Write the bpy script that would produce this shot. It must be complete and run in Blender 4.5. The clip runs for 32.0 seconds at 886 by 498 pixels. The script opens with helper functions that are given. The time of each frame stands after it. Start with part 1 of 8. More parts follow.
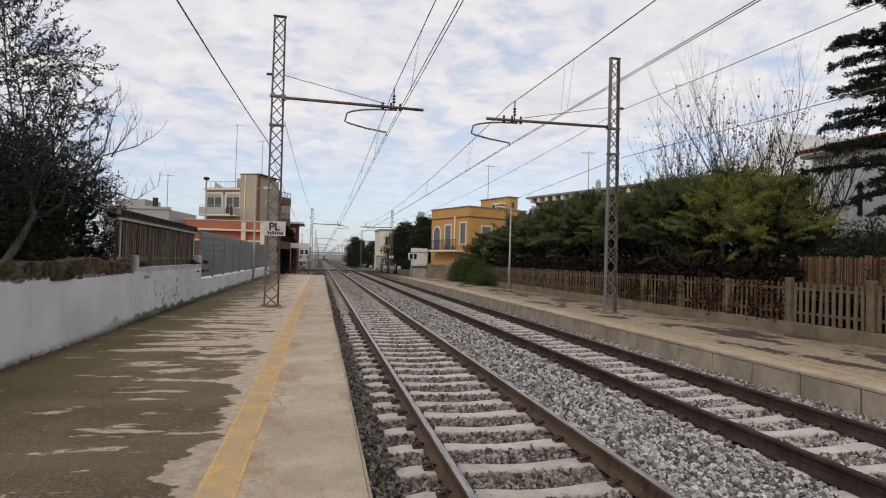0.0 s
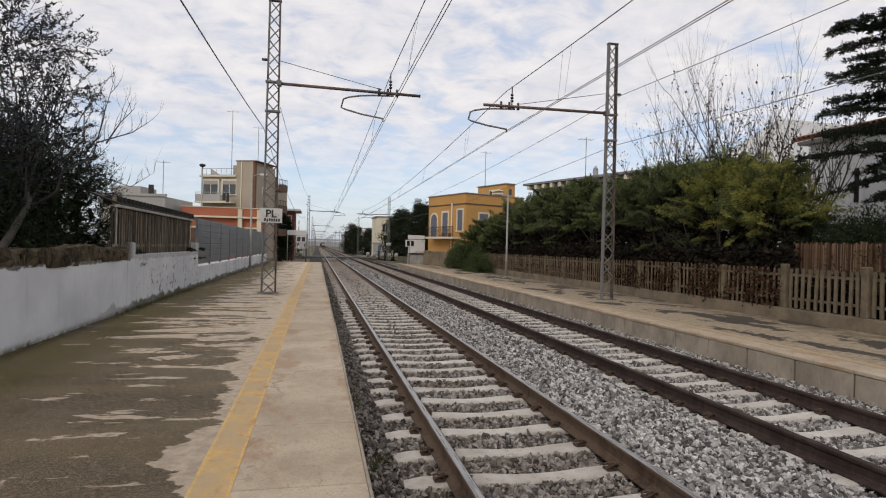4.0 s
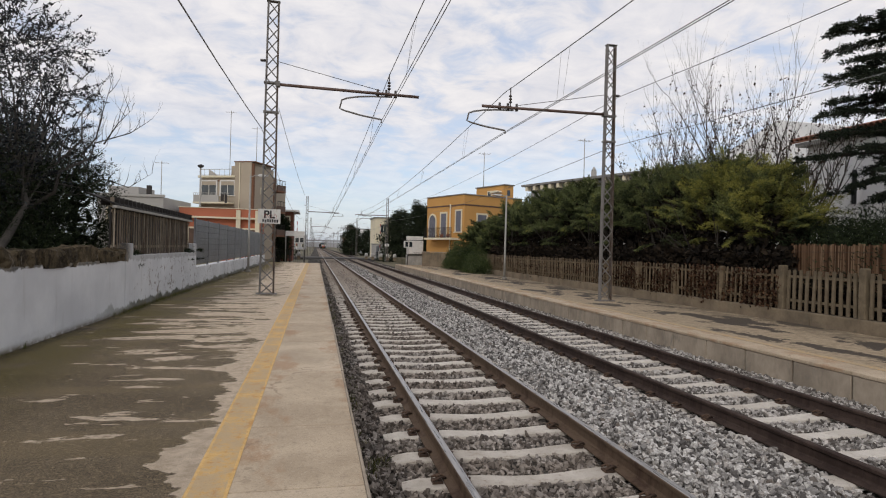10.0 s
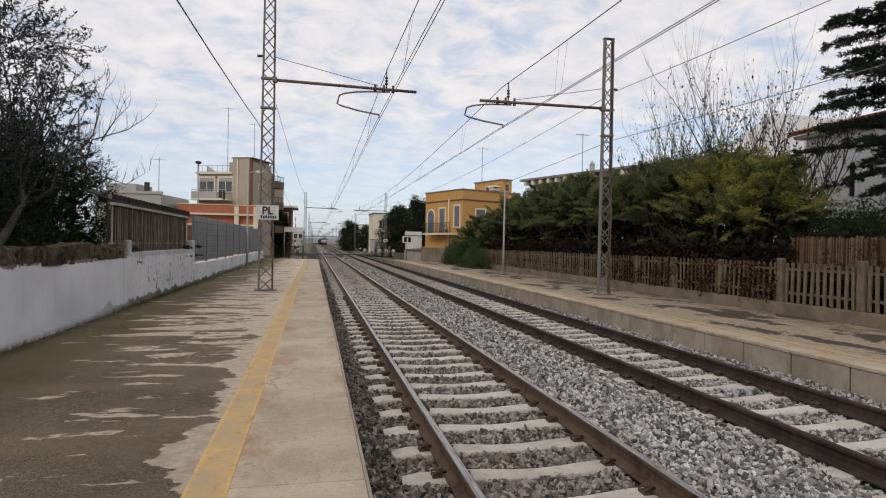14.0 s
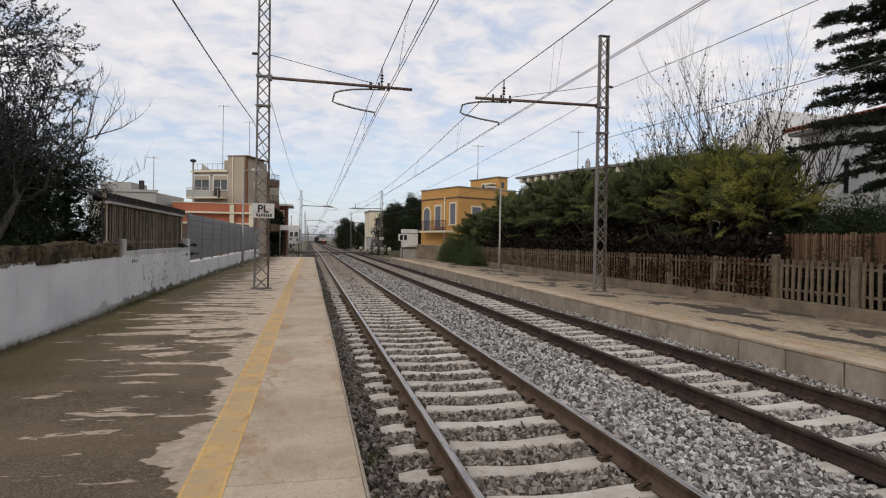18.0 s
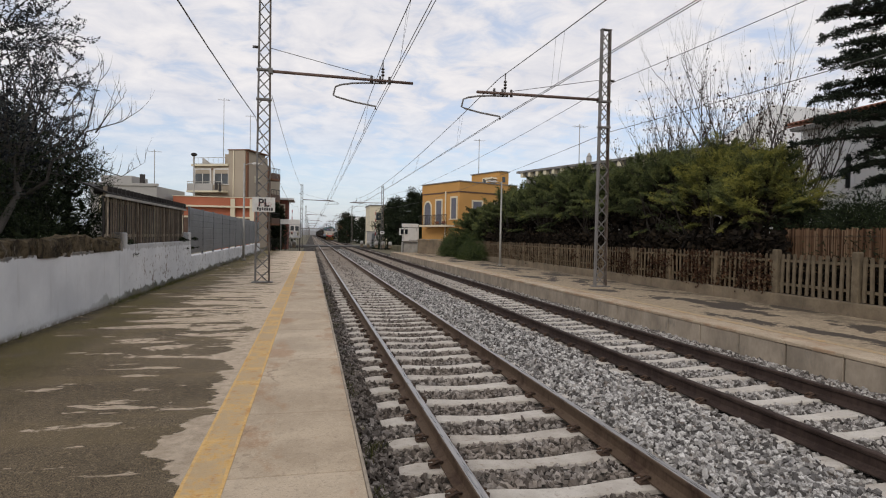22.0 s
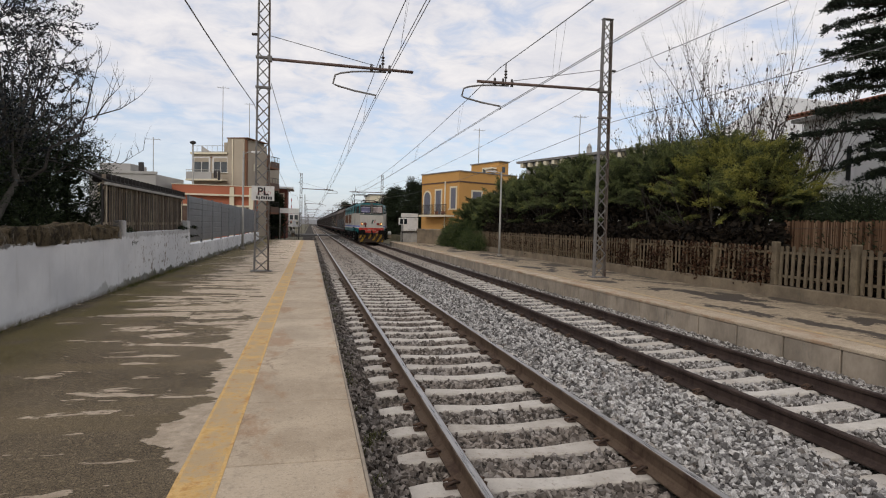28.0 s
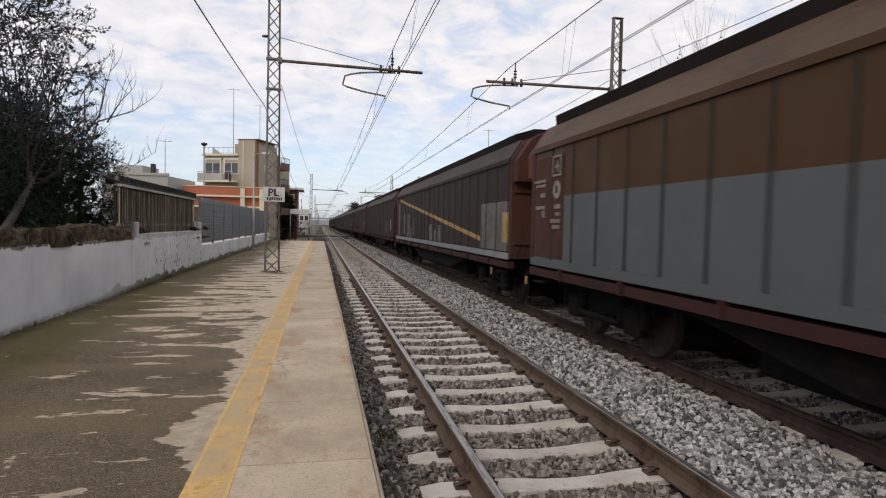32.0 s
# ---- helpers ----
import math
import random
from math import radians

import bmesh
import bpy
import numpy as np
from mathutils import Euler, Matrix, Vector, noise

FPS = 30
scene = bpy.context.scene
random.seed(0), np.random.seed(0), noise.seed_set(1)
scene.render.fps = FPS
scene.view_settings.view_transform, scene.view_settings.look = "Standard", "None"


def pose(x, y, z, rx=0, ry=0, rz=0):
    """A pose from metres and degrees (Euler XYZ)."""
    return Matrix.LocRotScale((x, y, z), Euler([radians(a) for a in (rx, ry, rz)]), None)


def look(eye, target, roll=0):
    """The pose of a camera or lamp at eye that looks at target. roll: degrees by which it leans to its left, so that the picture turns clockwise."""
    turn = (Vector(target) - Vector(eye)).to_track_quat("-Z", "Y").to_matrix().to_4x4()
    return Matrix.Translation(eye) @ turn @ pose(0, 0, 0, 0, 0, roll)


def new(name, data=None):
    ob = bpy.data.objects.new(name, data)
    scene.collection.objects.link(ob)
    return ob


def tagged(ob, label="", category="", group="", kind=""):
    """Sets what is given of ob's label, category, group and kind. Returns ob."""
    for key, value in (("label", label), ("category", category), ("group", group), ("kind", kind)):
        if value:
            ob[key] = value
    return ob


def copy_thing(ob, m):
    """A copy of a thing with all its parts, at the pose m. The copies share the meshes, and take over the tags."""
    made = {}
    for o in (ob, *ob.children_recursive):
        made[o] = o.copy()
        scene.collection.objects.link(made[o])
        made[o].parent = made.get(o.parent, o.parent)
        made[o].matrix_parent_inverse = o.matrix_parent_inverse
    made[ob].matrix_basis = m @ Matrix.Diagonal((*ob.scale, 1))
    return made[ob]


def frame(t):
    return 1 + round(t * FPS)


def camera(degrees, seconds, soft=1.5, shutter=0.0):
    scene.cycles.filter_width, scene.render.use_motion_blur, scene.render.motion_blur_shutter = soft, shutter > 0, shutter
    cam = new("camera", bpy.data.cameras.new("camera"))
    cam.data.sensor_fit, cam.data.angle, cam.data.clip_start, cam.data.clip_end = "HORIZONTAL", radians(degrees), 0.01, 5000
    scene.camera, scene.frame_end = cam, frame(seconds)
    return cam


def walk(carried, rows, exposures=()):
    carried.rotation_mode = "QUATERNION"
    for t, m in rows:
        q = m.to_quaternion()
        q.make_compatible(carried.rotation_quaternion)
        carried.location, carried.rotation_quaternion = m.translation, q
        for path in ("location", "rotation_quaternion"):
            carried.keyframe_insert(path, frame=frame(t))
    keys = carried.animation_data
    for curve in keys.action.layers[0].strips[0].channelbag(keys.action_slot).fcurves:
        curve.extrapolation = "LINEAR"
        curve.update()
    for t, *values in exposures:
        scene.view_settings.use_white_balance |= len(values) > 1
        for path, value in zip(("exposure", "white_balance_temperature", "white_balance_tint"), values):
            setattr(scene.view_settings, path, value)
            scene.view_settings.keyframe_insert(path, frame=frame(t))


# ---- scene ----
cam = camera(74.67, 32.0, soft=1.1, shutter=0.15)


def sight(yaw, pitch, roll, x, y, z):
    """The hand-held camera's pose: degrees to the right of the tracks, upwards, and of lean."""
    a, b = radians(yaw), radians(pitch)
    way = Vector((math.sin(a) * math.cos(b), math.cos(a) * math.cos(b), math.sin(b)))
    return look(Vector((x, y, z)), Vector((x, y, z)) + 10 * way, roll)


walk(cam, [
    (0, sight(11.920, 1.163, 1.48, -0.001, -0.001, 1.450)),
    (0.5, sight(12.018, 1.239, 1.62, -0.001, 0.002, 1.451)),
    (1, sight(12.144, 1.281, 1.69, 0.001, 0.003, 1.450)),
    (1.5, sight(12.146, 0.953, 1.65, 0.001, 0.002, 1.448)),
    (2, sight(12.097, 0.331, 1.55, 0.003, 0.001, 1.448)),
    (2.5, sight(12.006, 0.226, 1.62, 0.002, -0.000, 1.447)),
    (3, sight(12.032, 0.187, 1.67, 0.002, -0.001, 1.445)),
    (3.5, sight(12.101, 0.029, 1.53, 0.001, -0.001, 1.446)),
    (5.5, sight(12.414, -0.334, 1.31, 0.004, -0.000, 1.444)),
    (6, sight(12.536, -0.356, 1.42, 0.005, 0.002, 1.447)),
    (6.5, sight(12.561, -0.285, 1.73, 0.002, 0.001, 1.446)),
    (7, sight(12.503, -0.219, 1.66, 0.004, 0.000, 1.446)),
    (7.5, sight(12.368, -0.137, 1.73, 0.004, 0.000, 1.448)),
    (8, sight(12.375, -0.020, 1.71, 0.004, 0.001, 1.449)),
    (8.5, sight(12.397, 0.037, 1.62, 0.004, 0.003, 1.448)),
    (9, sight(12.402, 0.076, 1.60, 0.005, 0.003, 1.448)),
    (9.5, sight(12.408, 0.112, 1.71, 0.005, 0.003, 1.447)),
    (10, sight(12.384, -0.012, 1.47, 0.004, 0.004, 1.449)),
    (10.5, sight(12.348, -0.211, 1.44, 0.004, 0.002, 1.449)),
    (11, sight(12.337, -0.310, 1.38, 0.003, -0.000, 1.446)),
    (11.5, sight(12.339, -0.417, 1.26, 0.005, 0.001, 1.446)),
    (12, sight(12.386, -0.466, 1.21, 0.004, 0.001, 1.446)),
    (12.5, sight(12.430, -0.510, 1.18, 0.002, 0.002, 1.448)),
    (13, sight(12.437, -0.561, 1.08, 0.001, 0.002, 1.448)),
    (13.5, sight(12.398, -0.574, 1.07, 0.004, 0.001, 1.448)),
    (14, sight(12.521, -0.487, 1.11, 0.005, 0.001, 1.446)),
    (14.5, sight(12.634, -0.469, 1.37, 0.004, 0.003, 1.449)),
    (16.5, sight(12.945, -0.342, 1.30, 0.006, -0.001, 1.445)),
    (17, sight(12.928, -0.389, 1.25, 0.003, 0.002, 1.447)),
    (17.5, sight(12.905, -0.461, 0.79, 0.003, -0.000, 1.445)),
    (18, sight(12.915, -0.710, 0.92, 0.005, -0.001, 1.446)),
    (18.5, sight(12.909, -0.760, 0.93, 0.007, 0.001, 1.447)),
    (19, sight(12.919, -0.745, 1.03, 0.005, 0.001, 1.445)),
    (19.5, sight(12.890, -0.814, 0.96, 0.003, 0.003, 1.446)),
    (20, sight(12.850, -0.903, 1.01, 0.004, -0.000, 1.445)),
    (20.5, sight(12.812, -0.918, 1.06, 0.005, 0.000, 1.443)),
    (21, sight(12.792, -1.013, 1.21, 0.005, 0.001, 1.446)),
    (21.5, sight(12.792, -1.119, 1.14, 0.004, -0.000, 1.445)),
    (22, sight(12.846, -1.261, 1.04, 0.006, 0.002, 1.443)),
    (22.5, sight(12.873, -1.346, 1.04, 0.005, 0.003, 1.444)),
    (23, sight(12.891, -1.451, 1.10, 0.005, 0.003, 1.447)),
    (23.5, sight(12.897, -1.544, 0.94, 0.005, 0.002, 1.443)),
    (24, sight(12.849, -1.613, 0.93, 0.004, 0.002, 1.444)),
    (24.5, sight(12.832, -1.720, 1.11, 0.004, 0.002, 1.443)),
    (25, sight(12.859, -1.790, 1.38, 0.004, 0.003, 1.444)),
    (25.5, sight(12.868, -1.773, 1.45, 0.002, 0.004, 1.444)),
    (27.5, sight(12.909, -2.085, 1.46, 0.006, 0.005, 1.445)),
    (28, sight(12.943, -2.254, 1.40, 0.006, 0.006, 1.444)),
    (28.5, sight(12.949, -2.344, 1.36, 0.007, 0.007, 1.445)),
    (29, sight(12.966, -2.454, 1.16, 0.004, 0.004, 1.445)),
    (29.5, sight(12.874, -2.526, 0.97, 0.005, 0.002, 1.444)),
    (30, sight(12.751, -2.542, 0.80, 0.006, 0.002, 1.442)),
    (30.5, sight(12.578, -2.527, 1.04, 0.006, 0.002, 1.442)),
    (31, sight(12.317, -2.374, 1.06, 0.005, 0.002, 1.443)),
    (31.5, sight(12.131, -2.250, 1.16, 0.001, 0.002, 1.444)),
    (32, sight(11.989, -2.243, 1.22, 0.003, 0.001, 1.443)),
], ((0.0, 0.0), (29.0, 0.0), (30.2, 0.0), (30.9, 0.04), (31.4, 0.15), (32.0, 0.14)))

# ---- world, sun, exposure ----
scene.view_settings.use_white_balance = True
scene.view_settings.white_balance_temperature, scene.view_settings.white_balance_tint = 6600, 12
SUN_UP, SUN_TURN = 34.0, 217.0

world = bpy.data.worlds.new("overcast_sky")
scene.world = world
world.use_nodes = True
wn, wl = world.node_tree.nodes, world.node_tree.links
wn.clear()
w_out, w_bg, w_sky = wn.new("ShaderNodeOutputWorld"), wn.new("ShaderNodeBackground"), wn.new("ShaderNodeTexSky")
w_sky.sky_type, w_sky.sun_disc = "NISHITA", False
w_sky.sun_elevation, w_sky.sun_rotation = radians(SUN_UP), radians(SUN_TURN)
w_sky.air_density, w_sky.dust_density = 1.0, 1.5
w_co, w_sep = wn.new("ShaderNodeTexCoord"), wn.new("ShaderNodeSeparateXYZ")
wl.new(w_co.outputs["Generated"], w_sep.inputs[0])


def w_math(op, a, b=None, clamp=False):
    n = wn.new("ShaderNodeMath")
    n.operation, n.use_clamp = op, clamp
    for i, v in enumerate((a, b)):
        if v is None:
            continue
        if isinstance(v, (int, float)):
            n.inputs[i].default_value = v
        else:
            wl.new(v, n.inputs[i])
    return n.outputs[0]


# a flat deck of altocumulus, seen in perspective
w_up = w_math("ADD", w_math("MAXIMUM", w_sep.outputs[2], 0.0), 0.16)
w_vec = wn.new("ShaderNodeCombineXYZ")
wl.new(w_math("DIVIDE", w_sep.outputs[0], w_up), w_vec.inputs[0])
wl.new(w_math("DIVIDE", w_sep.outputs[1], w_up), w_vec.inputs[1])
w_big, w_small = wn.new("ShaderNodeTexNoise"), wn.new("ShaderNodeTexNoise")
for n, scale, detail, rough, twist in ((w_big, 1.5, 5.0, 0.55, 0.5), (w_small, 5.5, 6.0, 0.6, 0.4)):
    n.inputs["Scale"].default_value, n.inputs["Detail"].default_value = scale, detail
    n.inputs["Roughness"].default_value, n.inputs["Distortion"].default_value = rough, twist
    wl.new(w_vec.outputs[0], n.inputs["Vector"])
w_sum = w_math("ADD", w_math("MULTIPLY", w_big.outputs[0], 0.5), w_math("MULTIPLY", w_small.outputs[0], 0.5))
w_cover = wn.new("ShaderNodeMapRange")
w_cover.interpolation_type = "SMOOTHSTEP"
w_cover.inputs["From Min"].default_value, w_cover.inputs["From Max"].default_value = 0.36, 0.52
w_cover.inputs["To Min"].default_value, w_cover.inputs["To Max"].default_value = 0.42, 1.0
wl.new(w_sum, w_cover.inputs["Value"])
w_tone = wn.new("ShaderNodeValToRGB")
w_tone.color_ramp.elements[0].position, w_tone.color_ramp.elements[1].position = 0.34, 0.66
w_tone.color_ramp.elements[0].color, w_tone.color_ramp.elements[1].color = (7.6, 7.8, 8.5, 1), (9.65, 9.55, 9.65, 1)
wl.new(w_small.outputs[0], w_tone.inputs[0])
w_mix = wn.new("ShaderNodeMix")
w_mix.data_type = "RGBA"
# the deck thins out towards the horizon
w_low = wn.new("ShaderNodeMapRange")
w_low.interpolation_type = "SMOOTHSTEP"
for key, v in (("From Min", 0.04), ("From Max", 0.26), ("To Min", 0.30), ("To Max", 1.0)):
    w_low.inputs[key].default_value = v
wl.new(w_sep.outputs[2], w_low.inputs["Value"])
wl.new(w_math("MULTIPLY", w_cover.outputs[0], w_low.outputs[0]), w_mix.inputs["Factor"])
w_blue = wn.new("ShaderNodeMix")
w_blue.data_type, w_blue.blend_type = "RGBA", "ADD"
w_blue.inputs["Factor"].default_value = 1.0
w_blue.inputs["B"].default_value = (2.3, 3.0, 4.15, 1)
wl.new(w_sky.outputs[0], w_blue.inputs["A"])
wl.new(w_blue.outputs["Result"], w_mix.inputs["A"])
wl.new(w_tone.outputs[0], w_mix.inputs["B"])
wl.new(w_mix.outputs["Result"], w_bg.inputs["Color"])
w_bg.inputs["Strength"].default_value = 0.09
wl.new(w_bg.outputs[0], w_out.inputs["Surface"])

sun = new("sun", bpy.data.lights.new("sun", "SUN"))
sun.data.energy, sun.data.angle, sun.data.color = 0.9, radians(12), (1.0, 0.96, 0.9)
sun_way = Vector((math.sin(radians(SUN_TURN)) * math.cos(radians(SUN_UP)), math.cos(radians(SUN_TURN)) * math.cos(radians(SUN_UP)), math.sin(radians(SUN_UP))))
sun.matrix_world = look(sun_way * 60, (0, 0, 0))

# ---- tools ----
class Geo:
    """Gathers simple solids into one mesh."""

    def __init__(self):
        self.v, self.f, self.smooth = [], [], set()

    def add(self, verts, faces, smooth=False):
        k = len(self.v)
        self.v.extend(tuple(p) for p in verts)
        if smooth:
            self.smooth.update(range(len(self.f), len(self.f) + len(faces)))
        self.f.extend(tuple(i + k for i in f) for f in faces)
        return self

    def box(self, x0, x1, y0, y1, z0, z1, m=None):
        p = [Vector((x, y, z)) for z in (z0, z1) for y in (y0, y1) for x in (x0, x1)]
        if m is not None:
            p = [m @ q for q in p]
        return self.add(p, [(0, 2, 3, 1), (4, 5, 7, 6), (0, 1, 5, 4), (2, 6, 7, 3), (0, 4, 6, 2), (1, 3, 7, 5)])

    def cham(self, x0, x1, y0, y1, z0, z1, c, m=None):
        """A box whose edges are cut by c."""
        xs, ys, zs = (x0, x1), (y0, y1), (z0, z1)
        p = []
        for k, z in enumerate(zs):
            for inset, zz in (((c, z), (0, z + (c if k == 0 else -c))) if k == 0 else ((0, z - c), (c, z))):
                p += [(x0 + inset + (c if inset == 0 else 0), y0 + inset, zz), (x1 - inset - (c if inset == 0 else 0), y0 + inset, zz),
                      (x1 - inset, y0 + inset + (c if inset == 0 else 0), zz), (x1 - inset, y1 - inset - (c if inset == 0 else 0), zz),
                      (x1 - inset - (c if inset == 0 else 0), y1 - inset, zz), (x0 + inset + (c if inset == 0 else 0), y1 - inset, zz),
                      (x0 + inset, y1 - inset - (c if inset == 0 else 0), zz), (x0 + inset, y0 + inset + (c if inset == 0 else 0), zz)]
        f = [tuple(range(7, -1, -1)), tuple(range(24, 32))]
        for r in range(3):
            f += [(8 * r + i, 8 * r + (i + 1) % 8, 8 * r + 8 + (i + 1) % 8, 8 * r + 8 + i) for i in range(8)]
        if m is not None:
            p = [m @ Vector(q) for q in p]
        return self.add(p, f)

    def tube(self, pts, radii, n=6, caps=True, smooth=True):
        pts = [Vector(p) for p in pts]
        if isinstance(radii, (int, float)):
            radii = [radii] * len(pts)
        p, f = [], []
        side = None
        for i, c in enumerate(pts):
            d = (pts[min(i + 1, len(pts) - 1)] - pts[max(i - 1, 0)]).normalized()
            if side is None:
                side = d.orthogonal().normalized()
            side = (side - d * side.dot(d))
            side = side.normalized() if side.length > 1e-6 else d.orthogonal().normalized()
            up = d.cross(side)
            p += [c + radii[i] * (math.cos(a) * side + math.sin(a) * up) for a in (2 * math.pi * j / n for j in range(n))]
        for i in range(len(pts) - 1):
            f += [(i * n + j, i * n + (j + 1) % n, (i + 1) * n + (j + 1) % n, (i + 1) * n + j) for j in range(n)]
        self.add(p, f, smooth)
        if caps:
            k = len(self.v) - len(p)
            self.f.append(tuple(k + j for j in range(n - 1, -1, -1)))
            self.f.append(tuple(k + (len(pts) - 1) * n + j for j in range(n)))
        return self

    def prism(self, outline, a, b, axis="y", m=None, smooth=False):
        """An outline swept from a to b along an axis; the outline lies in the other two."""
        def at(u, v, w):
            q = {"x": (w, u, v), "y": (u, w, v), "z": (u, v, w)}[axis]
            return m @ Vector(q) if m is not None else q
        n = len(outline)
        p = [at(u, v, a) for u, v in outline] + [at(u, v, b) for u, v in outline]
        self.add(p, [(i, (i + 1) % n, n + (i + 1) % n, n + i) for i in range(n)], smooth)
        k = len(self.v) - 2 * n
        self.f.append(tuple(k + i for i in range(n - 1, -1, -1)))
        self.f.append(tuple(k + n + i for i in range(n)))
        return self

    def mesh(self, name, mats):
        me = bpy.data.meshes.new(name)
        me.from_pydata(self.v, [], self.f)
        for mt in (mats if isinstance(mats, (list, tuple)) else [mats]):
            me.materials.append(mt)
        if self.smooth:
            me.polygons.foreach_set("use_smooth", [i in self.smooth for i in range(len(self.f))])
        bm = bmesh.new()
        bm.from_mesh(me)
        bmesh.ops.recalc_face_normals(bm, faces=bm.faces)
        bm.to_mesh(me)
        bm.free()
        return me


def part(name, geo, material, parent=None, label="", bevel=0.0):
    """Links one mesh under a thing or a part."""
    me = geo.mesh(name, material) if isinstance(geo, Geo) else geo
    ob = new(name, me)
    ob.parent = parent
    if label:
        ob["label"] = label
    if bevel:
        mod = ob.modifiers.new("bevel", "BEVEL")
        mod.width, mod.segments, mod.limit_method, mod.angle_limit = bevel, 2, "ANGLE", radians(35)
    return ob


def thing(name, label, category, group="", kind="", m=None):
    ob = new(name)
    ob.empty_display_size = 0.2
    if m is not None:
        ob.matrix_basis = m
    return tagged(ob, label, category, group, kind)


def solid(name, geo, material, label="", category="", group="", kind="", m=None, bevel=0.0):
    ob = part(name, geo, material, None, "", bevel)
    if m is not None:
        ob.matrix_basis = m
    return tagged(ob, label, category, group, kind)


def soup(name, verts, faces, material, parent=None, smooth=False):
    """A mesh out of two arrays (triangles or quads)."""
    me = bpy.data.meshes.new(name)
    verts, faces = np.asarray(verts, np.float32), np.asarray(faces, np.int32)
    n, k = faces.shape
    me.vertices.add(len(verts)), me.loops.add(n * k), me.polygons.add(n)
    me.vertices.foreach_set("co", verts.ravel())
    me.loops.foreach_set("vertex_index", faces.ravel())
    me.polygons.foreach_set("loop_start", np.arange(0, n * k, k, dtype=np.int32))
    me.polygons.foreach_set("use_smooth", np.full(n, smooth))
    me.materials.append(material)
    me.update(calc_edges=True)
    me.validate()
    ob = new(name, me)
    ob.parent = parent
    return ob


# ---- materials ----
class Mat:
    """A node material, written line by line."""

    def __init__(self, name, rough=0.8, metal=0.0, specular=0.4):
        self.m = bpy.data.materials.new(name)
        self.m.use_nodes = True
        self.nt = self.m.node_tree
        self.b = self.nt.nodes["Principled BSDF"]
        self.b.inputs["Roughness"].default_value = rough
        self.b.inputs["Metallic"].default_value = metal
        self.b.inputs["Specular IOR Level"].default_value = specular
        self.co = self.nt.nodes.new("ShaderNodeTexCoord").outputs["Object"]

    def link(self, a, b):
        self.nt.links.new(a, b)

    def put(self, sock, v):
        if isinstance(v, (int, float)):
            sock.default_value = v
        elif isinstance(v, tuple):
            sock.default_value = (*v, 1) if len(v) == 3 and len(sock.default_value) == 4 else v
        else:
            self.link(v, sock)

    def world(self):
        self.co = self.nt.nodes.new("ShaderNodeNewGeometry").outputs["Position"]
        return self

    def noise(self, scale, detail=4.0, rough=0.6, stretch=None, twist=0.0):
        n = self.nt.nodes.new("ShaderNodeTexNoise")
        n.inputs["Scale"].default_value, n.inputs["Detail"].default_value = scale, detail
        n.inputs["Roughness"].default_value, n.inputs["Distortion"].default_value = rough, twist
        co = self.co
        if stretch:
            mp = self.nt.nodes.new("ShaderNodeMapping")
            mp.inputs["Scale"].default_value = stretch
            self.link(co, mp.inputs[0])
            co = mp.outputs[0]
        self.link(co, n.inputs["Vector"])
        return n.outputs[0]

    def voronoi(self, scale, feature="F1", stretch=None):
        n = self.nt.nodes.new("ShaderNodeTexVoronoi")
        n.inputs["Scale"].default_value, n.feature = scale, feature
        self.link(self.co, n.inputs["Vector"])
        return n

    def axis(self, i):
        s = self.nt.nodes.new("ShaderNodeSeparateXYZ")
        self.link(self.co, s.inputs[0])
        return s.outputs[i]

    def math(self, op, a, b=0.0, clamp=False):
        n = self.nt.nodes.new("ShaderNodeMath")
        n.operation, n.use_clamp = op, clamp
        self.put(n.inputs[0], a), self.put(n.inputs[1], b)
        return n.outputs[0]

    def ramp(self, v, lo, hi, a=0.0, b=1.0):
        n = self.nt.nodes.new("ShaderNodeMapRange")
        n.interpolation_type = "SMOOTHSTEP"
        self.put(n.inputs["Value"], v)
        for k, x in (("From Min", lo), ("From Max", hi), ("To Min", a), ("To Max", b)):
            n.inputs[k].default_value = x
        return n.outputs[0]

    def mix(self, f, a, b, how="MIX"):
        n = self.nt.nodes.new("ShaderNodeMix")
        n.data_type, n.blend_type = "RGBA", how
        self.put(n.inputs["Factor"], f), self.put(n.inputs["A"], a), self.put(n.inputs["B"], b)
        return n.outputs["Result"]

    def island(self):
        return self.nt.nodes.new("ShaderNodeNewGeometry").outputs["Random Per Island"]

    def each(self):
        return self.nt.nodes.new("ShaderNodeObjectInfo").outputs["Random"]

    def colour(self, c):
        self.put(self.b.inputs["Base Color"], c)
        return self

    def gloss(self, v):
        self.put(self.b.inputs["Roughness"], v)
        return self

    def bump(self, v, strength=0.4, depth=0.01):
        n = self.nt.nodes.new("ShaderNodeBump")
        n.inputs["Strength"].default_value, n.inputs["Distance"].default_value = strength, depth
        self.put(n.inputs["Height"], v)
        self.link(n.outputs[0], self.b.inputs["Normal"])
        return self


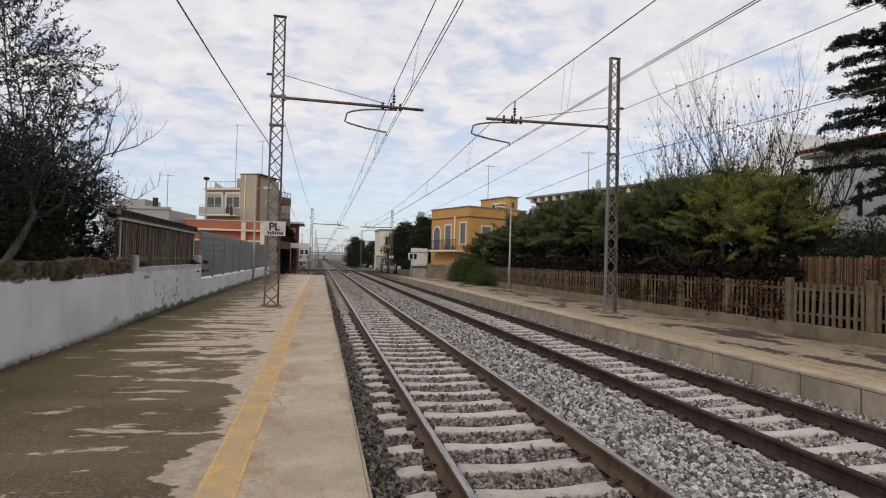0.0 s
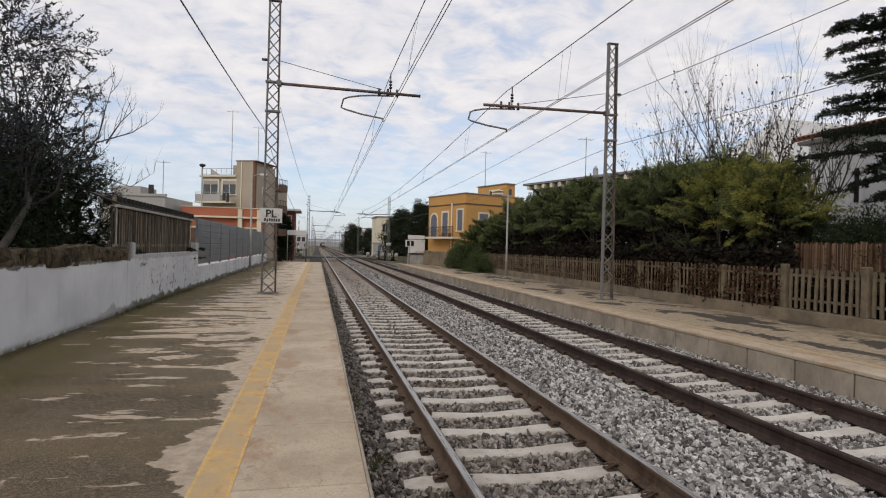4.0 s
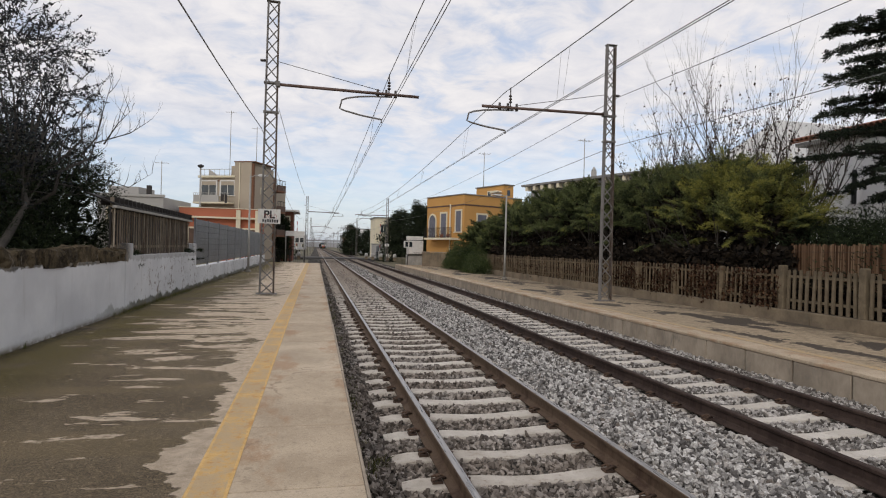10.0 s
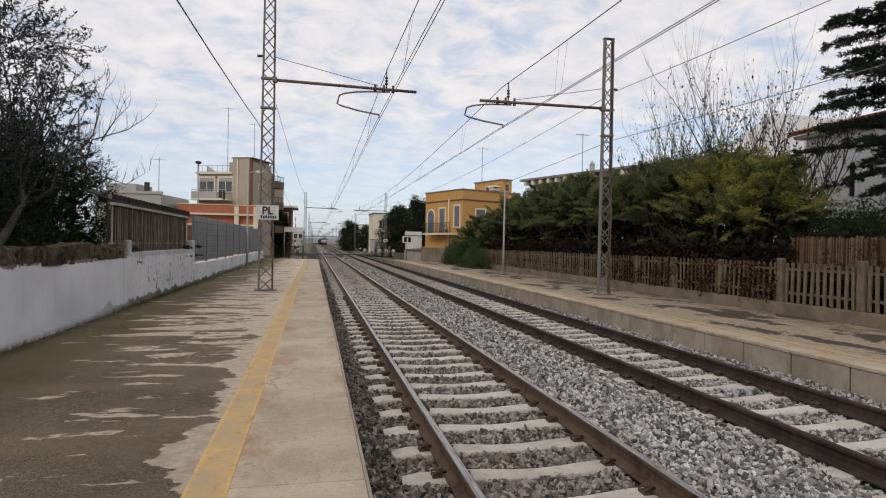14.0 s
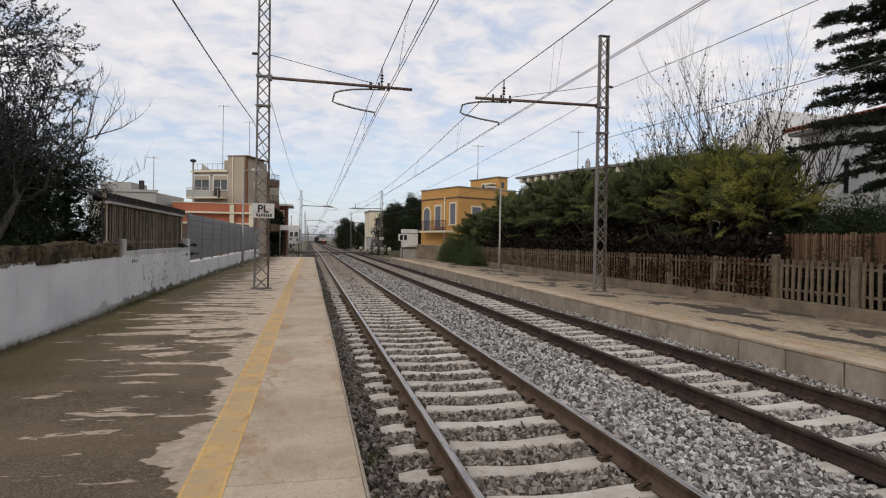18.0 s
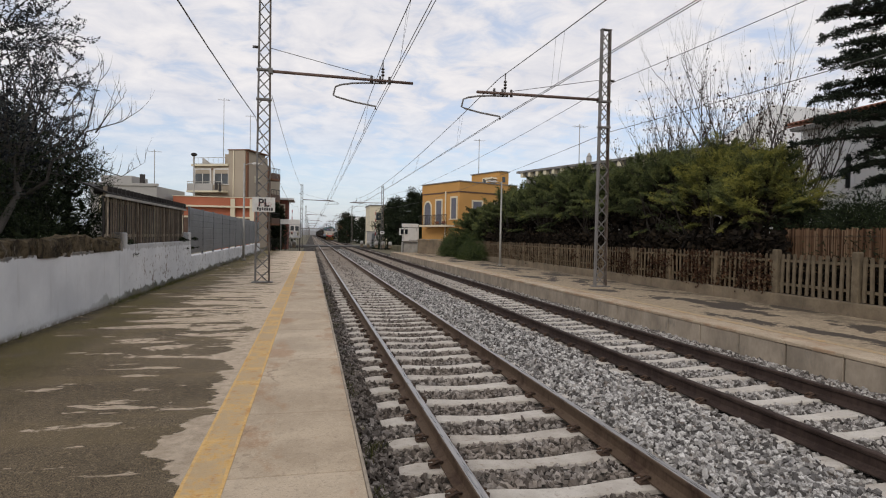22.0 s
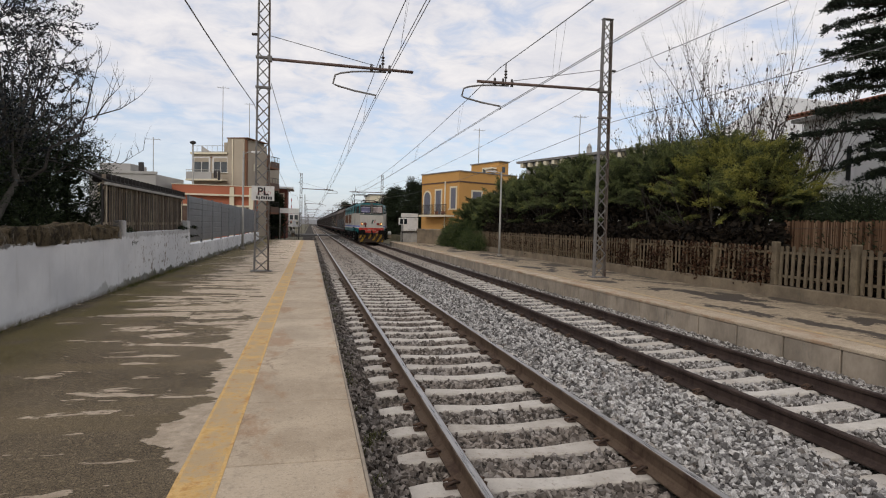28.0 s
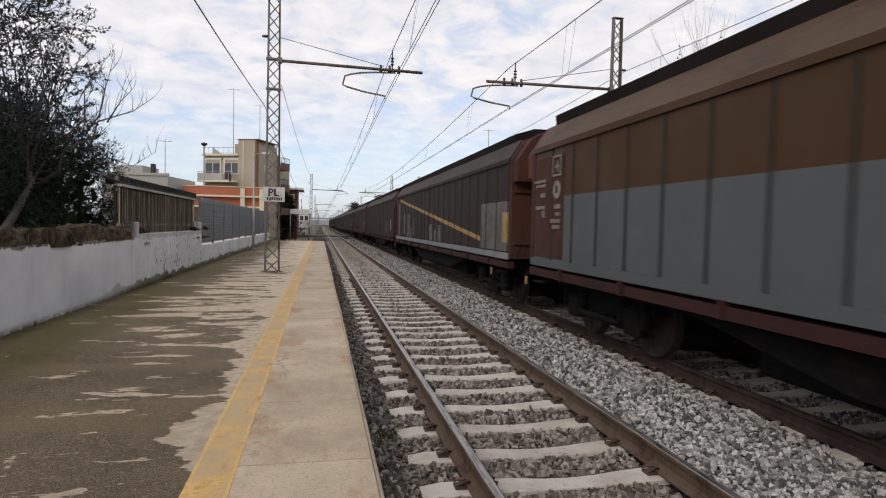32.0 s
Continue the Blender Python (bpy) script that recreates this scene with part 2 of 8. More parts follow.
def plain(name, c, rough=0.7, metal=0.0, vary=0.25, scale=3.0, fine=40.0, bump=0.15, dirt=None, specular=0.4, stretch=None):
    """Paint, plaster or metal with blotches, grain and a little relief."""
    m = Mat(name, rough, metal, specular)
    dark = tuple(x * (1 - vary) for x in c)
    light = tuple(min(1, x * (1 + vary * 0.5)) for x in c)
    n1, n2 = m.noise(scale, 5, 0.65, stretch), m.noise(fine, 3, 0.6, stretch)
    col = m.mix(m.ramp(n1, 0.3, 0.7), dark, light)
    col = m.mix(m.math("MULTIPLY", n2, 0.5), col, m.mix(0.5, c, (0, 0, 0), "MIX"), "MIX") if vary > 0.05 else col
    if dirt:
        col = m.mix(m.ramp(m.noise(scale * 1.7, 6, 0.7, stretch), 0.55, 0.72, 0, 0.8), col, dirt)
    m.colour(col)
    m.gloss(m.ramp(n2, 0.2, 0.8, max(0.05, rough - 0.12), min(1, rough + 0.12)))
    if bump:
        m.bump(m.math("ADD", n2, n1), bump, 0.01)
    return m.m


def make_platform():
    m = Mat("wet_stained_asphalt", 0.8, 0, 0.2).world()
    x, y = m.axis(0), m.axis(1)
    # a damp film with dry islands; it ends in a ragged edge beside the yellow line
    patch = m.noise(1.0, 7, 0.64, (0.85, 2.6, 1), 0.5)
    fine = m.noise(9, 5, 0.65)
    wave = m.math("MULTIPLY", m.math("SINE", m.math("SUBTRACT", m.math("MULTIPLY", y, 3.7), 14.1)), m.ramp(y, 5.0, 6.5, 0.15, 0.0))
    slow = m.math("MULTIPLY", m.math("SINE", m.math("SUBTRACT", m.math("MULTIPLY", y, 2.1), 7.46)), m.ramp(y, 5.0, 6.5, 0.0, 0.13))
    lean = m.ramp(m.math("ADD", x, m.math("ADD", wave, slow)), -1.02, -0.66, 0.0, 0.34)
    lean = m.math("ADD", lean, m.ramp(y, 3.5, 4.3, -0.06, 0.02))
    far = m.math("MULTIPLY", m.ramp(y, 5.5, 12, 0.0, 0.165), m.ramp(x, -3.1, -1.9))
    v = m.math("ADD", m.math("ADD", m.math("ADD", patch, m.math("MULTIPLY", fine, 0.12)), lean), far)
    streak = m.noise(1.0, 6, 0.62, (1.5, 4.6, 1), 0.3)
    zone = m.math("MULTIPLY", m.ramp(x, -3.0, -1.6, 0.0, 0.055), m.math("ADD", m.ramp(y, 2.5, 9.0, 0.6, 2.0), m.ramp(y, 3.7, 4.6, 1.1, 0.0)))
    island = m.ramp(m.math("ADD", m.math("ADD", streak, m.math("MULTIPLY", fine, 0.06)), zone), 0.718, 0.738)
    dry = m.math("MAXIMUM", m.ramp(v, 0.69, 0.712), island)
    grain, pebble, speck = m.noise(230, 3, 0.75), m.noise(85, 8, 0.85), m.voronoi(120).outputs["Distance"]
    cloud = m.noise(0.8, 6, 0.65)
    wet_c = m.mix(m.ramp(cloud, 0.35, 0.65), (0.235, 0.175, 0.106), (0.405, 0.310, 0.195))
    wet_c = m.mix(m.ramp(pebble, 0.45, 0.55, 0.0, 0.85), wet_c, (0.022, 0.016, 0.009))
    wet_c = m.mix(m.ramp(m.noise(26, 6, 0.85), 0.53, 0.59, 0, 0.8), wet_c, (0.44, 0.345, 0.205))
    # older repairs show as faint paler and darker strips across the platform
    strip = m.noise(1.0, 4, 0.5, (0.25, 1.5, 1))
    wet_c = m.mix(m.ramp(strip, 0.52, 0.60, 0.0, 0.3), wet_c, (0.32, 0.24, 0.125))
    moss = m.math("MULTIPLY", m.ramp(x, -3.3, -2.1, 1, 0), m.ramp(m.noise(0.9, 6, 0.65), 0.36, 0.54))
    wet_c = m.mix(m.math("MULTIPLY", moss, 0.65), wet_c, m.mix(m.ramp(pebble, 0.44, 0.56), (0.28, 0.215, 0.034), (0.10, 0.086, 0.016)))
    wet_c = m.mix(m.math("MULTIPLY", m.ramp(x, -3.72, -3.40, 0.9, 0.0), m.ramp(fine, 0.3, 0.6)), wet_c, (0.036, 0.028, 0.012))
    dry_c = m.mix(m.ramp(fine, 0.3, 0.7), (0.55, 0.435, 0.315), (0.78, 0.645, 0.49))
    dry_c = m.mix(m.ramp(pebble, 0.50, 0.60, 0, 0.4), dry_c, (0.30, 0.235, 0.165))
    c = m.mix(dry, wet_c, dry_c)
    c = m.mix(m.math("MULTIPLY", m.ramp(grain, 0.44, 0.60), m.ramp(dry, 0, 1, 0.62, 0.25)), c, (0.024, 0.018, 0.012))
    c = m.mix(m.ramp(speck, 0.0, 0.16, 0.4, 0.0), c, (0.42, 0.35, 0.25))
    m.colour(c)
    m.gloss(m.ramp(dry, 0, 1, 0.7, 0.9))
    m.bump(m.math("ADD", grain, pebble), 0.9, 0.014)
    return m.m


def make_platform_2():
    m = Mat("stained_dry_asphalt", 0.85).world()
    patch, fine, grain = m.noise(1.0, 6, 0.6, (0.9, 0.55, 1), 0.4), m.noise(10, 5, 0.65), m.noise(150, 3, 0.7)
    v = m.math("ADD", m.math("ADD", patch, m.math("MULTIPLY", fine, 0.12)), m.ramp(m.axis(0), 7.4, 8.4, 0.22, 0.0))
    c = m.mix(m.ramp(v, 0.51, 0.55), (0.060, 0.045, 0.032), m.mix(m.ramp(fine, 0.3, 0.7), (0.255, 0.192, 0.122), (0.42, 0.332, 0.222)))
    c = m.mix(m.math("MULTIPLY", m.ramp(grain, 0.4, 0.7), 0.3), c, (0.06, 0.05, 0.04))
    dirt = m.math("MULTIPLY", m.ramp(m.axis(0), 9.2, 10.85), m.ramp(m.noise(2.0, 6, 0.7), 0.35, 0.6))
    c = m.mix(m.math("MULTIPLY", dirt, 0.75), c, (0.075, 0.058, 0.036))
    m.colour(c).bump(grain, 0.3, 0.006)
    return m.m


def make_slab():
    m = Mat("worn_concrete_slab", 0.85)
    m.world()
    x = m.axis(0)
    n1, n2, n3, n4 = m.noise(1.1, 6, 0.65), m.noise(12, 6, 0.7), m.noise(150, 3, 0.7), m.noise(48, 5, 0.8)
    c = m.mix(m.ramp(n1, 0.3, 0.7), (0.375, 0.287, 0.192), (0.565, 0.450, 0.318))
    c = m.mix(m.ramp(n2, 0.5, 0.72, 0, 0.5), c, (0.235, 0.185, 0.13))
    # rusty brake dust settles in patches, most along the edge
    rust = m.math("ADD", m.noise(1.7, 6, 0.72, (1, 0.55, 1)), m.ramp(m.math("ABSOLUTE", x), 0.05, 0.34, 0.0, 0.11))
    c = m.mix(m.ramp(rust, 0.58, 0.72, 0, 0.7), c, (0.345, 0.185, 0.085))
    c = m.mix(m.ramp(n4, 0.54, 0.63, 0, 0.45), c, (0.17, 0.13, 0.09))
    c = m.mix(m.ramp(n3, 0.55, 0.75, 0, 0.5), c, (0.11, 0.088, 0.064))
    c = m.mix(m.ramp(m.noise(55, 5, 0.8), 0.56, 0.64, 0, 0.55), c, (0.66, 0.56, 0.43))
    crack = m.voronoi(0.42, "DISTANCE_TO_EDGE")
    warp = m.nt.nodes.new("ShaderNodeVectorMath")
    warp.operation = "ADD"
    m.link(m.co, warp.inputs[0])
    wob = m.nt.nodes.new("ShaderNodeTexNoise")
    wob.inputs["Scale"].default_value, wob.inputs["Detail"].default_value = 2.2, 6
    m.link(m.co, wob.inputs["Vector"])
    m.link(wob.outputs["Color"], warp.inputs[1])
    m.link(warp.outputs[0], crack.inputs["Vector"])
    line = m.ramp(crack.outputs["Distance"], 0.0, 0.007, 1, 0)
    c = m.mix(m.math("MULTIPLY", line, m.ramp(n1, 0.46, 0.60, 0, 0.7)), c, (0.13, 0.085, 0.05))
    c = m.mix(0.16, c, m.mix(m.each(), (0.2, 0.16, 0.12), (0.5, 0.45, 0.38)))
    m.colour(c)
    m.bump(m.math("ADD", n3, n2), 0.4, 0.008)
    return m.m


def make_yellow(name="worn_yellow_paint", edge=0.455, most=0.8, mid=-0.5775, half=0.1225):
    """Brushed paint: the borders were drawn first and hold better than the field."""
    m = Mat(name, 0.75).world()
    n1, n2, n3 = m.noise(2.2, 6, 0.7), m.noise(22, 5, 0.75), m.noise(130, 3, 0.7)
    c = m.mix(m.ramp(n2, 0.3, 0.7), (0.50, 0.295, 0.090), (0.68, 0.44, 0.17))
    off = m.math("ABSOLUTE", m.math("SUBTRACT", m.axis(0), m.math("ADD", m.math("MULTIPLY", m.math("SUBTRACT", m.noise(3, 3, 0.6), 0.5), 0.03), mid)))
    rim = m.math("MULTIPLY", m.ramp(off, half * 0.78, half * 0.86, 0, 1), m.ramp(off, half * 0.97, half * 1.02, 1, 0))
    field = m.math("ADD", m.math("ADD", m.math("MULTIPLY", n1, 0.6), m.math("MULTIPLY", n2, 0.45)), m.math("MULTIPLY", rim, -0.10))
    field = m.math("ADD", field, m.ramp(off, half * 1.0, half * 1.06, 0, 0.3))
    c = m.mix(m.ramp(field, edge, edge + 0.12, 0, most), c, (0.40, 0.305, 0.19))
    c = m.mix(m.ramp(m.noise(5, 6, 0.75), 0.56, 0.64, 0, 0.7), c, (0.42, 0.20, 0.055))
    c = m.mix(m.ramp(n3, 0.55, 0.75, 0, 0.55), c, (0.14, 0.095, 0.045))
    m.colour(c).bump(m.math("ADD", n3, n2), 0.35, 0.006)
    return m.m


def make_ballast():
    m = Mat("ballast_stone", 0.9)
    r = m.island()
    n = m.noise(55, 4, 0.7)
    c = m.mix(m.ramp(r, 0.0, 1.0), (0.070, 0.064, 0.060), (0.66, 0.635, 0.60))
    c = m.mix(m.ramp(m.math("FRACT", m.math("MULTIPLY", r, 7.3)), 0.86, 0.97, 0, 0.4), c, (0.22, 0.165, 0.12))
    c = m.mix(m.ramp(n, 0.42, 0.66, 0, 0.6), c, (0.085, 0.078, 0.072))
    x = m.axis(0)
    # brake dust and oil between the rails of the near track
    soil = m.math("MULTIPLY", m.ramp(x, 0.2, 0.45), m.ramp(x, 2.65, 3.0, 1, 0))
    soil = m.math("MULTIPLY", soil, m.ramp(m.noise(1.3, 5, 0.6), 0.25, 0.6, 0.45, 0.9))
    c = m.mix(soil, c, m.mix(r, (0.058, 0.044, 0.034), (0.27, 0.225, 0.185)))
    soil2 = m.math("MULTIPLY", m.ramp(x, 4.0, 4.4), m.ramp(m.axis(1), 12, 40, 0.3, 0.8))
    c = m.mix(soil2, c, m.mix(r, (0.085, 0.066, 0.052), (0.36, 0.315, 0.265)))
    m.colour(c).bump(n, 0.4, 0.005)
    return m.m


def make_sleeper():
    """Pale concrete, chipped and oil-stained; brown brake dust thickens towards the crossing."""
    m = Mat("sleeper_concrete", 0.88, 0, 0.25).world()
    n1, n2, n3 = m.noise(2.6, 6, 0.7), m.noise(14, 6, 0.75), m.noise(90, 4, 0.7)
    c = m.mix(m.ramp(n1, 0.3, 0.7), (0.43, 0.385, 0.33), (0.62, 0.575, 0.51))
    c = m.mix(m.ramp(n2, 0.54, 0.68, 0, 0.7), c, (0.21, 0.16, 0.115))
    c = m.mix(m.ramp(n3, 0.56, 0.72, 0, 0.5), c, (0.13, 0.105, 0.08))
    c = m.mix(0.22, c, m.mix(m.each(), (0.25, 0.20, 0.15), (0.62, 0.58, 0.52)))
    dust = m.ramp(m.math("ADD", m.axis(1), m.math("MULTIPLY", n1, 14.0)), 20.0, 46.0, 0.0, 0.72)
    c = m.mix(dust, c, m.mix(n2, (0.12, 0.085, 0.06), (0.24, 0.185, 0.14)))
    m.colour(c).bump(m.math("ADD", n3, n2), 0.45, 0.008)
    return m.m


def make_bed():
    m = Mat("ballast_bed", 0.95, 0, 0.1).world()
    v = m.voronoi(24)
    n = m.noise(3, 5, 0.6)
    # Near black between cells: shade among the stones is put into the colour.
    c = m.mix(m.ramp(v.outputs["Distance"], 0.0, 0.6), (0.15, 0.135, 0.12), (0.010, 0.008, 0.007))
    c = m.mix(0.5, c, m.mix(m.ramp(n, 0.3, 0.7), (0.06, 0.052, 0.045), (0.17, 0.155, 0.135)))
    m.colour(c).bump(m.math("MULTIPLY", v.outputs["Distance"], -1.0), 1.0, 0.04)
    return m.m


def make_whitewall():
    m = Mat("weathered_white_plaster", 0.9).world()
    z = m.axis(2)
    n1, n2, n3 = m.noise(0.9, 6, 0.6), m.noise(7, 6, 0.7), m.noise(90, 3, 0.6)
    c = m.mix(m.ramp(n1, 0.3, 0.7), (0.56, 0.57, 0.585), (0.68, 0.69, 0.70))
    drip = m.noise(1.0, 5, 0.7, (5, 5, 0.55))
    c = m.mix(m.ramp(drip, 0.55, 0.78, 0, 0.3), c, (0.33, 0.31, 0.28))
    y = m.axis(1)
    # moss climbs from the foot in an uneven band, thick beside the second length
    tide = m.math("ADD", z, m.math("MULTIPLY", m.noise(1.3, 6, 0.7, (1, 1, 0.6)), -0.62))
    moss = m.math("MULTIPLY", m.ramp(tide, -0.20, -0.14, 1, 0), m.ramp(y, 10.0, 14.5, 0.08, 1.0))
    c = m.mix(m.math("MULTIPLY", moss, 0.9), c, m.mix(m.ramp(n2, 0.4, 0.6), (0.026, 0.027, 0.010), (0.085, 0.080, 0.030)))
    # plaster flakes off in patches, and grime creeps down from under the coping
    flake = m.math("MULTIPLY", m.ramp(m.math("ADD", m.math("MULTIPLY", n2, 0.75), m.math("MULTIPLY", m.noise(1.7, 5, 0.65), 0.3)), 0.585, 0.615), m.ramp(y, 12.5, 15.0, 0.0, 1.0))
    c = m.mix(m.math("MULTIPLY", flake, 0.85), c, m.mix(m.ramp(n3, 0.4, 0.6), (0.13, 0.105, 0.08), (0.25, 0.215, 0.18)))
    crust = m.math("ADD", z, m.math("MULTIPLY", m.noise(3.2, 7, 0.75, (1, 1, 0.7)), 0.30))
    crust = m.math("MULTIPLY", m.ramp(crust, 1.17, 1.20), m.ramp(y, 12.9, 13.3, 1.0, 0.35))
    c = m.mix(m.math("MULTIPLY", crust, 0.9), c, m.mix(m.ramp(n2, 0.42, 0.58), (0.030, 0.024, 0.016), (0.14, 0.11, 0.07)))
    foot = m.math("MULTIPLY", m.ramp(z, 0.0, 0.10, 1, 0), m.ramp(n2, 0.30, 0.55))
    c = m.mix(m.math("MULTIPLY", foot, 0.88), c, (0.10, 0.072, 0.032))
    c = m.mix(m.ramp(m.noise(0.6, 5, 0.6), 0.45, 0.7, 0, 0.35), c, (0.42, 0.44, 0.47))
    m.colour(c).bump(m.math("ADD", n3, n2), 0.3, 0.008)
    return m.m


def make_coping():
    """Old tuff: dark lichen, brown stone and remains of pale plaster."""
    m = Mat("mossy_tuff_coping", 0.95, 0, 0.1).world()
    n1, n2, n3 = m.noise(5, 6, 0.75), m.noise(26, 5, 0.7), m.noise(3.1, 6, 0.8, (1, 1.6, 0.5))
    c = m.mix(m.ramp(n1, 0.40, 0.60), (0.022, 0.019, 0.014), (0.13, 0.10, 0.062))
    c = m.mix(m.ramp(n3, 0.60, 0.68, 0, 0.8), c, (0.33, 0.30, 0.26))
    c = m.mix(m.ramp(n2, 0.5, 0.7, 0, 0.7), c, (0.012, 0.011, 0.008))
    c = m.mix(0.3, c, m.mix(m.each(), (0.02, 0.016, 0.01), (0.15, 0.115, 0.07)))
    m.colour(c).bump(m.math("ADD", n1, n2), 1.0, 0.03)
    return m.m


def make_slat():
    m = Mat("weathered_wood_slat", 0.85, 0, 0.2)
    e, n1, n2 = m.each(), m.noise(3, 5, 0.7, (3, 3, 0.4)), m.noise(40, 4, 0.6, (3, 3, 0.2))
    c = m.mix(e, (0.12, 0.09, 0.065), (0.34, 0.285, 0.22))
    c = m.mix(m.ramp(n1, 0.45, 0.65, 0, 0.8), c, (0.06, 0.045, 0.032))
    m.colour(m.mix(m.ramp(n2, 0.45, 0.7, 0, 0.5), c, (0.05, 0.04, 0.03))).bump(n2, 0.3, 0.005)
    return m.m


def make_leaf(name, a, b, c, rough=0.55):
    m = Mat(name, rough, 0, 0.12)
    r = m.island()
    col = m.mix(m.ramp(r, 0, 0.6), a, b)
    col = m.mix(m.ramp(m.math("ADD", r, m.math("MULTIPLY", m.noise(0.9, 3, 0.5), 0.8)), 1.05, 1.35), col, c)
    m.colour(col)
    return m.m


def make_frond(name, outer):
    """Conifer sprays with sun and shade put into the colour: dark inside, green outside, yellow-green at the sunny end
    of the row.
    """
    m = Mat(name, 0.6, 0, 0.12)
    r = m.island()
    if outer:
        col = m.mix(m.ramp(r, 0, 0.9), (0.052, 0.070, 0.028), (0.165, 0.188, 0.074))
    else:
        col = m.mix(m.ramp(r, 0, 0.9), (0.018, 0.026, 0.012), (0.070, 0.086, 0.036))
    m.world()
    # Yellow-green paints the sun onto the near end of the row.
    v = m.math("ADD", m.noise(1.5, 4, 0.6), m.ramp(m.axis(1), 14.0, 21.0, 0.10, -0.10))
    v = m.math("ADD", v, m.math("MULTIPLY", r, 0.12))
    m.colour(m.mix(m.ramp(v, 0.54, 0.72, 0, 0.85 if outer else 0.3), col, (0.30, 0.285, 0.062)))
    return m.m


def make_rust(name, base, rust, amount=0.55, rough=0.8, stretch=(1, 1, 0.35), scale=2.2):
    m = Mat(name, rough, 0.0, 0.25)
    n1, n2, n3 = m.noise(scale, 6, 0.7, stretch), m.noise(scale * 6, 5, 0.7, stretch), m.noise(60, 3, 0.6)
    v = m.math("ADD", m.math("MULTIPLY", n1, 0.65), m.math("MULTIPLY", n2, 0.35))
    c = m.mix(m.ramp(v, amount - 0.08, amount + 0.08), base, rust)
    c = m.mix(m.ramp(n3, 0.4, 0.8, 0, 0.35), c, tuple(x * 0.4 for x in rust))
    m.colour(c).bump(n3, 0.15, 0.004)
    return m.m


def make_grille():
    """Sheet steel rusted in runs, with remains of pale paint."""
    m = Mat("rusted_grille", 0.85, 0.0, 0.2)
    run, cloud, fine, bare = m.noise(2.6, 6, 0.7, (1, 3.2, 0.30)), m.noise(2.0, 5, 0.65), m.noise(34, 4, 0.7), m.noise(1.1, 5, 0.7, (1, 1.6, 0.6))
    c = m.mix(m.ramp(run, 0.34, 0.62), (0.048, 0.017, 0.008), (0.190, 0.070, 0.020))
    c = m.mix(m.ramp(cloud, 0.50, 0.72, 0, 0.6), c, (0.115, 0.045, 0.018))
    c = m.mix(m.ramp(m.math("ADD", bare, m.math("MULTIPLY", fine, 0.15)), 0.70, 0.80, 0, 0.6), c, (0.33, 0.20, 0.09))
    c = m.mix(m.ramp(fine, 0.55, 0.75, 0, 0.6), c, (0.045, 0.019, 0.009))
    m.colour(c).bump(fine, 0.3, 0.004)
    return m.m


def make_rail_top():
    m = Mat("polished_rail_head", 0.32, 0.85)
    n = m.noise(6, 4, 0.6, (8, 0.4, 8))
    m.colour(m.mix(m.ramp(n, 0.3, 0.7), (0.22, 0.21, 0.20), (0.46, 0.44, 0.42))).gloss(m.ramp(n, 0.3, 0.7, 0.25, 0.45))
    return m.m


def make_plaster(name, c, dirt, amount=0.6, rough=0.9):
    m = Mat(name, rough, 0, 0.25)
    n1, n2, n3 = m.noise(0.35, 6, 0.65), m.noise(3.0, 6, 0.7, (1.5, 1.5, 0.5)), m.noise(30, 3, 0.6)
    col = m.mix(m.ramp(n1, 0.3, 0.7), tuple(x * 0.88 for x in c), c)
    col = m.mix(m.ramp(n2, amount, amount + 0.2, 0, 0.55), col, dirt)
    m.colour(col).bump(n3, 0.15, 0.01)
    return m.m


def make_glass(name="window_glass", tint=(0.02, 0.025, 0.03)):
    m = Mat(name, 0.08, 0.0, 0.6)
    m.colour(m.mix(m.ramp(m.noise(0.8, 2, 0.5), 0.4, 0.6), tint, tuple(x * 2.2 for x in tint)))
    return m.m


def make_stripes(name, bands, rough=0.55, grime=(0.10, 0.085, 0.07), amount=0.62):
    """Coats of paint in level bands: (up to this height, colour)."""
    m = Mat(name, rough, 0, 0.22)
    z = m.axis(2)
    col = bands[0][1]
    for (top, _), (_, c) in zip(bands, bands[1:]):
        col = m.mix(m.math("GREATER_THAN", z, top), col, c)
    n1, n2, n3 = m.noise(0.8, 5, 0.65), m.noise(5, 6, 0.7, (1, 1, 0.25)), m.noise(50, 3, 0.6)
    col = m.mix(m.ramp(n1, 0.35, 0.7, 0.03, 0.16), col, grime)
    col = m.mix(m.ramp(n2, amount, amount + 0.16, 0, 0.5), col, grime)
    m.colour(col).gloss(m.ramp(n1, 0.3, 0.7, rough - 0.1, rough + 0.12)).bump(n3, 0.06, 0.004)
    return m.m


PLATFORM_2, FADED = make_platform_2(), make_yellow("faded_yellow_paint", 0.37, 0.97, 7.713, 0.065)
PLATFORM, SLAB, YELLOW = make_platform(), make_slab(), make_yellow()
BALLAST, BED, WHITEWALL = make_ballast(), make_bed(), make_whitewall()
CONCRETE = plain("grey_concrete", (0.33, 0.305, 0.265), 0.88, 0, 0.3, 1.5, 30, 0.3, (0.17, 0.15, 0.12))
PALE_CONCRETE = plain("pale_concrete", (0.42, 0.36, 0.29), 0.88, 0, 0.3, 1.0, 25, 0.3, (0.2, 0.165, 0.125))
EDGE_CONCRETE = plain("platform_edge_concrete", (0.39, 0.325, 0.25), 0.88, 0, 0.35, 2.0, 20, 0.3, (0.19, 0.17, 0.14), stretch=(1, 1, 0.5))
JOINT = plain("dark_joint", (0.05, 0.045, 0.04), 0.95, 0, 0.2)
SLEEPER = make_sleeper()
